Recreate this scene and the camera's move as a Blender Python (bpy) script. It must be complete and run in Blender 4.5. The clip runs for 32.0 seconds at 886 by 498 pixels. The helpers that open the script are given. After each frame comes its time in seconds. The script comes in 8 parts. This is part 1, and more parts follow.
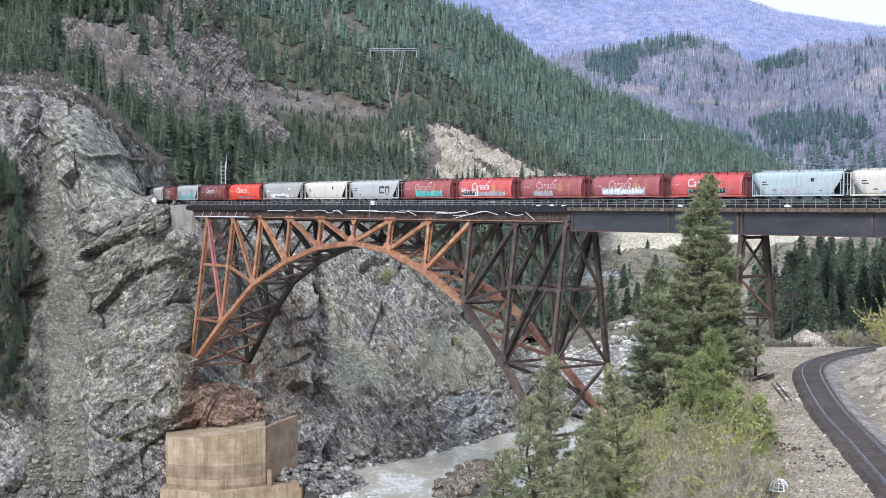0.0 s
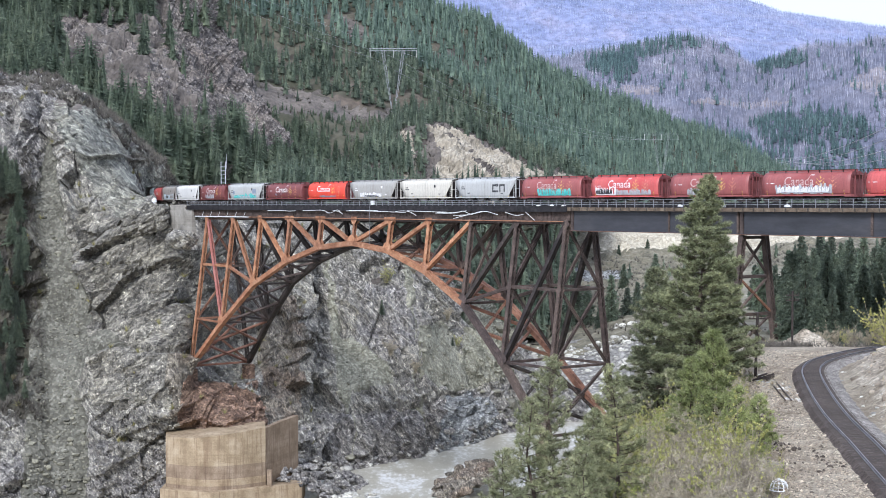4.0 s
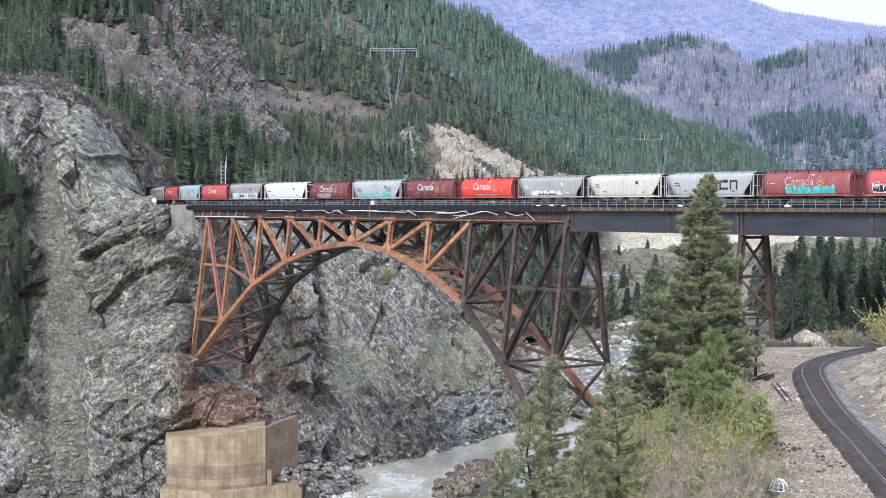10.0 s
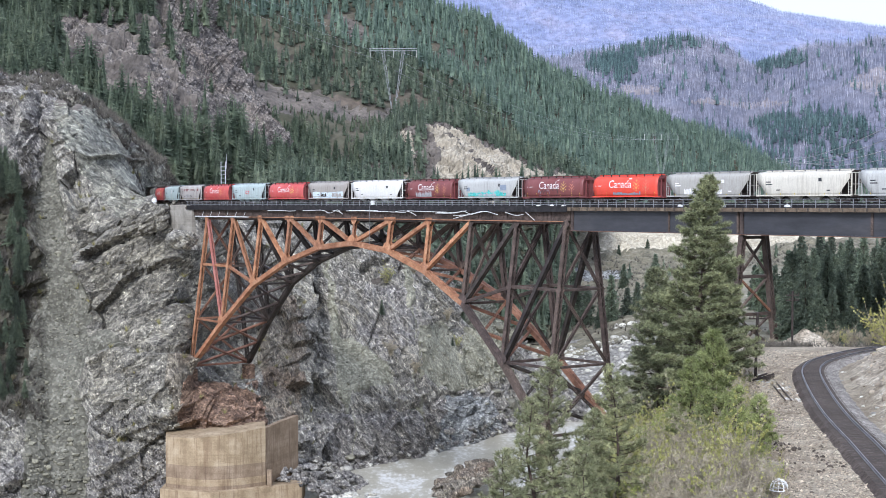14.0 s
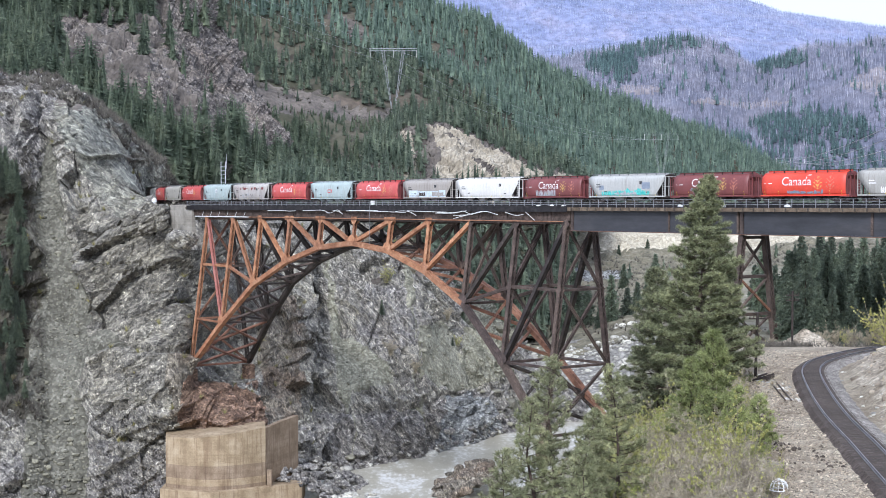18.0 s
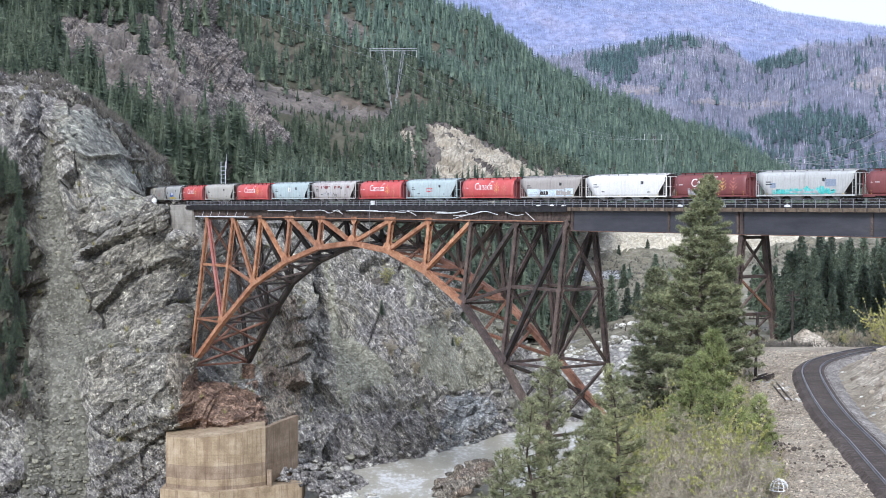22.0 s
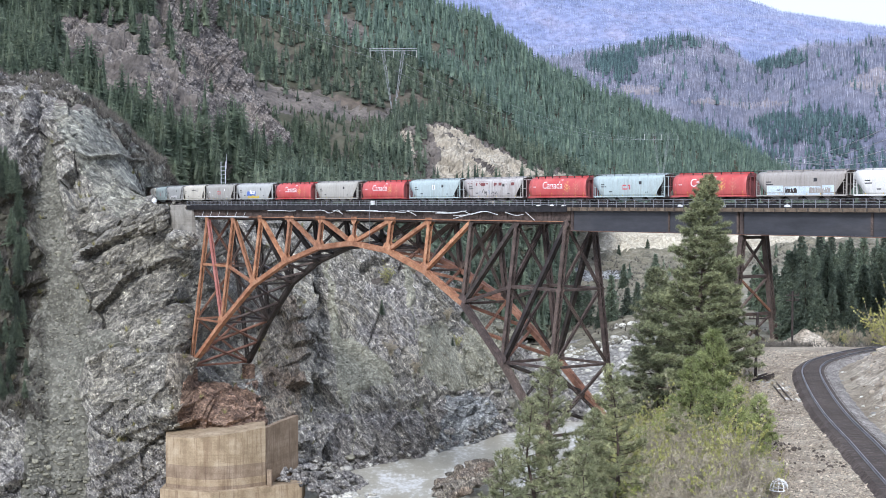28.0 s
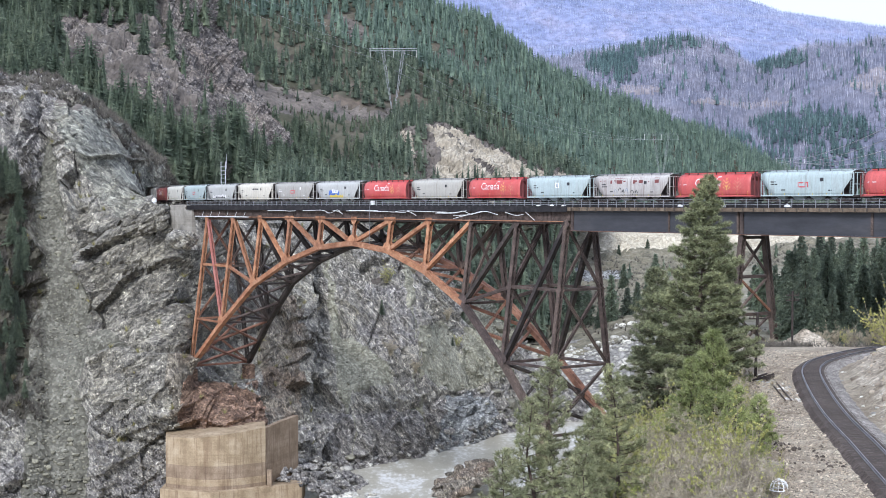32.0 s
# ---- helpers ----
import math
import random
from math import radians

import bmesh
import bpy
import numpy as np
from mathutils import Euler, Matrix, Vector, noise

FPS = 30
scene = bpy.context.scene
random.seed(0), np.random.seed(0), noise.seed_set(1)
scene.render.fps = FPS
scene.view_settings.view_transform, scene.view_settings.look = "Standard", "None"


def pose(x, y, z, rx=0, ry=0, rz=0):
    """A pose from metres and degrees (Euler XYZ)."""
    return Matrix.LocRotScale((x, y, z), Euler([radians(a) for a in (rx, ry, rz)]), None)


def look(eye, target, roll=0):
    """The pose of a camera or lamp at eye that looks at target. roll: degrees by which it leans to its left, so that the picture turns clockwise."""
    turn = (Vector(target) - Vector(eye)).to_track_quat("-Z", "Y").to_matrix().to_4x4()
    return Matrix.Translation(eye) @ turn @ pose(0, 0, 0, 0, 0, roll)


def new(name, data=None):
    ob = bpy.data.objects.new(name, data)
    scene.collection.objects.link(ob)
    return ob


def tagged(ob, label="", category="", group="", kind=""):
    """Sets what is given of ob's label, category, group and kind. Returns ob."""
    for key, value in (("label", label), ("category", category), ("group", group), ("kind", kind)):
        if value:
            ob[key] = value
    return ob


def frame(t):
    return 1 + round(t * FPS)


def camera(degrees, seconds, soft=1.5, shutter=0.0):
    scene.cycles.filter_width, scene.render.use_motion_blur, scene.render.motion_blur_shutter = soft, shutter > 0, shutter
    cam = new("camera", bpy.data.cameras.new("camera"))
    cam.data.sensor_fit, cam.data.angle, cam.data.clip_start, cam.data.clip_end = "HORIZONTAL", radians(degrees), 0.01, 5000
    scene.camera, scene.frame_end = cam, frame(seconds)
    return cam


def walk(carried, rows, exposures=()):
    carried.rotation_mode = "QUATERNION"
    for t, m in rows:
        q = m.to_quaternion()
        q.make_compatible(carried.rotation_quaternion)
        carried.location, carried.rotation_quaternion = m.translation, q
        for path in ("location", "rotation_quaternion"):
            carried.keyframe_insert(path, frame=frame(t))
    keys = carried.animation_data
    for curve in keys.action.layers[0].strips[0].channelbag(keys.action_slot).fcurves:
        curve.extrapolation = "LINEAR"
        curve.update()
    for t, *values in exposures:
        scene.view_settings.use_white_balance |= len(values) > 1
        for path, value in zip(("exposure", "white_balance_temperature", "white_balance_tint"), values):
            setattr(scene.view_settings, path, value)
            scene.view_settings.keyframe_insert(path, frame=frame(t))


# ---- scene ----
# One camera on a tripod, on the hillside above the lower railway.
cam = camera(34.45, 32.0, soft=0.8)
EYE = (0.0, 0.0, 68.0)
STAND = pose(*EYE, 90 - 1.79, 0, 0)
walk(cam, [(0.0, STAND), (32.0, STAND)], exposures=[(0.0, 0.34, 5750, 12), (32.0, 0.34, 5750, 12)])

# ---- light: bright overcast ----
world = bpy.data.worlds.new("overcast_sky")
scene.world = world
world.use_nodes = True
wn, wl = world.node_tree.nodes, world.node_tree.links
sky = wn.new("ShaderNodeTexSky")
sky.sky_type = "NISHITA"
sky.sun_disc = False
sky.sun_elevation, sky.sun_rotation = radians(50), radians(200)
sky.air_density, sky.dust_density = 1.0, 3.0
veil = wn.new("ShaderNodeMixRGB")
veil.inputs[0].default_value = 0.8
veil.inputs[2].default_value = (10.9, 11.6, 13.4, 1)
wl.new(sky.outputs[0], veil.inputs[1])
wl.new(veil.outputs[0], wn["Background"].inputs[0])
wn["Background"].inputs[1].default_value = 0.088
sun = new("sun", bpy.data.lights.new("sun", "SUN"))
sun.data.energy, sun.data.angle, sun.data.color = 2.9, radians(11), (1.0, 0.975, 0.94)
sun.matrix_world = look((-120, -200, 330), (0, 200, 30))


# ---- noise on arrays ----
def lattice(i, j, k, seed):
    h = (i * 374761393 + j * 668265263 + k * 2147483647 + seed * 1274126177) & 0xFFFFFFFF
    h = ((h ^ (h >> 13)) * 1274126177) & 0xFFFFFFFF
    h = ((h ^ (h >> 16)) * 2246822519) & 0xFFFFFFFF
    return ((h ^ (h >> 15)) & 0xFFFFFF) / 0xFFFFFF * 2 - 1


def vnoise(p, seed=0):
    b = np.floor(p).astype(np.int64)
    f = p - b
    f = f * f * (3 - 2 * f)
    out = 0
    for dx in (0, 1):
        for dy in (0, 1):
            for dz in (0, 1):
                w = ((f[:, 0] if dx else 1 - f[:, 0]) * (f[:, 1] if dy else 1 - f[:, 1]) * (f[:, 2] if dz else 1 - f[:, 2]))
                out = out + w * lattice(b[:, 0] + dx, b[:, 1] + dy, b[:, 2] + dz, seed)
    return out


def fbm(p, size, octaves=4, seed=0, ridged=False):
    out, amp, q = 0, 1.0, p / size
    for o in range(octaves):
        n = vnoise(q, seed + o)
        out = out + amp * ((0.5 - np.abs(n)) * 2 if ridged else n)
        amp, q = amp * 0.5, q * 2.03 + 7.1
    return out


def facets(p, size, seed):
    """Broken rock: every cell of a scattered pattern is a flat face with its own height and slope."""
    c = p / size + 0.22 * np.stack([vnoise(p / size * 0.9, seed + 50 + k) for k in range(3)], -1)
    b = np.floor(c).astype(np.int64)
    best, near, off = np.full(len(p), 1e9), np.zeros_like(b), np.zeros_like(c)
    for dx in (-1, 0, 1):
        for dy in (-1, 0, 1):
            for dz in (-1, 0, 1):
                q = b + (dx, dy, dz)
                d = c - q - 0.5 - 0.42 * np.stack([lattice(q[:, 0], q[:, 1], q[:, 2], seed + k) for k in range(3)], -1)
                r = (d * d).sum(1)
                s = r < best
                best[s], near[s], off[s] = r[s], q[s], d[s]
    g = np.stack([lattice(near[:, 0], near[:, 1], near[:, 2], seed + 10 + k) for k in range(4)], -1)
    return 0.55 * g[:, 0] + 0.75 * (off * g[:, 1:]).sum(1)


# ---- materials ----
def nodes_of(name):
    m = bpy.data.materials.new(name)
    m.use_nodes = True
    nt = m.node_tree
    return m, nt, nt.nodes["Principled BSDF"]


def ramp(nt, fac, stops):
    r = nt.nodes.new("ShaderNodeValToRGB")
    e = r.color_ramp.elements
    while len(e) < len(stops):
        e.new(0.5)
    for i, (at, c) in enumerate(stops):
        e[i].position, e[i].color = at, (*c, 1)
    nt.links.new(fac, r.inputs[0])
    return r.outputs[0]


def noise_of(nt, size, detail=6, rough=0.6, stretch=(1, 1, 1), turn=(0, 0, 0)):
    tc = nt.nodes.new("ShaderNodeTexCoord")
    mp = nt.nodes.new("ShaderNodeMapping")
    mp.inputs["Scale"].default_value = stretch
    mp.inputs["Rotation"].default_value = turn
    n = nt.nodes.new("ShaderNodeTexNoise")
    n.inputs["Scale"].default_value = 1.0 / size
    n.inputs["Detail"].default_value = detail
    n.inputs["Roughness"].default_value = rough
    nt.links.new(tc.outputs["Object"], mp.inputs[0])
    nt.links.new(mp.outputs[0], n.inputs["Vector"])
    return n.outputs["Fac"]


def mixed(nt, fac, a, b, kind="MIX"):
    m = nt.nodes.new("ShaderNodeMixRGB")
    m.blend_type = kind
    for sock, v in ((m.inputs[0], fac), (m.inputs[1], a), (m.inputs[2], b)):
        if hasattr(v, "is_linked"):
            nt.links.new(v, sock)
        else:
            sock.default_value = v if isinstance(v, float) else (*v, 1)
    return m.outputs[0]


def bumped(nt, bs, fac, strength, distance):
    b = nt.nodes.new("ShaderNodeBump")
    b.inputs["Strength"].default_value, b.inputs["Distance"].default_value = strength, distance
    nt.links.new(fac, b.inputs["Height"])
    nt.links.new(b.outputs[0], bs.inputs["Normal"])


def surface(name, dark, mid, light, size, fine, rough=0.9, bump=0.5, depth=0.3, metal=0.0, stretch=(1, 1, 1), turn=(0, 0, 0), vary=0.0, island=0.0, through_leaf=0.0):
    """Three colours by a wide noise, broken up by a fine one; vary: change from object to object."""
    m, nt, bs = nodes_of(name)
    wide = noise_of(nt, size, 5, 0.62, stretch, turn)
    small = noise_of(nt, fine, 4, 0.65, stretch, turn)
    col = ramp(nt, wide, [(0.3, dark), (0.5, mid), (0.7, light)])
    shade = ramp(nt, small, [(0.3, (0.62, 0.62, 0.62)), (0.7, (1.3, 1.3, 1.3))])
    col = mixed(nt, 1.0, col, shade, "MULTIPLY")
    for amount, node, out in ((vary, "ShaderNodeObjectInfo", "Random"), (island, "ShaderNodeNewGeometry", "Random Per Island")):
        if amount:
            g = nt.nodes.new(node)
            lo, hi = 1 - amount, 1 + amount
            col = mixed(nt, 1.0, col, ramp(nt, g.outputs[out], [(0, (lo, lo, lo)), (1, (hi, hi, hi * 0.92))]), "MULTIPLY")
    nt.links.new(col, bs.inputs["Base Color"])
    bs.inputs["Roughness"].default_value, bs.inputs["Metallic"].default_value = rough, metal
    if rough > 0.55:
        bs.inputs["Specular IOR Level"].default_value = 0.2
    if bump:
        bumped(nt, bs, mixed(nt, 0.5, wide, small), bump, depth)
    if through_leaf:
        # thin needles and leaves let part of the light through
        lit = nt.nodes.new("ShaderNodeBsdfTranslucent")
        both = nt.nodes.new("ShaderNodeMixShader")
        both.inputs[0].default_value = through_leaf
        nt.links.new(col, lit.inputs["Color"])
        nt.links.new(bs.outputs[0], both.inputs[1])
        nt.links.new(lit.outputs[0], both.inputs[2])
        nt.links.new(both.outputs[0], nt.nodes["Material Output"].inputs["Surface"])
    return m


def bedded_noise(nt, size, lengths, turn, detail=8, rough=0.7):
    """Noise drawn out along tilted beds: lengths along the turned axes."""
    tc = nt.nodes.new("ShaderNodeTexCoord")
    mp = nt.nodes.new("ShaderNodeMapping")
    mp.vector_type = "TEXTURE"
    mp.inputs["Scale"].default_value, mp.inputs["Rotation"].default_value = lengths, turn
    n = nt.nodes.new("ShaderNodeTexNoise")
    n.inputs["Scale"].default_value = 1.0 / size
    n.inputs["Detail"].default_value, n.inputs["Roughness"].default_value = detail, rough
    nt.links.new(tc.outputs["Object"], mp.inputs[0])
    nt.links.new(mp.outputs[0], n.inputs["Vector"])
    return n.outputs["Fac"]


def cells_of(nt, size, lengths, turn, warped=1.0):
    """Angular broken faces: a cell pattern on warped, drawn-out coordinates."""
    tc = nt.nodes.new("ShaderNodeTexCoord")
    warp = nt.nodes.new("ShaderNodeTexNoise")
    warp.inputs["Scale"].default_value, warp.inputs["Detail"].default_value = 0.7 / size, 3
    add = nt.nodes.new("ShaderNodeVectorMath")
    add.operation = "MULTIPLY_ADD"
    add.inputs[1].default_value = (size * warped,) * 3
    mp = nt.nodes.new("ShaderNodeMapping")
    mp.vector_type = "TEXTURE"
    mp.inputs["Scale"].default_value, mp.inputs["Rotation"].default_value = lengths, turn
    v = nt.nodes.new("ShaderNodeTexVoronoi")
    v.inputs["Scale"].default_value = 1.0 / size
    nt.links.new(tc.outputs["Object"], warp.inputs["Vector"])
    nt.links.new(warp.outputs["Color"], add.inputs[0])
    nt.links.new(tc.outputs["Object"], add.inputs[2])
    nt.links.new(add.outputs[0], mp.inputs[0])
    nt.links.new(mp.outputs[0], v.inputs["Vector"])
    grey = nt.nodes.new("ShaderNodeSeparateColor")
    nt.links.new(v.outputs["Color"], grey.inputs[0])
    return grey.outputs[0], v.outputs["Distance"]


def rock_material(name, dark, mid, light, stain, size, turn, fine=1.0):
    """Fractured rock: blotches, broken faces of two sizes, ragged joints, chips and stained patches."""
    m, nt, bs = nodes_of(name)
    blotch = bedded_noise(nt, size * 0.7, (1.8, 1.4, 0.9), turn, 9, 0.75)
    wide = noise_of(nt, size * 4, 5, 0.6)
    small = noise_of(nt, size * 0.1 * fine, 8, 0.8)
    big_face, _ = cells_of(nt, size * 0.42, (1.9, 1.5, 0.8), turn, 1.6)
    face, dist = cells_of(nt, size * 0.13 * fine, (1.9, 1.5, 0.8), turn, 1.6)
    col = ramp(nt, mixed(nt, 0.4, blotch, small), [(0.36, dark), (0.5, mid), (0.63, light)])
    col = mixed(nt, ramp(nt, wide, [(0.46, (0, 0, 0)), (0.62, (0.7, 0.7, 0.7))]), col, stain)
    col = mixed(nt, 1.0, col, ramp(nt, big_face, [(0.0, (0.78, 0.78, 0.80)), (1.0, (1.2, 1.2, 1.18))]), "MULTIPLY")
    col = mixed(nt, 1.0, col, ramp(nt, face, [(0.0, (0.58, 0.58, 0.6)), (0.88, (1.2, 1.2, 1.18)), (1.0, (1.55, 1.55, 1.52))]), "MULTIPLY")
    col = mixed(nt, 0.85, col, ramp(nt, small, [(0.36, (0.5, 0.5, 0.51)), (0.64, (1.5, 1.5, 1.48))]), "MULTIPLY")
    chips = noise_of(nt, size * 0.05, 4, 0.75)
    col = mixed(nt, 1.0, col, ramp(nt, chips, [(0.32, (0.36, 0.36, 0.36)), (0.44, (0.95, 0.95, 0.95)), (0.57, (1.05, 1.05, 1.05)), (0.68, (2.2, 2.2, 2.15))]), "MULTIPLY")
    joint = bedded_noise(nt, size * 0.5, (3.2, 2.0, 1.0), turn, 7, 0.7)
    seam = ramp(nt, joint, [(0.47, (1, 1, 1)), (0.495, (0.35, 0.35, 0.37)), (0.505, (0.35, 0.35, 0.37)), (0.53, (1, 1, 1))])
    col = mixed(nt, 0.5, col, seam, "MULTIPLY")
    nt.links.new(col, bs.inputs["Base Color"])
    bs.inputs["Roughness"].default_value = 0.9
    bs.inputs["Specular IOR Level"].default_value = 0.2
    bumped(nt, bs, mixed(nt, 0.3, mixed(nt, 0.6, face, small), seam), 1.0, 0.7)
    return m


def concrete_material(name, dark, mid, light, stain):
    """Old cast concrete: board lines along the lifts, rusty streaks down the face."""
    m, nt, bs = nodes_of(name)
    wide = noise_of(nt, 3.5, 5, 0.6)
    boards = noise_of(nt, 0.45, 5, 0.65, (0.03, 0.03, 1.0))
    runs = noise_of(nt, 0.9, 6, 0.7, (1.0, 1.0, 0.05))
    grain = noise_of(nt, 0.25, 5, 0.7)
    col = ramp(nt, wide, [(0.32, dark), (0.5, mid), (0.68, light)])
    col = mixed(nt, ramp(nt, runs, [(0.5, (0, 0, 0)), (0.64, (0.7, 0.7, 0.7))]), col, stain)
    col = mixed(nt, 1.0, col, ramp(nt, boards, [(0.38, (0.92, 0.915, 0.91)), (0.5, (1, 1, 1)), (0.64, (1.04, 1.04, 1.04))]), "MULTIPLY")
    col = mixed(nt, 1.0, col, ramp(nt, grain, [(0.3, (0.82, 0.82, 0.82)), (0.7, (1.15, 1.15, 1.15))]), "MULTIPLY")
    nt.links.new(col, bs.inputs["Base Color"])
    bs.inputs["Roughness"].default_value = 0.9
    bs.inputs["Specular IOR Level"].default_value = 0.2
    bumped(nt, bs, mixed(nt, 0.5, boards, grain), 0.3, 0.06)
    return m


def gravel_material(name, dark, mid, light, size, stone, even=0.0):
    """Loose stones: every cell its own grey, over wide stains."""
    m, nt, bs = nodes_of(name)
    wide = noise_of(nt, size, 5, 0.6)
    col = ramp(nt, wide, [(0.32, dark), (0.5, mid), (0.68, light)])
    face, dist = cells_of(nt, stone, (1, 1, 1), (0, 0, 0), 0.2)
    face2, dist2 = cells_of(nt, stone * 3.1, (1, 1, 1), (0, 0, 0.4), 0.2)
    col = mixed(nt, 1.0 - even, col, ramp(nt, face, [(0.0, (0.5, 0.49, 0.48)), (0.6, (1.0, 1.0, 1.0)), (1.0, (1.75, 1.75, 1.75))]), "MULTIPLY")
    col = mixed(nt, 1.0, col, ramp(nt, face2, [(0.0, (0.75, 0.74, 0.72)), (1.0, (1.28, 1.28, 1.28))]), "MULTIPLY")
    nt.links.new(col, bs.inputs["Base Color"])
    bs.inputs["Roughness"].default_value = 0.9
    bs.inputs["Specular IOR Level"].default_value = 0.2
    bumped(nt, bs, mixed(nt, 0.5, face, dist2), 0.9, stone)
    return m


M_ROCK = rock_material("grey_green_rock", (0.129, 0.119, 0.099), (0.231, 0.215, 0.179), (0.350, 0.327, 0.273), (0.283, 0.260, 0.209), 5.0, (0.15, -0.5, 0.2))
M_DARKROCK = rock_material("dark_wet_rock", (0.125, 0.115, 0.106), (0.260, 0.242, 0.222), (0.483, 0.456, 0.416), (0.339, 0.317, 0.271), 4.0, (0.2, 0.9, 0.3))
M_GORGE = rock_material("fractured_grey_rock", (0.139, 0.129, 0.112), (0.271, 0.253, 0.218), (0.481, 0.452, 0.396), (0.364, 0.339, 0.275), 4.0, (0.2, 0.95, 0.2))
M_SLAB = rock_material("smooth_pale_green_slab", (0.17, 0.168, 0.14), (0.252, 0.25, 0.21), (0.335, 0.33, 0.285), (0.25, 0.232, 0.18), 5.0, (0.15, 0.6, 0.2))
M_TANROCK = rock_material("brown_streaked_rock", (0.165, 0.142, 0.11), (0.255, 0.225, 0.178), (0.36, 0.325, 0.265), (0.24, 0.175, 0.125), 3.5, (0.1, 1.2, 0.2))
M_PALEROCK = rock_material("pale_laminated_rock", (0.20, 0.205, 0.20), (0.32, 0.325, 0.315), (0.47, 0.47, 0.455), (0.26, 0.26, 0.25), 4.0, (0.1, 0.35, 0.1))
M_TALUS = gravel_material("talus_gravel", (0.104, 0.100, 0.079), (0.135, 0.129, 0.103), (0.174, 0.167, 0.135), 9.0, 0.5, 0.3)
M_SLOPE = surface("dry_brown_slope", (0.083, 0.073, 0.064), (0.142, 0.122, 0.104), (0.225, 0.196, 0.165), 22.0, 2.0, bump=0.8, depth=1.5)
M_FARSLOPE = surface("grey_olive_far_slope", (0.107, 0.099, 0.070), (0.187, 0.170, 0.121), (0.289, 0.262, 0.193), 9.0, 1.5, bump=0.9, depth=1.2)
M_FLOOR = surface("forest_floor", (0.057, 0.059, 0.038), (0.087, 0.082, 0.056), (0.148, 0.117, 0.092), 40.0, 6.0, bump=0.6, depth=1.0)
M_SCAR = surface("pale_eroded_bluff", (0.228, 0.194, 0.141), (0.366, 0.321, 0.244), (0.488, 0.439, 0.347), 8.0, 1.2, bump=0.9, depth=1.2, stretch=(1, 1, 0.35))
M_OUTCROP = rock_material("brown_grey_outcrop", (0.078, 0.068, 0.062), (0.167, 0.148, 0.133), (0.290, 0.260, 0.230), (0.178, 0.148, 0.124), 8.0, (0.2, 0.7, 0.2))
# Ridge and mountain slopes: burnt purple, with distance haze mixed into the colour.
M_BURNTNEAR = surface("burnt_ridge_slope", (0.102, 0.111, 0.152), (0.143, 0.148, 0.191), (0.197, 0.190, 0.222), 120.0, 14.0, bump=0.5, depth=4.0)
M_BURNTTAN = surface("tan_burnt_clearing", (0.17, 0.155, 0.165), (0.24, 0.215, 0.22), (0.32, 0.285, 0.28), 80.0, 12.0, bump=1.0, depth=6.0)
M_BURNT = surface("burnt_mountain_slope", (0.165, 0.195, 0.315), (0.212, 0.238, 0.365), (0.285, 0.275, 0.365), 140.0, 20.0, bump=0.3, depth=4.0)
M_GROUND = surface("dry_grass_and_gravel", (0.12, 0.115, 0.07), (0.22, 0.20, 0.14), (0.33, 0.30, 0.235), 7.0, 0.5, bump=0.6, depth=0.15)
M_GRAVEL = gravel_material("grey_roadbed_gravel", (0.190, 0.156, 0.113), (0.272, 0.232, 0.172), (0.339, 0.298, 0.225), 4.0, 0.06, 0.55)
M_COBBLE = gravel_material("pale_river_cobbles", (0.153, 0.144, 0.128), (0.226, 0.215, 0.194), (0.306, 0.294, 0.268), 14.0, 0.8, 0.3)
M_COBBLE_FINE = gravel_material("pale_grey_ballast", (0.18, 0.163, 0.143), (0.235, 0.215, 0.192), (0.30, 0.278, 0.25), 3.0, 0.06, 0.1)
M_PEBBLE = surface("grey_brown_pebbles", (0.224, 0.180, 0.141), (0.317, 0.265, 0.213), (0.437, 0.382, 0.317), 2.0, 0.3, rough=0.9, bump=0, island=0.6)
M_CUT = gravel_material("pale_brown_cutting", (0.20, 0.165, 0.12), (0.32, 0.275, 0.21), (0.44, 0.395, 0.315), 3.0, 0.2, 0.15)
M_PALE = surface("pale_silt_terrace", (0.346, 0.305, 0.226), (0.462, 0.413, 0.311), (0.577, 0.522, 0.402), 12.0, 1.5, bump=0.8, depth=1.0, stretch=(1, 1, 0.5))
M_SCRUB = surface("scrubby_earth_slope", (0.046, 0.042, 0.030), (0.076, 0.070, 0.050), (0.120, 0.108, 0.080), 5.0, 0.6, bump=0.8, depth=0.6)
M_SCREE = gravel_material("grey_green_scree", (0.181, 0.175, 0.131), (0.226, 0.218, 0.165), (0.290, 0.279, 0.215), 8.0, 0.4, 0.3)
M_GREYSTONE = surface("grey_scree_stones", (0.135, 0.128, 0.104), (0.208, 0.197, 0.158), (0.312, 0.295, 0.238), 2.0, 0.3, rough=0.9, bump=0.3, depth=0.05, island=0.4)
M_BALLAST = gravel_material("dark_oily_ballast", (0.056, 0.043, 0.036), (0.08, 0.063, 0.053), (0.112, 0.09, 0.077), 3.0, 0.09, 0.5)
M_CONCRETE = concrete_material("stained_concrete", (0.238, 0.178, 0.111), (0.341, 0.261, 0.165), (0.433, 0.347, 0.236), (0.189, 0.129, 0.080))
M_CONCRETE_DAMP = concrete_material("damp_brown_concrete", (0.184, 0.132, 0.087), (0.256, 0.190, 0.129), (0.334, 0.259, 0.184), (0.139, 0.095, 0.066))
M_CONCRETE_GREY = concrete_material("weathered_grey_concrete", (0.25, 0.23, 0.195), (0.33, 0.305, 0.26), (0.40, 0.375, 0.325), (0.20, 0.18, 0.15))
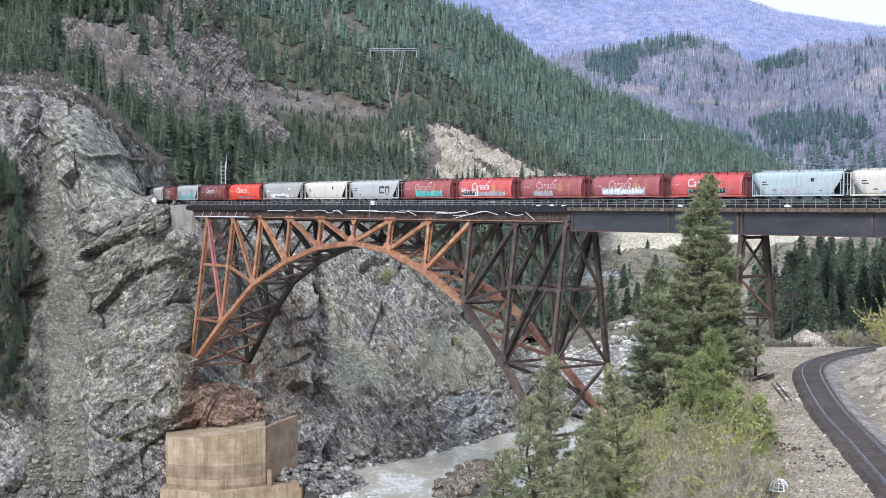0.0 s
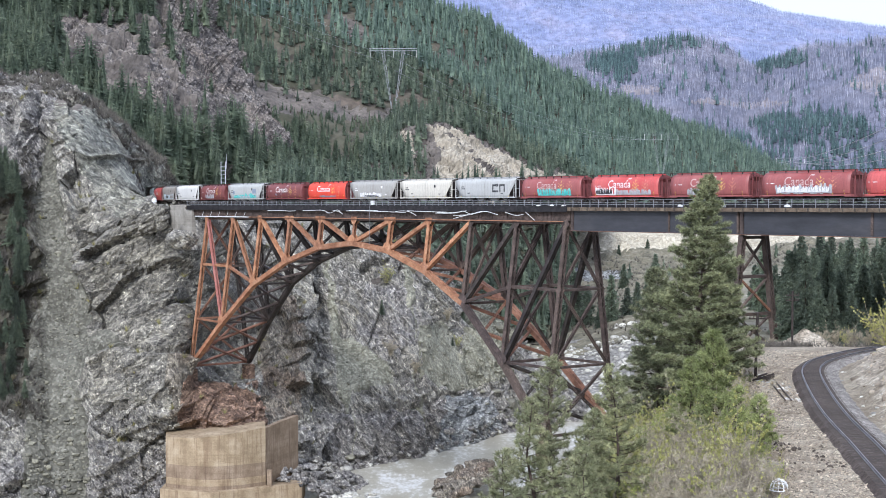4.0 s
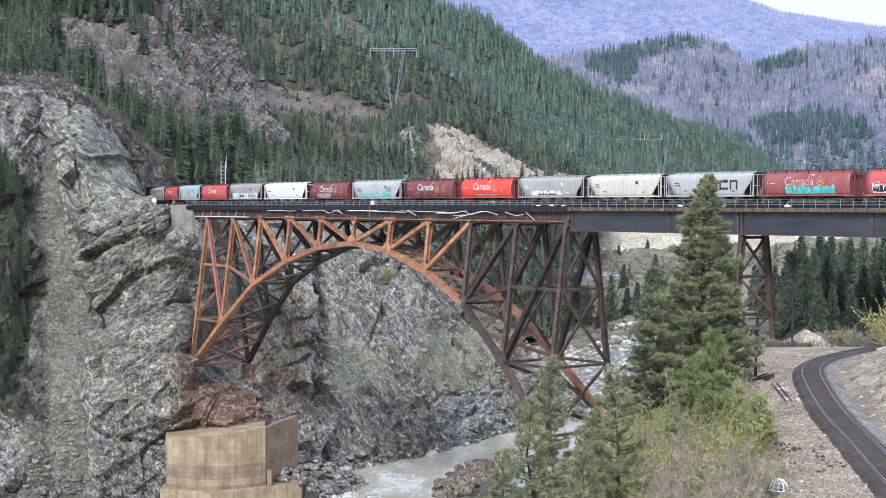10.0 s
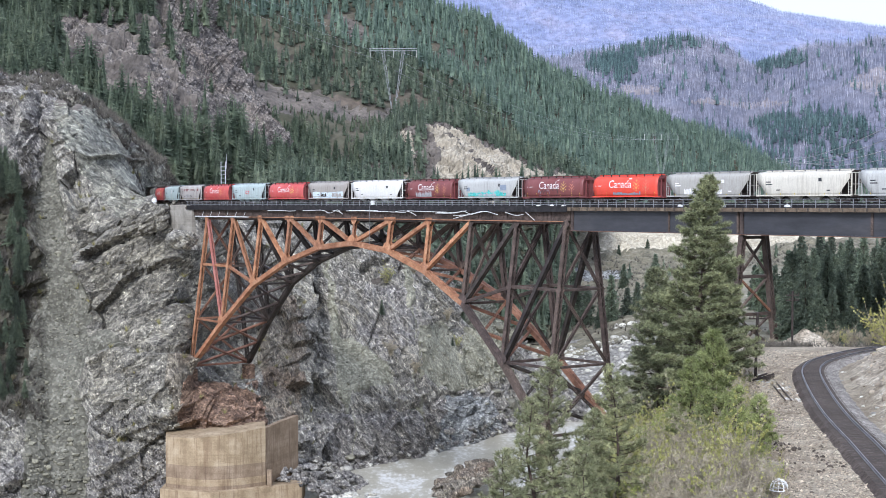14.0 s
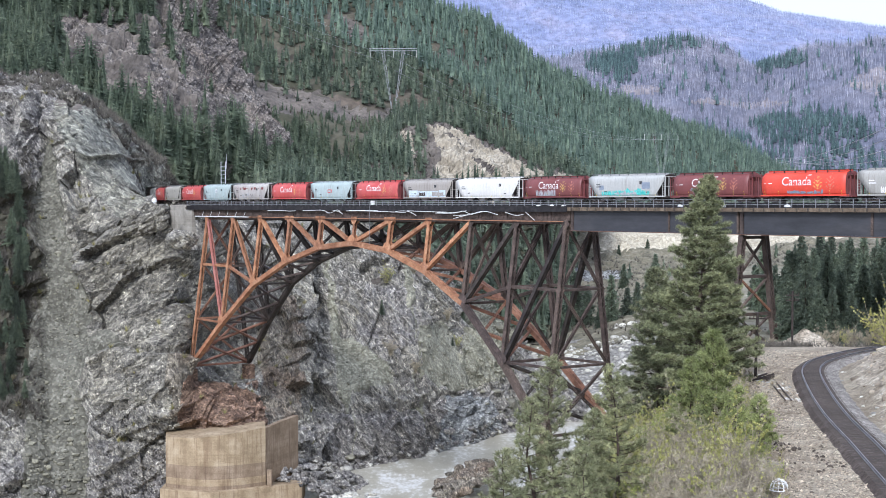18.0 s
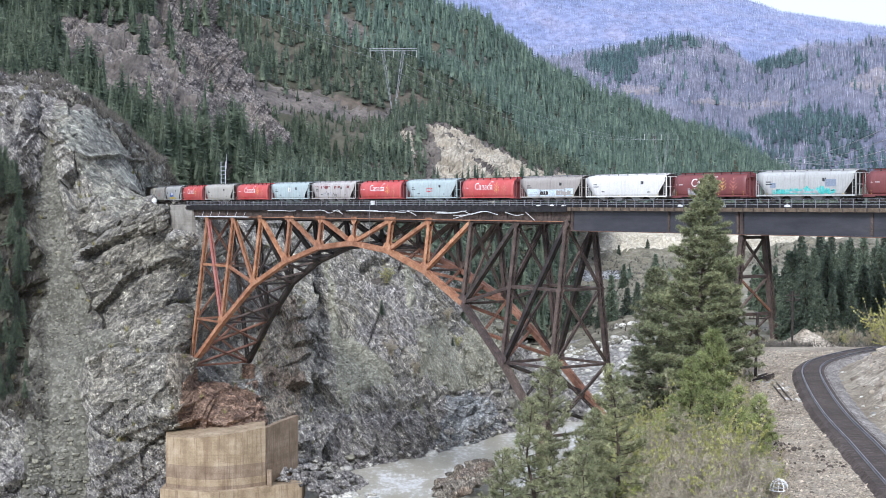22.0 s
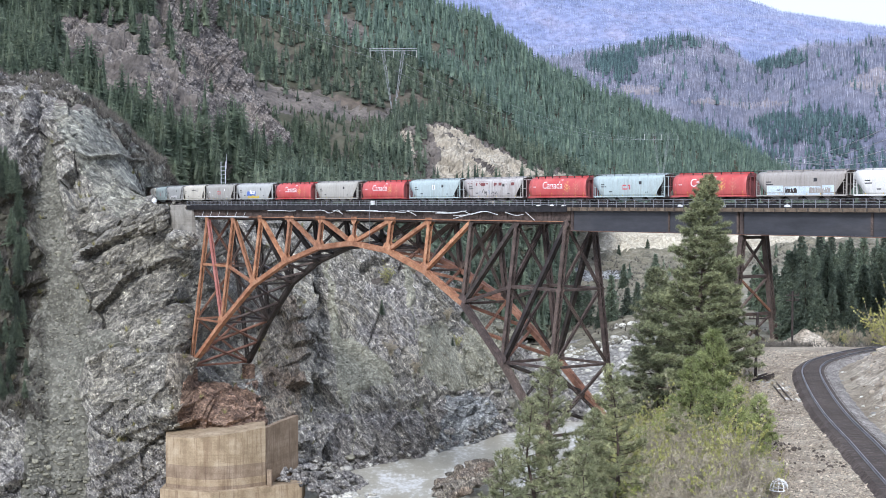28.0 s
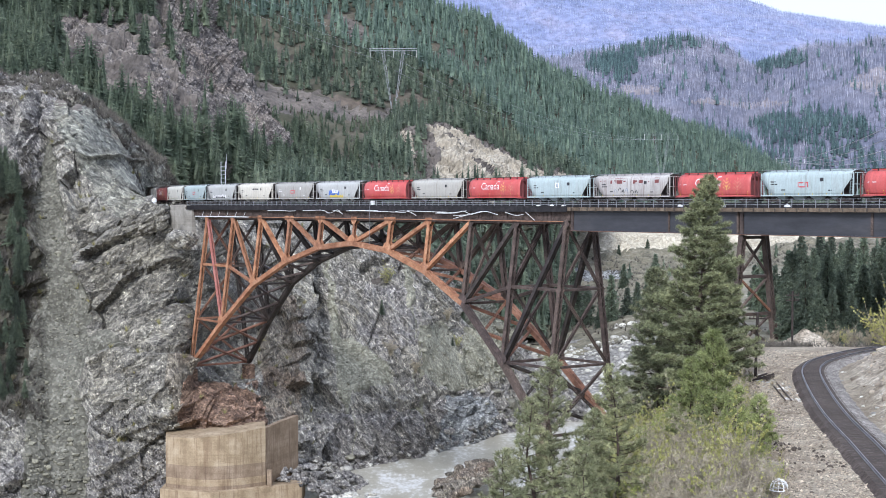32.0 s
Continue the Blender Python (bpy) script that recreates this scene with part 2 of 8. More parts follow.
M_BROWNROCK = rock_material("rust_stained_rock", (0.146, 0.098, 0.069), (0.271, 0.176, 0.124), (0.425, 0.297, 0.219), (0.293, 0.206, 0.148), 2.5, (0.2, 0.3, 0.1))
M_ORANGE = surface("faded_orange_bridge_paint", (0.206, 0.094, 0.053), (0.340, 0.164, 0.093), (0.443, 0.254, 0.159), 1.6, 0.3, rough=0.6, bump=0.1, depth=0.02, vary=0.18)
M_RUST = surface("rust_brown_orange_paint", (0.13, 0.065, 0.045), (0.22, 0.11, 0.075), (0.33, 0.18, 0.125), 2.5, 0.3, rough=0.65, bump=0.1, depth=0.02, vary=0.12)
M_PINK = surface("faded_red_bridge_paint", (0.29, 0.11, 0.085), (0.38, 0.15, 0.12), (0.45, 0.21, 0.175), 2.0, 0.3, rough=0.6, bump=0.1, depth=0.02)
M_BROWN = surface("rusty_brown_bridge_paint", (0.05, 0.038, 0.034), (0.085, 0.063, 0.055), (0.14, 0.103, 0.09), 2.0, 0.25, rough=0.65, bump=0.15, depth=0.02, vary=0.15)
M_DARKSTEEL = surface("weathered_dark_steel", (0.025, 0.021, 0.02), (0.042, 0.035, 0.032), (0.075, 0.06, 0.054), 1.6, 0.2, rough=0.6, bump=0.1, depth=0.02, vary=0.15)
M_GIRDER = surface("grey_blue_girder_paint", (0.029, 0.029, 0.033), (0.039, 0.039, 0.044), (0.054, 0.050, 0.050), 6.0, 1.2, rough=0.5, bump=0.05, depth=0.02, stretch=(0.3, 1, 1))
M_TIMBER = surface("weathered_bridge_timber", (0.077, 0.057, 0.042), (0.139, 0.105, 0.078), (0.224, 0.177, 0.132), 0.9, 0.12, rough=0.85, bump=0.3, depth=0.02, vary=0.25)
M_GALV = surface("galvanised_steel", (0.36, 0.37, 0.39), (0.46, 0.47, 0.49), (0.55, 0.56, 0.58), 1.0, 0.15, rough=0.5, bump=0.0, metal=0.3)
M_PYLON = surface("weathered_pylon_steel", (0.27, 0.28, 0.29), (0.35, 0.36, 0.37), (0.43, 0.44, 0.45), 1.0, 0.15, rough=0.6, bump=0.0)
M_RAILING = surface("dull_grey_railing", (0.157, 0.161, 0.172), (0.229, 0.233, 0.243), (0.315, 0.319, 0.329), 1.0, 0.15, rough=0.6, bump=0.0)
# Deck timbers: the shade behind the railing is darkened into this colour.
M_SHADETIMBER = surface("tarred_black_timber", (0.014, 0.013, 0.014), (0.025, 0.023, 0.024), (0.05, 0.045, 0.045), 0.9, 0.12, rough=0.7, bump=0.2, depth=0.02)
M_RAIL = surface("worn_rail_steel", (0.16, 0.15, 0.15), (0.24, 0.23, 0.23), (0.34, 0.33, 0.33), 2.0, 0.3, rough=0.42, bump=0.0, metal=0.7)
M_NEEDLE = surface("pine_needles", (0.142, 0.159, 0.099), (0.239, 0.255, 0.157), (0.382, 0.391, 0.241), 1.6, 0.4, rough=0.6, bump=0, vary=0.15, island=0.5, through_leaf=0.25)
M_PALENEEDLE = surface("pale_long_needles", (0.18, 0.195, 0.12), (0.315, 0.325, 0.20), (0.50, 0.495, 0.32), 1.4, 0.4, rough=0.6, bump=0, vary=0.12, island=0.5, through_leaf=0.3)
M_YOUNG = surface("bright_young_needles", (0.181, 0.212, 0.095), (0.302, 0.339, 0.151), (0.459, 0.489, 0.235), 1.2, 0.4, rough=0.6, bump=0, vary=0.1, island=0.4, through_leaf=0.3)
M_FIR = surface("dark_fir_needles", (0.064, 0.091, 0.069), (0.165, 0.204, 0.155), (0.284, 0.322, 0.234), 9.0, 2.0, rough=0.85, bump=0, island=0.3, through_leaf=0.45)
M_FIRHILL = surface("green_hillside_firs", (0.055, 0.078, 0.056), (0.141, 0.175, 0.126), (0.244, 0.277, 0.191), 9.0, 2.0, rough=0.85, bump=0, island=0.3, through_leaf=0.45)
# High and ridge conifers: needle green lightened and blued to stand for haze.
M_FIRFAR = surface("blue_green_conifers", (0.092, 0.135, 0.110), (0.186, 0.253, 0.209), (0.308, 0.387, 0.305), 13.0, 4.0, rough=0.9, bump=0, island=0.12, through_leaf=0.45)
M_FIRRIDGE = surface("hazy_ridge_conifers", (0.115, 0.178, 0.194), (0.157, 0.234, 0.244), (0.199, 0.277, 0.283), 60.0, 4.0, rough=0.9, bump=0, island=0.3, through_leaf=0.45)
M_FIRNEAR = surface("fir_needles", (0.103, 0.131, 0.110), (0.163, 0.196, 0.158), (0.244, 0.281, 0.210), 3.0, 0.6, rough=0.85, bump=0, vary=0.4, island=0.4, through_leaf=0.45)
M_LEAF = surface("fresh_spring_leaves", (0.352, 0.347, 0.130), (0.492, 0.481, 0.200), (0.622, 0.604, 0.306), 1.6, 0.3, rough=0.7, bump=0, vary=0.2, island=0.35, through_leaf=0.25)
M_LEAFGREEN = surface("green_spring_leaves", (0.228, 0.267, 0.089), (0.337, 0.376, 0.139), (0.455, 0.485, 0.218), 1.6, 0.3, rough=0.7, bump=0, vary=0.2, island=0.35, through_leaf=0.25)
M_TWIG = surface("bare_grey_twigs", (0.26, 0.225, 0.175), (0.39, 0.34, 0.27), (0.53, 0.47, 0.385), 1.2, 0.2, rough=0.9, bump=0, vary=0.15, island=0.2)
M_BRUSH = surface("dry_brown_brush", (0.081, 0.071, 0.061), (0.133, 0.120, 0.106), (0.199, 0.186, 0.164), 8.0, 1.0, rough=0.9, bump=0, island=0.35)
M_BARK = surface("pine_bark", (0.045, 0.034, 0.028), (0.085, 0.062, 0.05), (0.14, 0.105, 0.085), 0.8, 0.1, rough=0.95, bump=0.4, depth=0.03)
# Dead trees far off: their bluish tint is haze put into the colour.
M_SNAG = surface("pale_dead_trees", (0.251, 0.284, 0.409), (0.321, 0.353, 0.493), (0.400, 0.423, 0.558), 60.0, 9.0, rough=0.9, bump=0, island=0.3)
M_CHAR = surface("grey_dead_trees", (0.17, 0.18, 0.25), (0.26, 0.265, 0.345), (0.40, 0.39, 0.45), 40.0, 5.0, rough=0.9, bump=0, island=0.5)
M_GRASS = surface("dry_spring_grass", (0.19, 0.178, 0.072), (0.28, 0.258, 0.108), (0.40, 0.345, 0.18), 3.0, 0.4, rough=0.85, bump=0, island=0.3)
M_STONE = surface("pale_river_stones", (0.275, 0.263, 0.240), (0.423, 0.406, 0.372), (0.606, 0.585, 0.539), 2.0, 0.3, rough=0.85, bump=0.3, depth=0.05, island=0.4)
M_POLE = surface("tarred_pole_wood", (0.025, 0.02, 0.018), (0.045, 0.036, 0.032), (0.08, 0.065, 0.055), 0.7, 0.08, rough=0.9, bump=0.3, depth=0.01)
M_WHITE = surface("white_plastic", (0.62, 0.62, 0.60), (0.72, 0.72, 0.70), (0.78, 0.78, 0.76), 1.0, 0.1, rough=0.5, bump=0)
M_TIE = surface("creosoted_tie", (0.052, 0.042, 0.036), (0.076, 0.062, 0.053), (0.10, 0.083, 0.073), 0.8, 0.1, bump=0.3, depth=0.02, vary=0.2)


def water_material():
    m, nt, bs = nodes_of("silty_river_water")
    wide = noise_of(nt, 9.0, 5, 0.6, (1, 0.35, 1))
    small = noise_of(nt, 1.3, 5, 0.65, (1, 0.5, 1))
    col = ramp(nt, wide, [(0.35, (0.33, 0.30, 0.225)), (0.6, (0.45, 0.42, 0.335))])
    foam = ramp(nt, mixed(nt, 0.5, wide, small), [(0.50, (0, 0, 0)), (0.60, (0.9, 0.9, 0.9))])
    col = mixed(nt, foam, col, (0.75, 0.74, 0.70))
    nt.links.new(col, bs.inputs["Base Color"])
    bs.inputs["Roughness"].default_value = 0.3
    bumped(nt, bs, mixed(nt, 0.6, wide, small), 0.6, 0.35)
    return m


M_WATER = water_material()


# ---- mesh helpers ----
def tube(bm, pts, r, sides=6):
    """One continuous round tube through the points."""
    rings, pts = [], [Vector(p) for p in pts]
    for i, p in enumerate(pts):
        d = (pts[min(i + 1, len(pts) - 1)] - pts[max(i - 1, 0)]).normalized()
        s = d.cross(Vector((0.1, 0.3, 1))).normalized()
        u = s.cross(d)
        rings.append([bm.verts.new(p + (s * math.cos(t) + u * math.sin(t)) * r) for t in (2 * math.pi * k / sides for k in range(sides))])
    for a_, b_ in zip(rings[:-1], rings[1:]):
        for k in range(sides):
            bm.faces.new((a_[k], a_[(k + 1) % sides], b_[(k + 1) % sides], b_[k]))
    bm.faces.new(rings[0][::-1])
    bm.faces.new(rings[-1])


def as_object(name, bm, material, parent=None, label=""):
    me = bpy.data.meshes.new(name)
    bm.to_mesh(me)
    bm.free()
    me.materials.append(material)
    ob = new(name, me)
    ob.parent = parent
    return tagged(ob, label)


part = as_object


def mesh_of(name, verts, faces, materials, index=None, smooth=False):
    me = bpy.data.meshes.new(name)
    verts, faces = np.asarray(verts, np.float32), np.asarray(faces, np.int32)
    n = faces.shape[1]
    me.vertices.add(len(verts))
    me.vertices.foreach_set("co", verts.ravel())
    me.loops.add(faces.size)
    me.loops.foreach_set("vertex_index", faces.ravel())
    me.polygons.add(len(faces))
    me.polygons.foreach_set("loop_start", np.arange(0, faces.size, n, dtype=np.int32))
    me.polygons.foreach_set("loop_total", np.full(len(faces), n, np.int32))
    if index is not None:
        me.polygons.foreach_set("material_index", np.asarray(index, np.int32))
    me.polygons.foreach_set("use_smooth", np.full(len(faces), smooth))
    for m in materials:
        me.materials.append(m)
    me.update(calc_edges=True)
    return me


def box(bm, lo, hi):
    v = [bm.verts.new((x, y, z)) for x in (lo[0], hi[0]) for y in (lo[1], hi[1]) for z in (lo[2], hi[2])]
    for f in ((0, 1, 3, 2), (4, 6, 7, 5), (0, 4, 5, 1), (2, 3, 7, 6), (0, 2, 6, 4), (1, 5, 7, 3)):
        bm.faces.new([v[i] for i in f])


def bar(bm, a, b, w, h, up=(0, 0, 1)):
    """A beam from a to b, w wide (sideways) and h deep."""
    a, b = Vector(a), Vector(b)
    d = (b - a).normalized()
    s = d.cross(Vector(up))
    if s.length < 1e-3:
        s = d.cross(Vector((0, 1, 0)))
    s.normalize()
    u = s.cross(d)
    q = [s * (w / 2) * i + u * (h / 2) * j for i, j in ((-1, -1), (1, -1), (1, 1), (-1, 1))]
    va, vb = [bm.verts.new(a + e) for e in q], [bm.verts.new(b + e) for e in q]
    bm.faces.new(va)
    bm.faces.new(vb[::-1])
    for i in range(4):
        j = (i + 1) % 4
        bm.faces.new((va[i], vb[i], vb[j], va[j]))


# ---- terrain ----
def spline(p, n):
    """Catmull-Rom along the first axis of p, at n even steps."""
    p = np.concatenate([[2 * p[0] - p[1]], p, [2 * p[-1] - p[-2]]])
    t = np.linspace(0, len(p) - 3, n)
    i = np.minimum(t.astype(int), len(p) - 4)
    f = (t - i).reshape(-1, *[1] * (p.ndim - 1))
    a, b, c, d = p[i], p[i + 1], p[i + 2], p[i + 3]
    return 0.5 * (2 * b + (c - a) * f + (2 * a - 5 * b + 4 * c - d) * f**2 + (3 * b - a - 3 * c + d) * f**3)


def sheet_normals(g):
    n = np.cross(np.gradient(g, axis=1), np.gradient(g, axis=0))
    return n / (np.linalg.norm(n, axis=2, keepdims=True) + 1e-9)


def bed_frame(p, tilt, lengths):
    """Coordinates drawn out along beds that rise by tilt degrees towards +x."""
    c, s = math.cos(radians(tilt)), math.sin(radians(tilt))
    return np.stack([(p[:, 0] * c + p[:, 2] * s) / lengths[0], p[:, 1] / lengths[1], (-p[:, 0] * s + p[:, 2] * c) / lengths[2]], -1)


def ledge(x, z, line, out, fade, notch=0.8, reach=1.0):
    """Rock that stands out below a line (x, z) on the face and fades downwards, with a dark undercut above it."""
    lx, lz = np.array(line, float).T
    p = np.stack([x, x * 0, z], -1)
    zl = np.interp(x, lx, lz) + fbm(p, 5.0, 3, int(abs(lx[0]) * 10)) * 0.7
    t = zl - z
    ends = np.clip((x - lx[0]) / 3.0, 0, 1) * np.clip((lx[-1] - x) / 3.0, 0, 1)
    below = out * np.exp(-np.maximum(t - 1.8, 0) / fade) * np.clip(t / 1.8, 0, 1)
    above = -notch * np.clip(1 + t / reach, 0, 1) * (t < 0)
    return ends * (below + above)


def inside(x, z, poly):
    """Which places lie within a polygon on the face, given as (x, z) corners."""
    hit = np.zeros(x.shape, bool)
    for (xa, za), (xb, zb) in zip(poly, poly[1:] + poly[:1]):
        hit ^= ((za > z) != (zb > z)) & (x < (xb - xa) * (z - za) / (zb - za + 1e-9) + xa)
    return hit


def softened(mask, n):
    """A mask with its border blurred over n cells each way."""
    m = mask.astype(float)
    for axis in (0, 1):
        m = sum(np.roll(m, k, axis) for k in range(-n, n + 1)) / (2 * n + 1)
    return m


def hillside(rows, nu, nv, rough, tilt=0.0, weight=None, extra=None):
    """A slope through a few contour lines, foot to crest, roughened by rough = (size, height, kind) layers."""
    g = spline(np.array(rows, float), nv)
    g = spline(g.transpose(1, 0, 2), nu).transpose(1, 0, 2)
    n = sheet_normals(g)
    q = g.reshape(-1, 3)
    lift = np.zeros(len(q))
    for k, (size, height, kind_) in enumerate(rough):
        if kind_ == "facets":
            lift = lift + height * facets(bed_frame(q, tilt, (1.9, 1.5, 1.0)), size, 7 * k + 2) * (1.0 if weight is None else weight.ravel())
            continue
        c = bed_frame(q, tilt, (4.0, 2.0, 1.0)) if kind_ == "beds" else q
        w = 1.0 if weight is None or size > 20 else weight.ravel()
        sharp = -1.0 if kind_ in ("beds", "crack") else 1.0
        lift = lift + sharp * fbm(c, size, 4, 11 * k + 3, kind_ != "soft") * height * w
    if extra is not None:
        lift = lift + extra.ravel()
    return (q + n.reshape(-1, 3) * lift[:, None]).reshape(g.shape)


def grid_faces(nv, nu):
    i = np.arange(nv * nu).reshape(nv, nu)
    return np.stack([i[:-1, :-1], i[:-1, 1:], i[1:, 1:], i[1:, :-1]], -1).reshape(-1, 4)


def terrain(name, g, materials, label, category, index=None, keep=None, smooth=False):
    f = grid_faces(*g.shape[:2])
    if keep is not None:
        f = f[keep]
        index = None if index is None else index[keep]
    ob = new(name, mesh_of(name, g.reshape(-1, 3), f, materials, index, smooth))
    return tagged(ob, label, category, kind="structure")


def quad_mid(g):
    return 0.25 * (g[:-1, :-1] + g[1:, :-1] + g[1:, 1:] + g[:-1, 1:]).reshape(-1, 3)


def in_band(v, lo, hi):
    return (v > lo) & (v < hi)


# The upper railway: straight over the bridge, bending away into the tunnel.
HEAD = radians(36.5)
ALONG = np.array((math.sin(HEAD), -math.cos(HEAD)))
ACROSS = np.array((math.cos(HEAD), math.sin(HEAD)))
START = np.array((-55.1, 343.7))
RAIL_Z = 68.15
BEND, BEND_R = 21.0, 240.0


def on_track(s):
    """Place and heading (radians) of the upper track s metres along it; the bridge begins at 0."""
    if s >= BEND:
        return START + ALONG * s, math.atan2(ALONG[1], ALONG[0])
    a = (BEND - s) / BEND_R
    c = START + ALONG * BEND + ACROSS * BEND_R
    back = -ACROSS * math.cos(a) * BEND_R - ALONG * math.sin(a) * BEND_R
    return c + back, math.atan2(ALONG[1], ALONG[0]) - a


TUNNEL = np.array([on_track(-s)[0] for s in range(10, 160, 2)])


def off_tunnel(p):
    return np.min(np.linalg.norm(p[:, None, :2] - TUNNEL[None], axis=2), axis=1)


# ---- the valley ----
base = new("ground", mesh_of("ground", [(-6000, -1500, -4), (6000, -1500, -4), (6000, 9000, -4), (-6000, 9000, -4)], [(0, 1, 2, 3)], [M_FLOOR]))
tagged(base, "dark forest floor of the wide valley", "ground", kind="structure")

gx, gy = np.meshgrid(np.linspace(-320, 160, 201), np.linspace(40, 660, 231))
gp = np.stack([gx, gy, np.zeros_like(gx)], -1)
gp[..., 2] = fbm(gp.reshape(-1, 3) * (1, 0.6, 1), 7.0, 3, 5).reshape(gx.shape) * 0.16 + fbm(gp.reshape(-1, 3), 2.2, 2, 9).reshape(gx.shape) * 0.07
terrain("river", gp, [M_WATER], "silty beige river water with small white ripples", "river", smooth=True)

CLIFF_0 = [(-117.6, 300, -3.4), (-91.6, 305, -3.4), (-85.6, 312, -3.8), (-78.4, 318, -3.6), (-69.1, 322, -3.5), (-62.6, 325, -3.4), (-57, 326, -3.3), (-46.4, 329, -3.2), (-37.6, 333, -3.3), (-30.8, 346, -3.6)]
CLIFF_1 = [(-122, 312, 17.4), (-95.3, 318, 15.8), (-88.5, 323, 15.0), (-79.5, 323, 15.4), (-69.8, 326, 15.4), (-62.7, 326, 16.9), (-57, 327, 17.4), (-46.6, 331, 17), (-38.9, 345, 14.6), (-32.4, 364, 11.2)]
CLIFF_2 = [(-125.7, 322, 31.2), (-98.1, 328, 29.9), (-91.1, 333, 29.3), (-81.8, 333, 30.6), (-70.8, 331, 32.6), (-63.7, 332, 32.7), (-59.1, 339, 27.7), (-48.8, 347, 25.1), (-40.8, 362, 25.9), (-33.2, 374, 26.8)]
CLIFF_3 = [(-128.7, 330, 44.7), (-100.7, 337, 43.6), (-93.5, 342.5, 43.2), (-83.9, 342, 40.5), (-72.8, 341, 41.9), (-64.4, 343, 43.8), (-61.6, 354, 40.2), (-51.4, 366, 34.9), (-42.2, 375, 37.1), (-34.3, 386, 40.8)]
CLIFF_4 = [(-131.6, 338, 62.9), (-102.9, 345, 62.8), (-96.4, 351, 62.7), (-85, 347, 61.4), (-74.6, 350, 62.5), (-67.6, 353, 62.1), (-62.7, 361, 61.1), (-53.1, 379, 57.5), (-43.9, 391, 55.9), (-35.8, 404, 57.1)]
CLIFF_5 = [(-133.3, 343, 76.4), (-106.9, 352, 76.6), (-101.9, 359, 76.8), (-90.6, 356, 74.6), (-76.2, 358, 68), (-69.2, 360, 66.3), (-63.9, 368, 65.4), (-54.6, 390, 65.2), (-45.3, 403, 64.5), (-36.9, 416, 63.7)]
CLIFF_6 = [(-136.6, 352, 93.3), (-108.8, 361, 91.1), (-104.0, 367, 87.1), (-94, 364, 88.4), (-80.6, 372, 73.9), (-77.8, 386, 66.9), (-70.2, 400, 66.6), (-58.1, 415, 66.4), (-48.3, 430, 66), (-39.2, 442, 65.6)]
CLIFF_7 = [(-141.6, 365, 104.2), (-110.9, 373, 100.6), (-105.5, 380, 98.9), (-93.8, 384, 94), (-86.7, 393, 84.1), (-83.6, 405, 70.7), (-74.7, 416, 67.2), (-60.2, 430, 67), (-50, 445, 66.9), (-40.9, 462, 66.5)]
CLIFF_8 = [(-155.1, 400, 108.5), (-118.9, 400, 103.3), (-110, 402, 100.8), (-96.3, 404, 94.3), (-87.6, 408, 86.4), (-81.3, 413, 78.8), (-78.2, 428, 69.7), (-63, 450, 68.4), (-52.2, 465, 68.4), (-42.5, 480, 68)]
CLIFF_9 = [(-174.5, 450, 112.7), (-133.8, 450, 107.4), (-123.2, 450, 104.2), (-107.2, 450, 96.8), (-96.7, 450, 87.5), (-88.2, 452, 79.1), (-82.9, 462, 70.6), (-66.5, 475, 69.5), (-54.8, 488, 69.2), (-44.3, 500, 68.4)]
CLIFF_ROWS = [CLIFF_0, CLIFF_1, CLIFF_2, CLIFF_3, CLIFF_4, CLIFF_5, CLIFF_6, CLIFF_7, CLIFF_8, CLIFF_9]
NU, NV = 440, 410
cu, cv = np.meshgrid(np.linspace(0, 9, NU), np.linspace(0, 9, NV))
shape = spline(spline(np.array(CLIFF_ROWS, float), NV).transpose(1, 0, 2), NU).transpose(1, 0, 2)
drift = fbm(shape.reshape(-1, 3), 9.0, 4, 41).reshape(cu.shape)
sx, sz = shape[..., 0], shape[..., 2]
# the gravel gully: its middle and half width at each height
run_x = np.interp(sz, [2, 9, 16, 26, 36, 46, 58, 69, 78, 86], [-86.5, -87.2, -87.7, -89.8, -90.8, -91.2, -94.9, -97.8, -100.3, -102.5])
run_w = np.interp(sz, [2, 9, 16, 26, 36, 46, 58, 69, 78, 86], [6.5, 5.7, 5.7, 5.4, 6.2, 4.7, 3.4, 2.7, 2.2, 0.4])
run_d = np.abs(sx - run_x + drift * 1.9) / run_w
gully = np.clip((run_d - 0.85) / 0.35, 0, 1)
gully = np.where((sz > 86) | (cv > 6.2) | (cu > 4.5), 1.0, gully)
# the ledge of gravel that runs out of the gully, and the smooth pale slab below the crest
shelf = inside(sx, sz, [(-88, 36.5), (-79, 36.5), (-74, 34.4), (-72, 33.2), (-79, 31.5), (-83, 28), (-87, 26)])
slab = inside(sx + drift * 1.2, sz, [(-103, 95), (-93.5, 82), (-84.5, 69), (-80, 64), (-75, 66), (-76, 72), (-81, 80), (-87, 87), (-92, 95)])
gully = np.where((cu > 4.5) & (cv > 4.7), np.clip((cv - 7.2) / 0.8, 0.12, 1), gully)
calm = (0.06 + 0.94 * gully) * (1 - 0.72 * softened(slab, 5)) * (1 - 0.8 * softened(shelf, 4))
steps = np.zeros(sx.size)
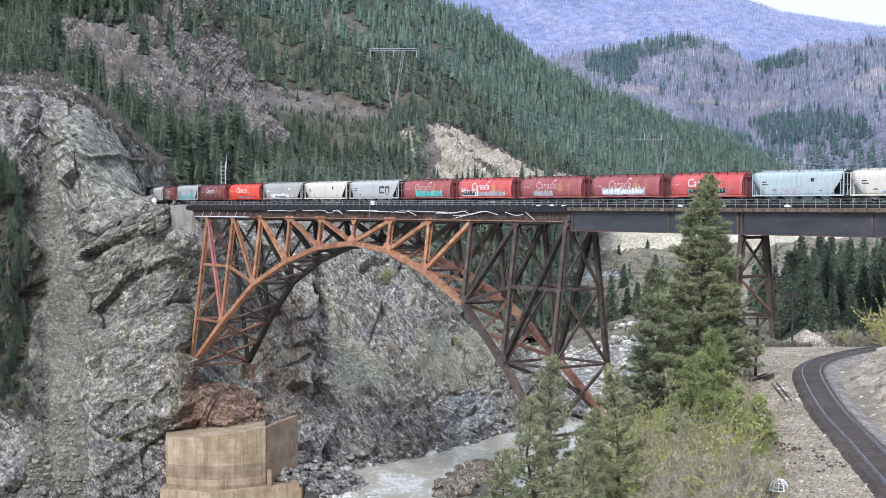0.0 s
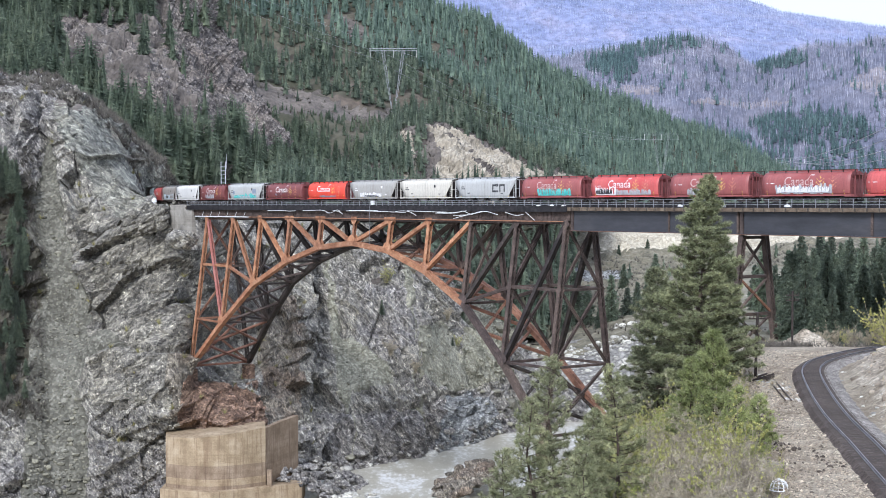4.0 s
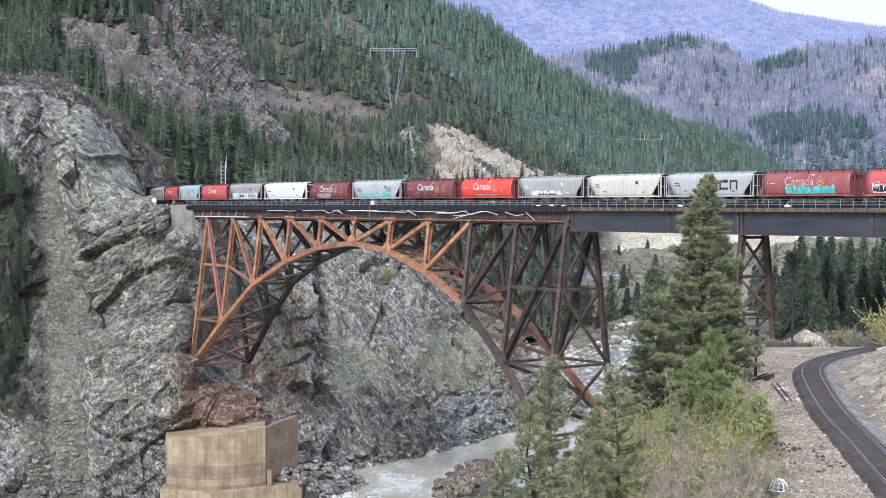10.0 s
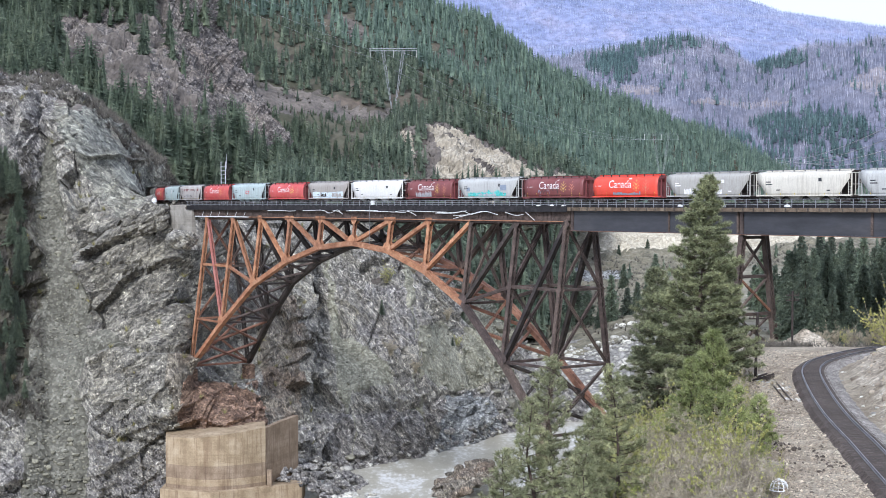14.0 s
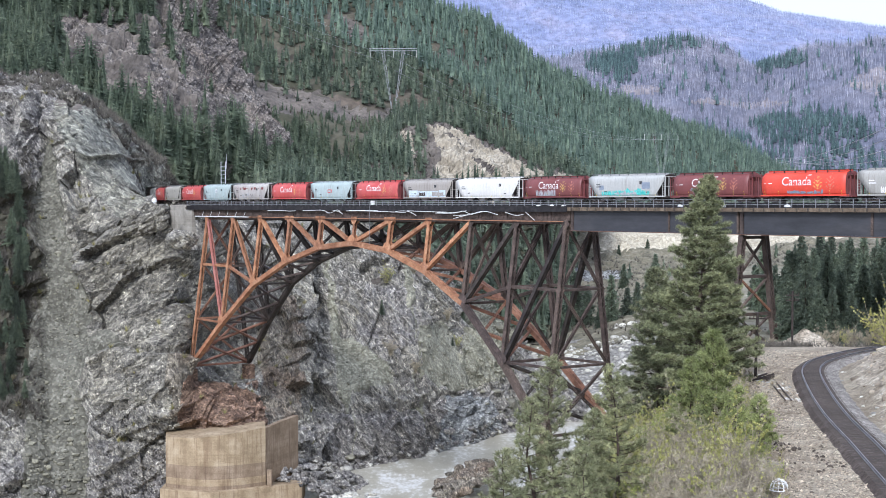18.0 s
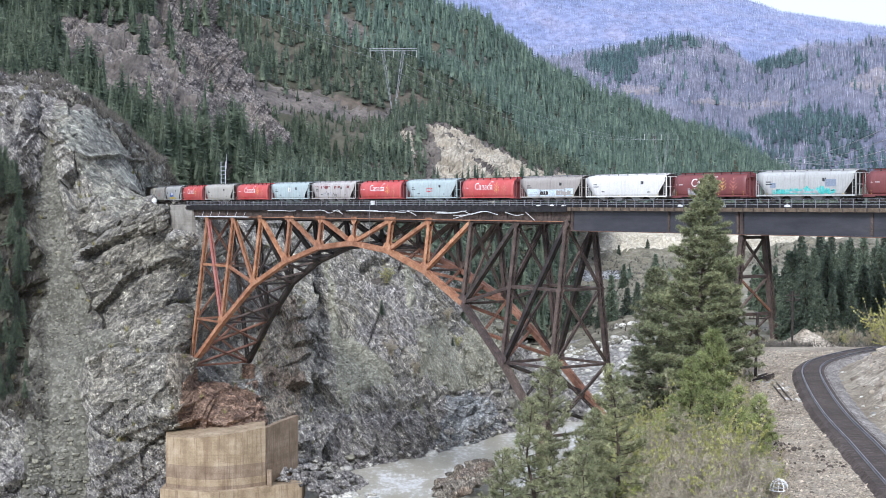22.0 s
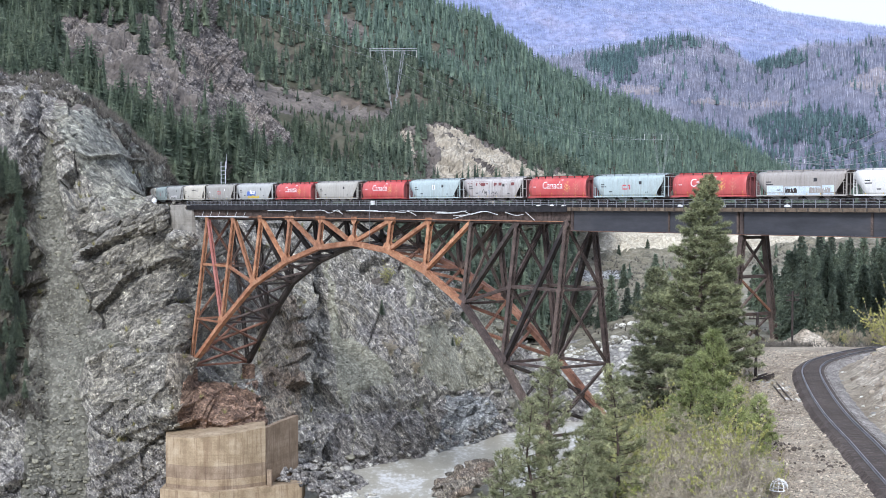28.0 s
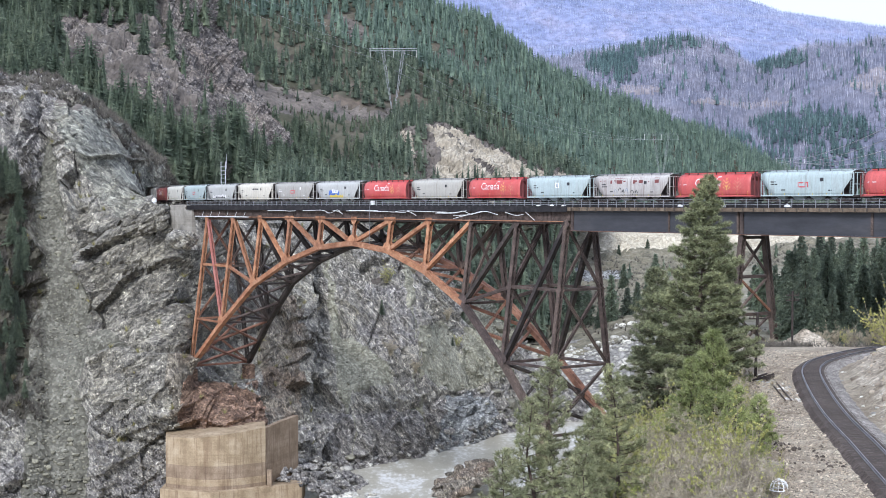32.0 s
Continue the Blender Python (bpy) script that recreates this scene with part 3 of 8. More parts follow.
for line, out, fade, notch, reach in (
        ([(-92, 54.5), (-86.7, 57.4), (-80.5, 61.8), (-73.7, 63.6), (-68, 66.2)], 2.2, 5.0, 1.2, 0.9),
        ([(-90, 51.5), (-82.3, 56.9), (-75, 60.1), (-67, 62.2)], 1.8, 6.0, 1.0, 0.8),
        ([(-84.5, 35.0), (-74.3, 39.6), (-66.8, 43.2), (-60, 44.2)], 3.4, 8.0, 1.7, 1.2),
        ([(-84, 29.5), (-76.7, 33.1), (-73.4, 34.0), (-66.3, 32.9), (-59, 31.9)], 3.2, 12.0, 0.8, 1.5),
        ([(-69, 19.6), (-61.8, 17.7), (-55, 19.0)], -1.4, 4.0, 2.0, 1.4),
        ([(-94, 81.5), (-90, 80.6), (-83, 80.0)], -1.8, 3.0, -1.6, 1.5),
        ([(-96, 74.0), (-90, 72.5), (-84, 71.0)], 1.4, 4.0, 1.2, 0.9),
        ([(-80, 49.0), (-73, 52.5), (-64, 53.0)], 1.5, 6.0, 0.8, 0.9),
        ([(-109, 86.0), (-103, 81.0), (-100, 76.0)], 1.8, 5.0, 1.1, 1.0),
        ([(-87, 17.2), (-80, 16.4), (-73, 14.0), (-64, 12.5)], 1.6, 5.0, 1.4, 1.0)):
    steps += ledge(sx.ravel(), sz.ravel(), line, out, fade, notch, reach)
# the arch springs from a cut in the rock
alcove = softened(inside(sx, sz, [(-61, 27.5), (-60.5, 36), (-57, 41), (-50, 40), (-46, 33), (-45, 26.5)]), 9)
steps = steps - 5.5 * alcove.ravel()
cliff = hillside(CLIFF_ROWS, NU, NV, [(34, 2.0, "soft"), (11.0, 3.2, "facets"), (4.2, 1.3, "facets"), (1.6, 0.42, "facets"), (5.0, 0.5, "crack"), (0.7, 0.08, "soft")], 27, calm, steps.reshape(sx.shape) * gully)
# the roadbed between bridge and tunnel lies level
open_line = np.array([on_track(s)[0] for s in np.arange(-56, 8, 2.0)])
flat_c = cliff.reshape(-1, 3)
near_line = np.min(np.linalg.norm(flat_c[:, None, :2] - open_line[None], axis=2), axis=1)
flat_c[:, 2] = np.where((near_line < 5.0) & (flat_c[:, 2] > RAIL_Z - 1.2), RAIL_Z - 1.0, flat_c[:, 2])
cliff = flat_c.reshape(cliff.shape)
mid = quad_mid(cliff)
qu, qv = cu[:-1, :-1].ravel(), cv[:-1, :-1].ravel()
fx, fz = sx[:-1, :-1].ravel(), sz[:-1, :-1].ravel()
wob = fbm(mid, 6.0, 4, 40)
kind = np.full(len(mid), 5)
kind[in_band(fx + wob * 1.5, -92, -56) & in_band(fz + wob * 2, 34, 67)] = 0
kind[in_band(fx + wob * 1.5, -80, -60) & in_band(fz + wob * 2, 22, 36)] = 0
kind[(fx + wob * 2 < -101) & (fz > 66)] = 3
kind[(qu + wob * 0.1 > 4.12) & (qv > 6.2)] = 3
kind[fz < 13 + wob * 4] = 3
kind[inside(fx + wob * 1.2, fz + wob, [(-103, 95), (-93.5, 82), (-84.5, 69), (-80, 64), (-75, 66), (-76, 72), (-81, 80), (-87, 87), (-92, 95)])] = 7
beside = (run_x - sx - drift * 1.9)[:-1, :-1].ravel()
kind[(beside > 0) & in_band(fz + wob * 4, 19, 74)] = 6
kind[(run_d[:-1, :-1].ravel() < 1.0) & (fz < 84) & (qu < 4.5)] = 1
kind[shelf[:-1, :-1].ravel()] = 1
kind[inside(fx + wob * 1.2, fz, [(-49, 42), (-40, 44), (-36, 30), (-36, 14), (-42, 16), (-45, 27)])] = 8
kind[inside(fx + wob * 1.0, fz + wob, [(-65, 32), (-60, 32.5), (-57, 26), (-58, 17), (-62, 18)])] = 8
kind[inside(fx + wob * 0.9, fz + wob * 0.9, [(-61.5, 27.5), (-55, 26.6), (-46, 25), (-41.8, 20), (-41.5, 13.5), (-58, 13.5), (-60.5, 18)])] = 2
flat_top = sheet_normals(cliff)[:-1, :-1, 2].ravel()
kind[(np.abs(flat_top) > 0.8) & (qv > 6.5)] = 4
hole = (off_tunnel(mid) < 3.4) & in_band(mid[:, 2], RAIL_Z - 0.6, RAIL_Z + 4.9)
terrain("cliff_west", cliff, [M_ROCK, M_TALUS, M_BROWNROCK, M_DARKROCK, M_SLOPE, M_GORGE, M_SCRUB, M_SLAB, M_TANROCK],
        "steep grey-green rock cliff with a gravel gully beside the bridge", "cliff", index=kind, keep=~hole)

BACK_0 = [(-46.5, 350, -3.4), (-34.6, 356, -3.3), (-21, 366, -3.3), (-6.7, 382, -3.4), (4.1, 394, -3.4), (12.4, 412, -3.4), (24.7, 425, -3.2), (44.8, 440, -3.3)]
BACK_1 = [(-48.5, 366, 16), (-35.9, 370, 15.4), (-21.6, 378, 14.3), (-6.8, 388, 13.6), (2.6, 402, 10.1), (12.7, 420, 10.8), (25.5, 440, 5.5), (45.8, 450, 2.3)]
BACK_2 = [(-51, 385, 31.7), (-37.5, 388, 31.4), (-22.5, 394, 30.8), (-7, 402, 30.1), (2.6, 416, 25.5), (13, 432, 20.4), (26.4, 455, 8.8), (47.8, 470, 3.1)]
BACK_3 = [(-53.2, 402, 47.6), (-39.1, 405, 47.5), (-23.3, 408, 47.3), (-8.1, 416, 46.9), (1, 432, 34.1), (13.6, 452, 21.8), (27.8, 480, 9.4), (50.8, 500, 2.9)]
BACK_4 = [(-54.8, 415, 58.5), (-40.4, 418, 58.4), (-24, 422, 57.5), (-9.2, 430, 52.2), (1.1, 450, 36.3), (14.3, 475, 21.3), (29.3, 505, 8.3), (53.9, 530, 1.1)]
BACK_5 = [(-58.1, 440, 66.3), (-42.9, 445, 66.2), (-25.6, 450, 64.8), (-8.2, 470, 57.2), (3.2, 500, 40.7), (18.1, 530, 20.1), (34, 550, 7.4), (57.9, 570, 0.6)]
BACK_6 = [(-63.4, 480, 68), (-47.3, 490, 68), (-28.5, 500, 67.4), (-9.4, 540, 59.9), (8.1, 570, 43.6), (25.2, 600, 20.9), (43.3, 620, 4.6), (65, 640, -2.6)]
BACK_ROWS = [BACK_0, BACK_1, BACK_2, BACK_3, BACK_4, BACK_5, BACK_6]
BNU, BNV = 370, 300
bu, bv = np.meshgrid(np.linspace(0, 7, BNU), np.linspace(0, 6, BNV))
shape = spline(spline(np.array(BACK_ROWS, float), BNV).transpose(1, 0, 2), BNU).transpose(1, 0, 2)
drift = fbm(shape.reshape(-1, 3), 7.0, 4, 42).reshape(bu.shape)
sx, sz = shape[..., 0] + drift * 1.1, shape[..., 2] + drift * 0.8
chute = np.abs(sx - np.interp(sz, [8, 12, 19, 28, 36, 43, 50], [-24.0, -24.7, -26.5, -28.9, -29.8, -31.3, -33])) < np.interp(sz, [8, 15, 19, 30, 43, 50], [0.1, 0.6, 2.0, 1.6, 1.0, 0.5])
chute |= np.abs(sx + 9.5 - (47 - sz) * 0.1) < np.interp(sz, [36, 40, 49], [0.2, 0.8, 1.2])
fan_a = inside(sx, sz, [(-29, 32), (-22, 30), (-16, 25), (-14, 19), (-24, 17.5), (-28, 22)])
fan_b = inside(sx, sz, [(-7.5, 33), (-1, 33.5), (4, 27), (8.5, 19), (7.5, 13.5), (-2, 16.5), (-6.5, 22)])
loose = chute | fan_a | fan_b
scree = 1 - 0.9 * softened(loose, 3)
steps = np.zeros(sx.size)
for line, out, fade, notch, reach in (
        ([(-36, 13.5), (-20, 11.5), (-8, 12.5), (0, 9.0)], 2.0, 14.0, 0.6, 1.5),
        ([(-24, 18.0), (-14, 16.0), (-6, 17.5)], 1.4, 4.0, 0.8, 1.0),
        ([(-1, 14.0), (7, 13.0), (14, 7.0)], 2.2, 9.0, 0.8, 1.2),
        ([(5, 6.5), (11, 8.5), (16, 4.0)], 1.6, 5.0, 1.0, 0.8)):
    steps += ledge(shape[..., 0].ravel(), shape[..., 2].ravel(), line, out, fade, notch, reach)
back = hillside(BACK_ROWS, BNU, BNV, [(26, 2.4, "soft"), (10.0, 3.2, "facets"), (3.8, 1.4, "facets"), (1.5, 0.5, "facets"), (5, 0.7, "crack"), (0.7, 0.12, "soft")], -52, scree, steps.reshape(sx.shape))
bm_ = quad_mid(back)
fx, fz = sx[:-1, :-1].ravel(), sz[:-1, :-1].ravel()
wob = fbm(bm_, 8.0, 3, 50)
kind = np.zeros(len(bm_), int)
kind[in_band(fx + wob, -23, -7) & in_band(fz + wob * 2, 27, 45)] = 1
kind[fz + wob < 12.5] = 1
kind[(fx > 6) & (fz > 14)] = 2
kind[(fz > 47 + wob * 5) & (fx > -25) & (wob > -0.1)] = 3
kind[in_band(fz + wob * 1.5, 61, 99)] = 3
kind[inside(fx, fz, [(-1, 13.8), (8, 13.2), (17, 8), (19, -4), (-0.5, -4), (-2, 6)])] = 4
kind[loose[:-1, :-1].ravel()] = 2
terrain("cliff_north", back, [M_GORGE, M_DARKROCK, M_SCREE, M_SLOPE, M_PALEROCK], "dark fractured rock cliff with grey scree above the river", "cliff", index=kind)

FAR_0 = [(-18.7, 560, -4.9), (23, 500, -1.5), (50.2, 475, 2), (69.7, 480, 7.4), (94.2, 460, 17.3), (110.9, 420, 28.4), (138, 380, 33.7)]
FAR_1 = [(-22.7, 680, 3.9), (28.5, 620, 10), (63.3, 600, 13.8), (85.6, 590, 19.4), (114.5, 560, 24.1), (132, 500, 26.8), (167, 460, 31.9)]
FAR_2 = [(-25.3, 760, 20.5), (34.9, 760, 17.4), (82.2, 780, 19.2), (116, 800, 24.3), (143.1, 700, 29.8), (168.8, 640, 33), (217.6, 600, 37.6)]
FAR_3 = [(-28.3, 850, 38.4), (41.3, 900, 36.7), (94.8, 900, 24.2), (133.3, 920, 26.9), (183.9, 900, 29.5), (210.9, 800, 40.1), (271.9, 750, 44.9)]
FAR_4 = [(-31.6, 950, 53.7), (45.9, 1000, 49), (103.2, 980, 37.8), (144.8, 1000, 37.1), (204.2, 1000, 37.1), (250.4, 950, 42.4), (326.2, 900, 47.4)]
FAR_5 = [(-33.2, 1000, 64.8), (48.2, 1050, 56.4), (110.5, 1050, 53.1), (156.4, 1080, 53.5), (224.5, 1100, 52.3), (276.6, 1050, 53.9), (362.3, 1000, 56.9)]
FAR_6 = [(-36.5, 1100, 81.9), (52.7, 1150, 78), (126.2, 1200, 68.9), (188.1, 1300, 69), (285.6, 1400, 69.1), (395, 1500, 69.2), (543.2, 1500, 75.1)]
FAR_ROWS = [FAR_0, FAR_1, FAR_2, FAR_3, FAR_4, FAR_5, FAR_6]
far_w = np.clip((np.repeat(np.linspace(0, 6, 150), 200).reshape(150, 200) - 0.6) / 1.2, 0.12, 1)
far = hillside(FAR_ROWS, 200, 150, [(20, 3.0, "soft"), (18, 2.0, "soft"), (6, 1.0, "ridge")], 0.0, far_w)
fu, fv = np.meshgrid(np.linspace(0, 6, 200), np.linspace(0, 6, 150))
fm = quad_mid(far)
qu, qv = fu[:-1, :-1].ravel(), fv[:-1, :-1].ravel()
wob = fbm(fm, 40.0, 3, 60) * 0.25
kind = np.zeros(len(fm), int)
kind[(qv + wob < 0.75) & (qu < 3.4)] = 1
kind[in_band(qv + wob * 0.3, 2.5, 3.0) & in_band(qu + wob, 1.6, 2.6)] = 3
edge_ = wob * 0.7 + fbm(fm, 9.0, 2, 62) * 0.12
kind[(qv + edge_ > np.interp(qu, [1.2, 2.0, 3.0, 4.0], [3.7, 3.8, 4.0, 4.1])) & (qv + wob < 5.7) & (qu > 1.0)] = 2
terrain("far_bank", far, [M_FARSLOPE, M_COBBLE, M_PALE, M_PALEROCK], "far river bank with pale terraces, boulders and dry brush", "river bank", index=kind)

NEAR_0 = [(-188.8, 440, 49.2), (-136.6, 440, 49.2), (-111.7, 445, 49), (-89.8, 450, 48.8), (-69.9, 460, 48.3), (-54, 480, 47.5), (-47, 530, 45.3)]
NEAR_1 = [(-194.9, 455, 73.8), (-141, 455, 72.9), (-115.3, 460, 72), (-92.6, 465, 71.1), (-72.1, 475, 70.3), (-55.6, 495, 70), (-48.3, 545, 69.5)]
NEAR_2 = [(-213.9, 500, 99.9), (-154.7, 500, 96), (-125.1, 500, 93.1), (-100.5, 505, 88.3), (-80.1, 515, 84.7), (-64.8, 540, 83.4), (-60.2, 600, 82.7)]
NEAR_3 = [(-239.2, 560, 128), (-173.1, 560, 121.4), (-140, 560, 114.8), (-113.5, 560, 108.2), (-93.1, 570, 104.4), (-77.9, 600, 102.8), (-74, 660, 102.4)]
NEAR_4 = [(-264.5, 620, 156.3), (-191.4, 620, 146.6), (-154.9, 620, 139.3), (-128, 620, 133.2), (-112.7, 630, 130.5), (-102.5, 660, 130.9), (-97.5, 740, 129.8)]
NEAR_5 = [(-294.1, 690, 187.9), (-212.8, 690, 177.1), (-172.2, 690, 166.3), (-145.1, 690, 160.9), (-130.6, 700, 162.2), (-123.3, 730, 166.2), (-124, 820, 165.5)]
NEAR_6 = [(-332.1, 780, 234), (-240.2, 780, 227.9), (-194.4, 780, 215.7), (-166.9, 780, 203.5), (-150.4, 790, 202.2), (-143.2, 820, 204), (-143.1, 900, 196.2)]
NEAR_ROWS = [NEAR_0, NEAR_1, NEAR_2, NEAR_3, NEAR_4, NEAR_5, NEAR_6]
near_hill = hillside(NEAR_ROWS, 200, 190, [(60, 6.0, "soft"), (14, 4.5, "beds"), (20, 3.0, "ridge"), (7, 1.8, "crack"), (2.5, 0.6, "soft")], -35)
nu_, nv_ = np.meshgrid(np.linspace(0, 6, 200), np.linspace(-1, 5, 190))
nm = quad_mid(near_hill)
qu, qv = nu_[:-1, :-1].ravel(), nv_[:-1, :-1].ravel()
wob = fbm(nm, 30.0, 3, 70) * 0.4
kind = np.zeros(len(nm), int)
kind[(qu + wob > 3.7) & (qv > 1.7)] = 1
kind[in_band(qu + wob, 1.4, 2.3) & (qv > 3.2)] = 1
kind[(fbm(nm, 9.0, 3, 73) > 0.12) & (qv > 0.8)] = 1
terrain("hill_west", near_hill, [M_SLOPE, M_OUTCROP], "steep brown hillside with bare rock outcrops", "hillside", index=kind)

HILL_0 = [(-184.7, 430, 41.1), (-119.2, 440, 40.5), (-77.4, 450, 39.8), (-46.3, 500, 36.7), (-7.9, 590, 49.8), (51.5, 785, 64.9), (165, 1140, 66.2), (283.6, 1390, 63.6), (418.7, 1590, 60.5), (578.7, 1690, 60)]
HILL_1 = [(-201.4, 470, 73.9), (-129.8, 480, 74.1), (-84.1, 490, 67.4), (-50, 540, 66.7), (-8.3, 620, 67.3), (52.5, 800, 68.6), (166.4, 1150, 68.9), (285.6, 1400, 66.3), (421.4, 1600, 62.9), (582.1, 1700, 62.6)]
HILL_2 = [(-256.6, 600, 106.3), (-164.7, 610, 104.6), (-106.3, 620, 85.6), (-61, 660, 86.8), (-9.9, 740, 86.1), (63, 960, 89.6), (185.1, 1280, 94.3), (305.9, 1500, 89.9), (447.6, 1700, 76.1), (616.3, 1800, 69.4)]
HILL_3 = [(-324.5, 760, 158.4), (-204.8, 760, 152.4), (-131.8, 770, 120.2), (-73, 790, 112.3), (-11.8, 880, 117.3), (72.1, 1100, 121), (202.3, 1400, 121.6), (326.2, 1600, 110.3), (473.8, 1800, 83.6), (650.5, 1900, 73.3)]
HILL_4 = [(-404.7, 950, 247.9), (-255.6, 950, 225.6), (-160.7, 940, 172.4), (-89.5, 970, 164.3), (-14.1, 1050, 168.1), (81.8, 1250, 161.6), (216.7, 1500, 144.9), (346.5, 1700, 125.7), (500.1, 1900, 88.3), (684.7, 2000, 75.9)]
HILL_5 = [(-488.9, 1150, 366.4), (-308.7, 1150, 344), (-196.2, 1150, 285.8), (-110.4, 1200, 271.8), (-16.7, 1250, 237.2), (92.9, 1420, 201.2), (238.3, 1650, 162.4), (366.8, 1800, 133.4), (526.4, 2000, 93.3), (718.9, 2100, 78)]
HILL_6 = [(-638.5, 1500, 398.8), (-403.1, 1500, 369.6), (-256.2, 1500, 299.2), (-138.2, 1500, 275.8), (-20.8, 1550, 246.2), (111.3, 1700, 200), (274.6, 1900, 152), (407.7, 2000, 117), (579.2, 2200, 78.4), (787.5, 2300, 65.3)]
HILL_ROWS = [HILL_0, HILL_1, HILL_2, HILL_3, HILL_4, HILL_5, HILL_6]
hill = hillside(HILL_ROWS, 260, 190, [(150, 8.0, "soft"), (45, 5.0, "soft"), (15, 2.0, "ridge")])
hm = quad_mid(hill)


def clearing(p):
    """How open the forest is: brown strips below the power line, sparse slopes higher up."""
    w = fbm(p, 22.0, 3, 81)
    x, z = p[:, 0] + w * 5, p[:, 2] + w * 3
    bare = inside(x, z, [(-116, 144), (-78, 138), (-60, 129), (-30, 128), (-28, 117), (-60, 114), (-90, 117), (-112, 130)]) * 0.9
    bare = np.maximum(bare, inside(x, z, [(-18, 130), (10, 124), (48, 115), (50, 100), (0, 100), (-16, 106)]) * 0.85)
    bare = np.maximum(bare, inside(x, z, [(-88, 212), (-64, 211), (-56, 188), (-68, 188), (-80, 200)]) * 0.85)
    bare = np.maximum(bare, inside(x, z, [(-10, 196), (22, 198), (50, 194), (58, 170), (20, 166), (-8, 172)]) * 0.4)
    bare = np.maximum(bare, inside(x, z, [(-150, 196), (-110, 191), (-88, 178), (-96, 160), (-145, 172)]) * 0.12)
    return bare


kind = np.where(clearing(hm) + fbm(hm, 30.0, 3, 80) * 0.12 > 0.45, 1, 0)
terrain("hill_north", hill, [M_FLOOR, M_SLOPE], "large forested mountain side above the railway", "hillside", index=kind, smooth=True)

SCAR_0 = [(-25.3, 515, 46), (-13.6, 535, 40.9), (-0.9, 555, 33.3), (12.7, 570, 23.3), (26.9, 585, 15.1), (41.9, 600, 10.2), (56.5, 630, 7.3)]
SCAR_1 = [(-26.2, 535, 60), (-14.1, 555, 59.7), (-0.9, 570, 57.2), (13.1, 590, 52.1), (28, 610, 46.8), (44.6, 640, 45.7), (61.7, 690, 46.7)]
SCAR_2 = [(-26.5, 540, 71.6), (-14.2, 560, 71.8), (-0.9, 575, 71.9), (13.1, 590, 72), (28, 610, 72.1), (44.5, 640, 72.3), (61.6, 690, 72.6)]
SCAR_3 = [(-29.6, 560, 81.7), (-17, 580, 83.3), (-0.9, 590, 84.8), (14.6, 605, 84), (30.1, 630, 79.7), (43.9, 650, 76.7), (62.5, 700, 75.5)]
SCAR_4 = [(-31.2, 590, 80.1), (-18.9, 605, 86.2), (-3.4, 620, 93.4), (11.6, 640, 92.8), (27.2, 650, 87), (42.3, 665, 82.2), (63.4, 710, 78.4)]
SCAR_5 = [(-32.8, 620, 84.4), (-20.7, 625, 91.7), (-9.7, 630, 99.3), (4.1, 650, 98.5), (22.6, 665, 91.6), (41.9, 680, 84.1), (64.3, 720, 79.9)]
SCAR_6 = [(-38.7, 680, 88.7), (-25.6, 690, 97.1), (-10.6, 690, 105), (4.4, 700, 103.9), (24.1, 710, 96.6), (44.4, 720, 87.9), (67.9, 760, 81.2)]
SCAR_ROWS = [SCAR_0, SCAR_1, SCAR_2, SCAR_3, SCAR_4, SCAR_5, SCAR_6]
scar = hillside(SCAR_ROWS, 150, 120, [(25, 1.5, "soft"), (9, 2.0, "ridge"), (3.0, 0.8, "ridge")])
sm_ = quad_mid(scar)
sv = np.repeat(np.linspace(-2, 4, 119), 149)
su = np.tile(np.linspace(0, 6, 149), 119)
sn = fbm(sm_, 14, 3, 90)
kind = np.where((sv + sn * 0.35 > 2.95) | (su + sn * 0.4 < 0.75) | (sn > 0.75), 1, 0)
kind[in_band(su + sn * 0.25 - (sv - 1) * 0.1, 1.3, 1.85)] = 1
kind[sv < -0.15 + 0.2 * sn] = 2
terrain("bluff", scar, [M_SCAR, M_SLOPE, M_FLOOR], "pale sandy landslide bluff below the forest", "bluff", index=kind)

MID_0 = [(-64.8, 1950, 58), (128, 1950, 58), (243.7, 1950, 58), (320.8, 1950, 58), (421, 1950, 58), (475, 1950, 58), (536.7, 1950, 58), (688.2, 1900, 58.2)]
MID_1 = [(-69.7, 2100, 127.7), (137.7, 2100, 127.7), (262.1, 2100, 127.7), (345.1, 2100, 131.8), (448.7, 2080, 118.9), (498.8, 2050, 126.3), (549.8, 2000, 132.7), (705.4, 1950, 138.8)]
MID_2 = [(-76.2, 2300, 224), (150.7, 2300, 215), (286.8, 2300, 224), (377.5, 2300, 228.5), (495.6, 2300, 201.4), (546.8, 2250, 220.6), (604, 2200, 234.5), (776.6, 2150, 247.7)]
MID_3 = [(-82.8, 2500, 306.4), (163.6, 2500, 296.6), (311.4, 2500, 311.3), (409.9, 2500, 326), (538.2, 2500, 286.7), (594.9, 2450, 301.6), (658.3, 2400, 311), (848.2, 2350, 319.8)]
MID_4 = [(-89.4, 2700, 357.3), (176.6, 2700, 340.3), (314.9, 2700, 353), (474.4, 2700, 382.7), (602.7, 2750, 332.4), (643.3, 2650, 344.6), (702.8, 2600, 352.7), (920.1, 2550, 371.2)]
MID_5 = [(-99.3, 3000, 365.8), (196.3, 3000, 354), (350, 3000, 365.8), (527.2, 3000, 395.3), (657.6, 3000, 342.3), (728.4, 3000, 359.9), (784.1, 2900, 361.6), (1046.8, 2900, 378.7)]
MID_ROWS = [MID_0, MID_1, MID_2, MID_3, MID_4, MID_5]
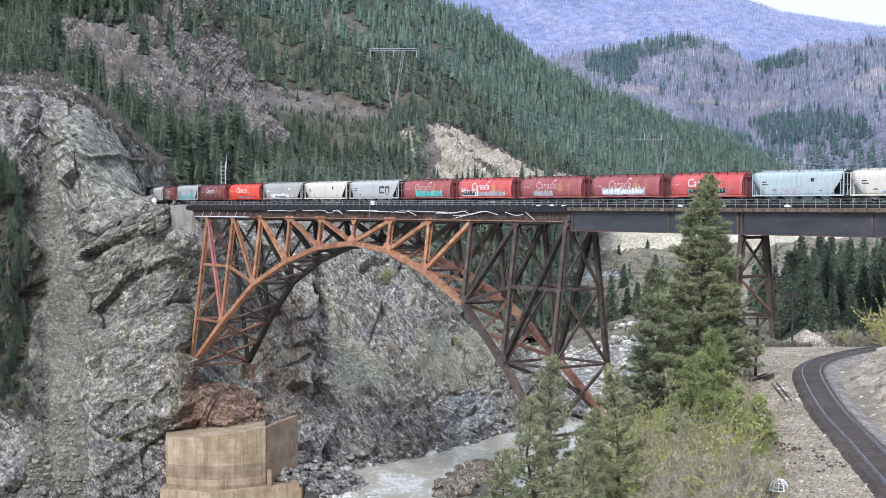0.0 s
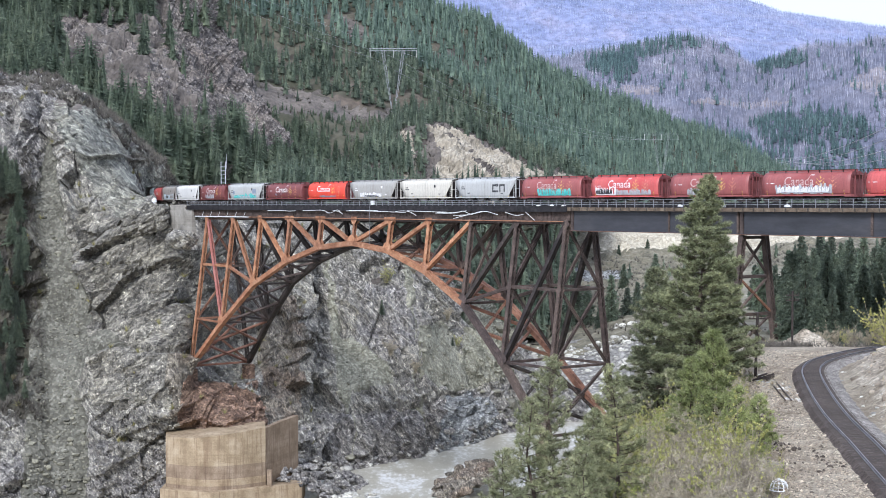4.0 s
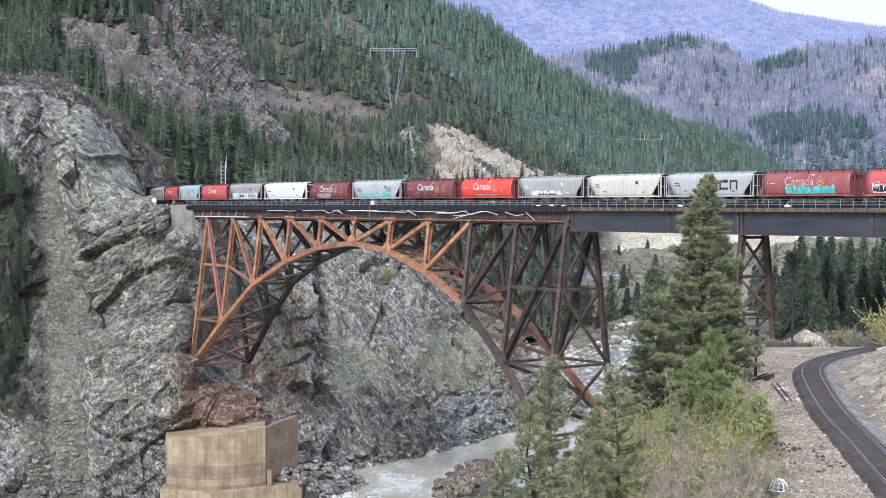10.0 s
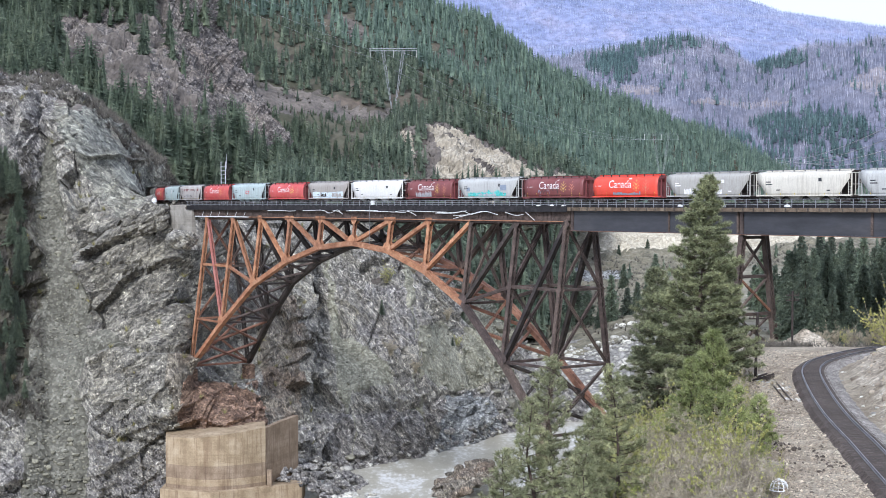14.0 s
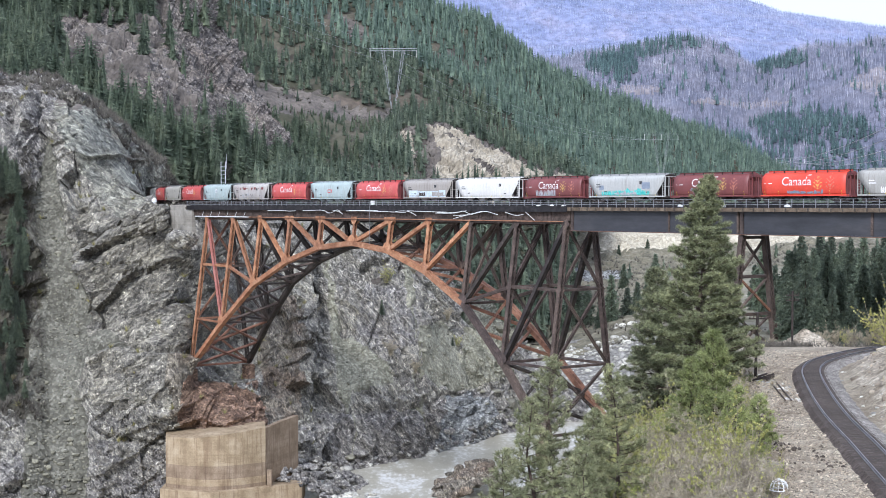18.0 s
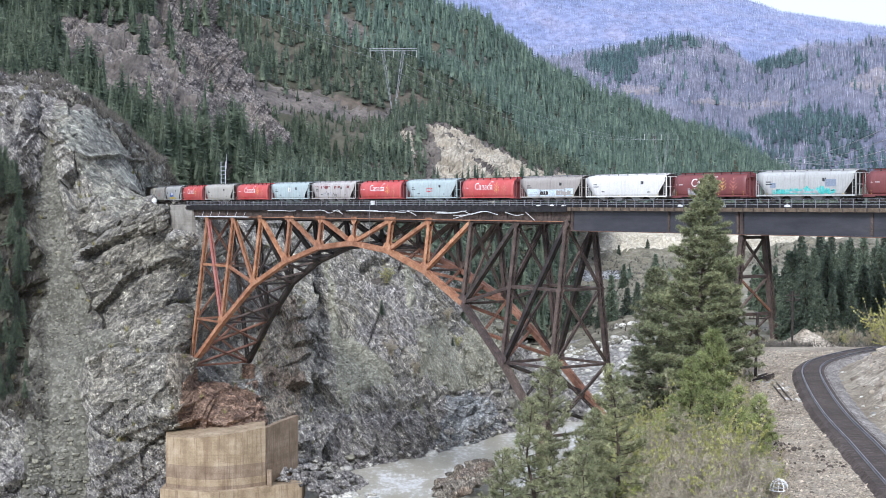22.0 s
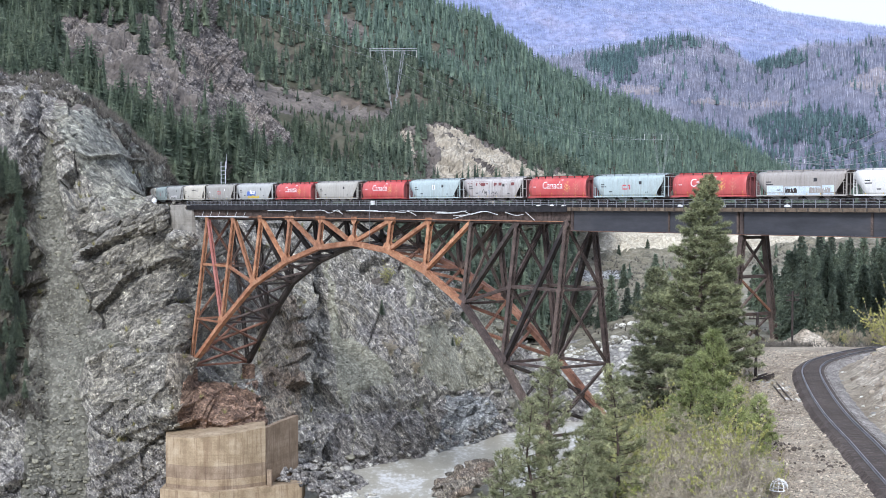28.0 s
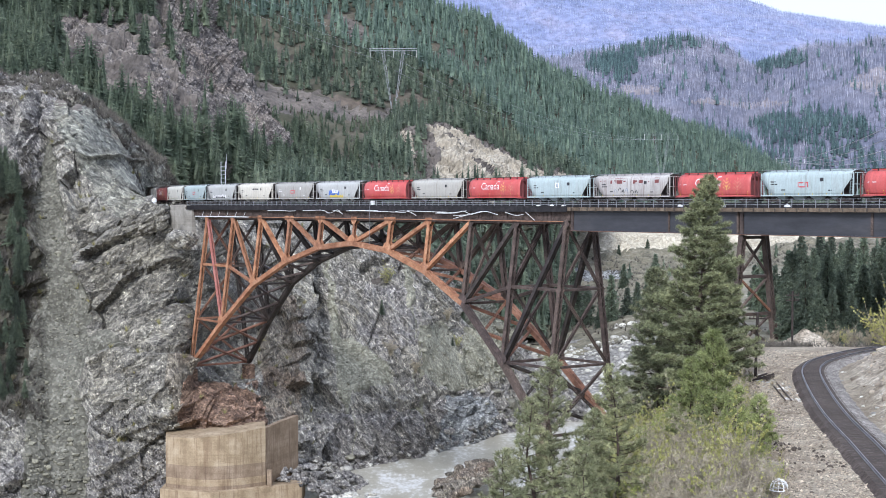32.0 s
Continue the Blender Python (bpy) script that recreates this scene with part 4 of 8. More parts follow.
mid_ridge = hillside(MID_ROWS, 200, 130, [(420, 9.0, "soft"), (150, 12.0, "ridge"), (50, 5.0, "ridge")])
mid_ridge[..., 2] = 58 + (mid_ridge[..., 2] - 58) * 0.93
mm = quad_mid(mid_ridge)
mn = fbm(mm, 170.0, 4, 130)
mv = np.repeat(np.linspace(0, 1, 129), 199)
mx_, mz_ = mm[:, 0] + mn * 14, mm[:, 2] + mn * 9
kind = np.where((mn > 1.0) & (mv < 0.8), 1, 0)
kind[inside(mx_, mz_, [(405, 238), (440, 248), (520, 240), (550, 228), (520, 222), (430, 230)])] = 1
kind[inside(mx_, mz_, [(625, 255), (690, 290), (760, 300), (760, 255), (660, 238)])] = 1
kind[inside(mx_, mz_, [(285, 262), (310, 268), (360, 258), (350, 246), (300, 246)])] = 1
terrain("burnt_ridge", mid_ridge, [M_BURNTNEAR, M_BURNTTAN], "burnt ridge with dead trees, haze tint in its colour", "mountain", index=kind, smooth=True)

PEAK_0 = [(-336.4, 3000, 212.4), (18.9, 3000, 212.4), (255.8, 3000, 212.4), (492.7, 3000, 212.4), (682.2, 3000, 212.4), (800.6, 3000, 212.4), (919.1, 3000, 212.4), (1203.3, 3000, 212.4)]
PEAK_1 = [(-380.6, 3400, 392.2), (21.4, 3400, 392.2), (289.5, 3400, 392.2), (557.5, 3400, 405.5), (772, 3400, 392.2), (906, 3400, 392.2), (1040.1, 3400, 385.5), (1362.1, 3400, 365.5)]
PEAK_2 = [(-424.9, 3800, 579.4), (23.9, 3800, 579.4), (323.2, 3800, 564.5), (622.5, 3800, 549.6), (862.1, 3800, 527.3), (1011.9, 3800, 512.4), (1161.8, 3800, 490), (1521.7, 3800, 445.3)]
PEAK_3 = [(-468.8, 4200, 863.3), (26.4, 4200, 814.1), (356.8, 4200, 781.2), (687.5, 4200, 707.3), (952.6, 4200, 620.1), (1118.2, 4200, 592.1), (1283.9, 4200, 557.5), (1681.8, 4200, 493.2)]
PEAK_4 = [(-513.7, 4600, 867.1), (29, 4600, 813.2), (391, 4600, 777.2), (753.1, 4600, 741.1), (1043.4, 4600, 651), (1224.9, 4600, 614.9), (1406.4, 4600, 578.9), (1842.3, 4600, 506.6)]
PEAK_ROWS = [PEAK_0, PEAK_1, PEAK_2, PEAK_3, PEAK_4]
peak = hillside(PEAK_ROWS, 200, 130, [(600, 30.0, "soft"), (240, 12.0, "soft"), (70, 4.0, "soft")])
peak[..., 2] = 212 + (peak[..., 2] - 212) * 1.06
terrain("burnt_mountain", peak, [M_BURNT], "distant burnt mountain, purple-grey haze put into its colour", "mountain", smooth=True)


# ---- the right bank: bench of the lower railway, slopes and the lookout ----
BENCH_Z = 53.0
LOWER = spline(np.array([(20.4, 48), (22.6, 64), (24.5, 78), (25.8, 87.3), (27.35, 99), (29.6, 112), (32.3, 125), (34.6, 131.8), (36.9, 136), (39.8, 140.3), (43.8, 144.6), (50, 148), (60, 150.5), (88, 152)], float), 240)


def inside_curve(x, y):
    """How far a place lies to the hill side of the lower track."""
    return np.minimum(x - np.interp(y, LOWER[:, 1], LOWER[:, 0]), np.interp(x, LOWER[:, 0], LOWER[:, 1]) - y)


def bank_height(x, y):
    xl = 19.4 + (y - 80) * 0.172
    left, right = np.maximum(0, xl - x), np.maximum(0, inside_curve(x, y) - 2.9)
    z = BENCH_Z - (0.62 + 0.0028 * np.maximum(0, y - 135)) * left - 0.05 * np.maximum(0, left - 20) + np.minimum(13.3, 0.7 * right * np.clip(1.25 - (y - 90) / 90, 0.45, 1))
    z = z - np.clip((y - 150) * 0.1, 0, 5)
    p = np.stack([x, y, np.zeros_like(x)], -1).reshape(-1, 3)
    w = np.clip((left + right) / 5, 0, 1)
    z = z + (fbm(p, 14, 4, 21).reshape(x.shape) * 0.9 + fbm(p, 3.5, 3, 23, True).reshape(x.shape) * 0.22) * w + fbm(p, 2.0, 3, 22).reshape(x.shape) * 0.03
    hill_ = 66.3 - 0.36 * np.maximum(0, np.hypot(np.maximum(0, np.abs(x) - 14), np.maximum(0, y - 6)))
    z = np.maximum(z, np.where(y < 70, hill_, -50))
    d = np.min(np.hypot(x.ravel()[:, None] - RIGHT_LINE[None, :, 0], y.ravel()[:, None] - RIGHT_LINE[None, :, 1]), axis=1).reshape(x.shape)
    z = np.maximum(z, RAIL_Z - 0.75 - 0.6 * np.maximum(0, d - 4.5))
    return z


RIGHT_LINE = np.array([on_track(s)[0] for s in np.arange(282, 640, 6.0)])
ys = np.concatenate([np.arange(-140, 40, 5.0), np.arange(40, 240, 0.8), np.arange(240, 460, 3.0)])
xs = np.concatenate([np.arange(-140, -30, 4.0), np.arange(-30, 70, 0.7), np.arange(70, 420, 5.0)])
gx, gy = np.meshgrid(xs, ys)
bank = np.stack([gx, gy, bank_height(gx, gy)], -1)
bmid = quad_mid(bank)
wob = fbm(bmid, 5.0, 3, 24) * 1.6
xl = 19.4 + (bmid[:, 1] - 80) * 0.172
hillward = inside_curve(bmid[:, 0], bmid[:, 1])
kind = np.zeros(len(bmid), int)
kind[(bmid[:, 0] > xl - 0.8 + wob * 0.6) & in_band(bmid[:, 1], 40, 165)] = 1
kind[(hillward > 3.6 + wob * 0.4) & in_band(bmid[:, 1], 40, 200)] = 2
kind[(bmid[:, 2] < 14 + wob)] = 3
terrain("bank_east", bank, [M_GROUND, M_GRAVEL, M_CUT, M_DARKROCK], "gravel bench and grassy slope beside the lower railway", "river bank", index=kind)


def bank_z(x, y):
    return float(bank_height(np.array([[x]], float), np.array([[y]], float))[0, 0])


# ---- the bridge ----
YAW = math.degrees(math.atan2(ALONG[1], ALONG[0]))
bridge = new("railway_bridge")
bridge.matrix_world = pose(START[0], START[1], 0, 0, 0, YAW)
tagged(bridge, "steel arch railway bridge, orange paint fading to rusty brown", "bridge")
PANEL0, PANEL, TOP_Z = 2.9, 12.83, 65.0
ARCH_Z = [29.8, 40.8, 50.2, 55.6, 59.0, 60.2, 59.0, 55.6, 50.2, 40.8, 29.8]


def truss_y(side, z):
    return side * (3.0 + (TOP_Z - z) / 7.6)


def node(j, side, z):
    return Vector((PANEL0 + PANEL * j, truss_y(side, z), z))


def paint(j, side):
    """Orange up to the middle of the span, brown beyond; the far truss is near-black, then brown."""
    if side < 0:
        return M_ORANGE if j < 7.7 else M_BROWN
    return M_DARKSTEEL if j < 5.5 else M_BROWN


def member(name, a, b, w, h, m, laced=False, up=(0, 0, 1)):
    """A riveted member: solid, or two channels tied by lacing bars."""
    bm = bmesh.new()
    a, b = Vector(a), Vector(b)
    if not laced:
        bar(bm, a, b, w, h, up)
        bar(bm, a, b, w * 1.25, h * 0.12, up)
        return part(name, bm, m, bridge)
    d = (b - a).normalized()
    s = Vector((0, 1, 0)) - d * d.y
    s.normalize()
    e = s.cross(d)
    for k in (-1, 1):
        bar(bm, a + s * k * w * 0.46, b + s * k * w * 0.46, w * 0.08, h, e)
        for r in (-1, 1):
            bar(bm, a + s * k * w * 0.4 + e * r * h * 0.48, b + s * k * w * 0.4 + e * r * h * 0.48, w * 0.22, h * 0.05, e)
    n = max(3, int((b - a).length / (w * 0.95)))
    for i in range(n):
        p, q = a.lerp(b, i / n), a.lerp(b, (i + 1) / n)
        k = 1 if i % 2 else -1
        for r in (-1, 1):
            off = e * (r * h * 0.5)
            bar(bm, p - s * k * w * 0.42 + off, q + s * k * w * 0.42 + off, 0.13, 0.03, e)
    return part(name, bm, m, bridge)


def gusset(p, r, m, side):
    bm = bmesh.new()
    ring = [(math.cos(a) * r * (1.0 if i % 2 else 1.25), math.sin(a) * r) for i, a in enumerate(np.linspace(0, 2 * math.pi, 9)[:-1])]
    lean = side / 7.6
    for dy in (-0.42, 0.42):
        v = [[bm.verts.new((p.x + x, p.y + dy + t + (-z) * lean, p.z + z)) for x, z in ring] for t in (-0.02, 0.02)]
        bm.faces.new(v[0])
        bm.faces.new(v[1][::-1])
        for i in range(8):
            bm.faces.new((v[0][i], v[1][i], v[1][(i + 1) % 8], v[0][(i + 1) % 8]))
    return part("gusset_plate", bm, m, bridge)


LAST = 10
for side in (-1, 1):
    for j in range(LAST + 1):
        low, top = node(j, side, ARCH_Z[j]), node(j, side, TOP_Z)
        m = paint(j, side)
        if j < LAST:
            nxt = node(j + 1, side, ARCH_Z[j + 1])
            # Far chord past mid-span goes rust: its lit look is put in the colour.
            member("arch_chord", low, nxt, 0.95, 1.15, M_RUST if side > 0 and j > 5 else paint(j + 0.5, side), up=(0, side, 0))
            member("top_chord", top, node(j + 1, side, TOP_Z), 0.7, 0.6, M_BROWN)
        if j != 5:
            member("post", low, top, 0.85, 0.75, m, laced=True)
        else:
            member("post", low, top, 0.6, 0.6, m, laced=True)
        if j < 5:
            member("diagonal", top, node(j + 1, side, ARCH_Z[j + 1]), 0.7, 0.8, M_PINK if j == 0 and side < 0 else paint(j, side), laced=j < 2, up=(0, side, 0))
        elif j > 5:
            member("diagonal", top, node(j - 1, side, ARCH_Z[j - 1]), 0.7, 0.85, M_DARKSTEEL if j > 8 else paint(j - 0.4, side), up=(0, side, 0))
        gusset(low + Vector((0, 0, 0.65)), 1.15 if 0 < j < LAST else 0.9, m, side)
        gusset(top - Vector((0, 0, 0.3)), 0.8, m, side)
        if side < 0 and 1 < j < 8:
            bm = bmesh.new()
            w = 1.9 if j in (3, 4, 6) else 1.0
            box(bm, (top.x - w, -3.42, TOP_Z - 0.32), (top.x + w, -3.38, TOP_Z + 0.52))
            part("gusset_plate", bm, M_ORANGE, bridge)
    # struts that hold the long posts near the ends
    for end, step in ((0, 1), (LAST, -1)):
        a, b = node(end, side, 53.8), node(end + step, side, 53.8)
        member("strut", a, b, 0.45, 0.5, paint(end, side))
        member("strut", b, node(end + 2 * step, side, 50.4), 0.6, 0.55, paint(end, side))
        member("strut", node(end, side, 41.0), node(end + step, side, 40.9), 0.4, 0.45, paint(end, side))
        gusset(a, 0.55, paint(end, side), side)
        gusset(b, 0.6, paint(end, side), side)

# sway frames between the trusses, and bracing between the arch ribs
# Rust panels paint in the light on the bracing; the others are darker.
for j in range(LAST + 1):
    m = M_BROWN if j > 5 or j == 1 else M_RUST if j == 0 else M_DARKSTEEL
    zs = [ARCH_Z[j]] + [z for z in (41.0, 53.8) if z > ARCH_Z[j] + 4] + [TOP_Z - 0.4]
    for k, z in enumerate(zs):
        member("cross_strut", node(j, -1, z), node(j, 1, z), 0.4, 0.45, m)
        if k and z - zs[k - 1] > 3:
            member("sway_brace", node(j, -1, zs[k - 1]), node(j, 1, z), 0.45, 0.4, m, laced=True)
            member("sway_brace", node(j, 1, zs[k - 1]), node(j, -1, z), 0.45, 0.4, m, laced=True)
    if j < LAST:
        for a in (-1, 1):
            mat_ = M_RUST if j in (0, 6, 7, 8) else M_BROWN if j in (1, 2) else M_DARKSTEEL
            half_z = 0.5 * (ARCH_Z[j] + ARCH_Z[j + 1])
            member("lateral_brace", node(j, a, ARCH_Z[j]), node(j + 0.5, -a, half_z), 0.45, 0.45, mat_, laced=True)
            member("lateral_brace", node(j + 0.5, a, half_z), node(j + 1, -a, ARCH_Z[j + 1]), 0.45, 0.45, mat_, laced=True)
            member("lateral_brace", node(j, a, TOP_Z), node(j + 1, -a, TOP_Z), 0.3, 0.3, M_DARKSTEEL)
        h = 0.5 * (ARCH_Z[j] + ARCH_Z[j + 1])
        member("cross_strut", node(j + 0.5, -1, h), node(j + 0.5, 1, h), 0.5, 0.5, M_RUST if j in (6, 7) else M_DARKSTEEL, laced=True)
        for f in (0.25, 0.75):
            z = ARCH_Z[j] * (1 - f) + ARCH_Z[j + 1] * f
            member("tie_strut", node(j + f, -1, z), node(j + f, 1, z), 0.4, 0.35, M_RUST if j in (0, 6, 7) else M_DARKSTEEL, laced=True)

# the floor: deep stringers with stiffeners, ties, walkways, rails
ARCH_END = PANEL0 + PANEL * LAST + 0.8
SPANS = [(ARCH_END + 0.3, 168.6), (168.9, 206.0), (206.3, 243.5), (243.8, 282.0)]


def block(name, lo, hi, m, parent=bridge, label=""):
    bm = bmesh.new()
    box(bm, lo, hi)
    return part(name, bm, m, parent, label)


for side in (-1, 1):
    y = side * 3.0
    bm = bmesh.new()
    box(bm, (-4.6, y - 0.03, TOP_Z + 0.3), (ARCH_END, y + 0.03, 66.95))
    for z in (TOP_Z + 0.3, 66.95):
        box(bm, (-4.6, y - 0.22, z - 0.03), (ARCH_END, y + 0.22, z + 0.03))
    part("stringer", bm, M_BROWN, bridge, "brown riveted deck stringer")
    for i in range(128):
        x = -4.2 + i * 1.06
        if x < ARCH_END - 0.2:
            block("stiffener", (x, y + side * 0.031 - 0.06, TOP_Z + 0.33), (x + 0.1, y + side * 0.031 + 0.06, 66.9), M_BROWN)
    for a, b in SPANS:
        bm = bmesh.new()
        box(bm, (a, y - 0.03, 63.75), (b, y + 0.03, 66.9))
        for z in (63.75, 66.9):
            box(bm, (a, y - 0.3, z - 0.05), (b, y + 0.3, z + 0.05))
        g = part("plate_girder", bm, M_GIRDER, bridge, "blue-grey painted plate girder")
        block("bottom_flange", (a, y - 0.33, 63.62), (b, y + 0.33, 63.69), M_RUST, g, "rusty bottom flange")
        for x in (a, 0.5 * (a + b) + 4, b - 0.35):
            w_ = 0.6 if x == a else 0.35
            block("stiffener", (x, y + side * 0.031 - 0.14, 63.8), (x + w_, y + side * 0.031 + 0.14, 66.85), M_BROWN)
    # catwalk pipe below the deck edge
    if side < 0:
        bm = bmesh.new()
        bar(bm, (24.0, -3.7, 65.15), (ARCH_END - 1, -3.7, 65.15), 0.16, 0.16)
        pipe = part("service_pipe", bm, M_ORANGE, bridge, "rust-orange service pipe on thin hangers")
        bm = bmesh.new()
        bar(bm, (-2.5, -3.7, 65.15), (23.95, -3.7, 65.15), 0.2, 0.2)
        white = part("service_pipe", bm, M_WHITE, bridge, "white painted end of the service pipe")
        for i in range(32):
            bm = bmesh.new()
            bar(bm, (1 + i * 4.1, -3.7, 65.15), (1 + i * 4.1, -3.2, 66.3), 0.07, 0.07)
            part("hanger", bm, M_WHITE if i < 6 else M_BROWN, white if i < 6 else pipe)

tie_mesh = None
for i in range(300):
    x = -6.8 + i * 0.965
    wide = 3.6 if i % 4 else 4.1
    if tie_mesh is None or i == 1:
        bm = bmesh.new()
        box(bm, (-0.13, -wide, 66.98), (0.13, 3.6, 67.3))
        tie_mesh = bpy.data.meshes.new("tie")
        bm.to_mesh(tie_mesh)
        bm.free()
        tie_mesh.materials.append(M_TIE)
    ob = new("tie", tie_mesh)
    ob.parent = bridge
    ob.location = (x, 0, 0)

for side in (-1, 1):
    y = side * 3.75
    # Near-black walkway, curb and arch guard timber carry deck shade in their colour.
    block("walkway", (-6.9, min(y, y - side * 0.9), 67.5), (282, max(y, y - side * 0.9), 67.6), M_SHADETIMBER, label="timber walkway, coloured dark for the shade under the cars")
    block("guard_timber", (-6.9, y - 0.1, 66.72), (ARCH_END, y + 0.02, 67.72), M_SHADETIMBER)
    block("guard_timber", (ARCH_END + 0.1, y - 0.1, 66.95), (282, y + 0.02, 67.5), M_TIMBER, label="weathered brown guard timber")
    # Curb added as a dark backing for the gap under the cars.
    block("ballast_curb", (-9, side * 2.35 - 0.12, 67.3), (282, side * 2.35 + 0.12, 68.2), M_SHADETIMBER, label="timber ballast curb, darkened for the shade under the cars")
    post_mesh = None
    for i in range(140):
        x = -6.6 + i * 2.06
        if post_mesh is None:
            bm = bmesh.new()
            box(bm, (-0.04, -0.04, 67.45), (0.04, 0.04, 68.74))
            post_mesh = bpy.data.meshes.new("railing_post")
            bm.to_mesh(post_mesh)
            bm.free()
            post_mesh.materials.append(M_RAILING)
        ob = new("railing_post", post_mesh)
        ob.parent = bridge
        ob.location = (x, y, 0)
    for z in (67.95, 68.34, 68.72):
        block("handrail", (-6.9, y - 0.03, z - 0.03), (282, y + 0.03, z + 0.03), M_RAILING)
    block("rail", (BEND, side * 0.75 - 0.035, 67.98), (282, side * 0.75 + 0.035, RAIL_Z), M_RAIL)

# timber brackets along the girder spans
bm = bmesh.new()
box(bm, (-0.09, -3.93, 66.85), (0.09, -3.85, 67.46))
bracket_mesh = bpy.data.meshes.new("bracket")
bm.to_mesh(bracket_mesh)
bm.free()
bracket_mesh.materials.append(M_TIE)
for i in range(76):
    ob = new("bracket", bracket_mesh)
    ob.parent = bridge
    ob.location = (ARCH_END + 1.2 + i * 1.94, 0, 0)

# tower bents below the girders
for x, foot in ((168.75, 46.0), (206.15, 50.0), (243.65, 50.0)):
    for side in (-1, 1):
        member("tower_leg", (x, side * 2.4, 63.6), (x, side * (2.4 + (63.6 - foot) / 7), foot), 0.85, 0.8, M_BROWN, laced=True)
    zs = [63.2, 57.5, 52.0, foot + 0.4]
    for k, z in enumerate(zs):
        w = 2.4 + (63.6 - z) / 7
        member("cross_strut", (x, -w, z), (x, w, z), 0.4, 0.45, M_BROWN)
        if k:
            w0 = 2.4 + (63.6 - zs[k - 1]) / 7
            member("sway_brace", (x, -w0, zs[k - 1]), (x, w, z), 0.3, 0.3, M_RUST if k == 2 else M_BROWN)
            member("sway_brace", (x, w0, zs[k - 1]), (x, -w, z), 0.3, 0.3, M_BROWN)
bm = bmesh.new()
box(bm, (-16.3, -3.6, 59.5), (-7.0, -2.7, 67.85))
box(bm, (-7.0, -3.6, 59.5), (-4.4, -2.7, 66.85))
for k in range(3):
    box(bm, (-16.32, -3.63, 61.2 + 1.9 * k), (-4.38, -2.68, 61.24 + 1.9 * k))
part("abutment", bm, M_CONCRETE_GREY, bridge, "grey concrete abutment with faint lift lines")
block("bridge_seat", (-8.0, -2.65, 57.0), (-3.2, 3.4, 64.2), M_DARKROCK)
for j in (0, LAST):
    for side in (-1, 1):
        p = node(j, side, ARCH_Z[j])
        block("pedestal", (p.x - 1.1, p.y - 1.1, p.z - 4), (p.x + 1.1, p.y + 1.1, p.z - 0.6), M_BROWNROCK, label="concrete skewback pedestal")

# a white box on the railing, and a thin cable that hangs from the deck
block("equipment_box", (74.0, -3.98, 67.9), (75.0, -3.6, 68.7), M_WHITE, label="small white box on the railing")
bm = bmesh.new()
tube(bm, [(73.5, -3.95, 68.6), (73.6, -3.98, 62.0), (73.5, -3.97, 56.5)], 0.035, 5)
part("hanging_cable", bm, M_RAILING, bridge, "thin cable hanging from the deck")
# white bundles left on the walkway
for i, s in enumerate((124.0, 127.5, 130.5, 157.0, 165.5, 177.5)):
    rng = random.Random(70 + i)
    bm = bmesh.new()
    bmesh.ops.create_icosphere(bm, subdivisions=2, radius=0.5)
    for v in bm.verts:
        k = 1 + rng.uniform(-0.12, 0.12)
        v.co = Vector((v.co.x * 1.1 * k, v.co.y * 0.6 * k, max(v.co.z, -0.2) * 0.75 * (0.75 + 0.25 * (i % 2)) * k))
    q = START + ALONG * s + ACROSS * -3.1
    bundle = as_object("white_bundle", bm, M_WHITE)
    bundle.location = (q[0], q[1], 67.69)
    bundle.rotation_euler = (0, 0, radians(YAW))
    tagged(bundle, "crumpled white bundle lying on the bridge walkway", "bundle", "bundles on the walkway")

# white hoses left hanging along the deck edge
def hose(points, r, label):
    bm = bmesh.new()
    pts = spline(np.array(points, float), len(points) * 5)
    tube(bm, pts, r)
    return part("hose", bm, M_WHITE, bridge, label)


for line in (((33, 66.6), (38, 66.68), (42, 66.55), (45, 66.62)),
             ((48, 66.7), (52, 66.74), (55, 66.8), (56.8, 66.66), (58, 66.25), (59.6, 66.32), (61, 66.74), (62, 66.82), (63, 66.3)),
             ((60, 66.78), (62.3, 66.5), (63.6, 66.05)),
             ((65, 66.66), (70, 66.7), (74, 66.66), (78, 66.6), (82, 66.52), (86, 66.46)),
             ((66, 66.82), (68, 66.74), (72, 66.8), (76.5, 66.76)),
             ((82.5, 66.6), (84.5, 66.74), (86.6, 66.68), (88.3, 66.3), (89.4, 65.9)),
             ((86.5, 66.78), (90, 66.7), (94, 66.62), (99, 66.58)),
             ((95.5, 66.38), (99, 66.36), (102, 66.46), (104, 66.78), (105.4, 66.44), (106.8, 66.16)),
             ((96, 66.48), (100, 66.46), (103.2, 66.66), (105, 66.84))):
    hose([(x, -3.9 - 0.03 * (k % 2), z) for k, (x, z) in enumerate(line)], 0.055, "white plastic hose draped along the deck")
hose([(101, -3.9, 65.4), (104, -3.95, 65.9), (107, -3.9, 66.3), (110, -3.9, 66.75)], 0.055, "white plastic hose draped along the deck")
hose([(101, -3.9, 66.0), (105, -3.95, 66.1), (110, -3.9, 66.75), (114, -3.9, 66.2)], 0.055, "white plastic hose draped along the deck")
hose([(116, -3.9, 66.65), (119, -3.95, 66.1), (121, -3.9, 66.3)], 0.055, "white plastic hose draped along the deck")
hose([(121.5, -3.9, 66.7), (124, -3.9, 65.3)], 0.05, "thin white hose hanging from the deck")


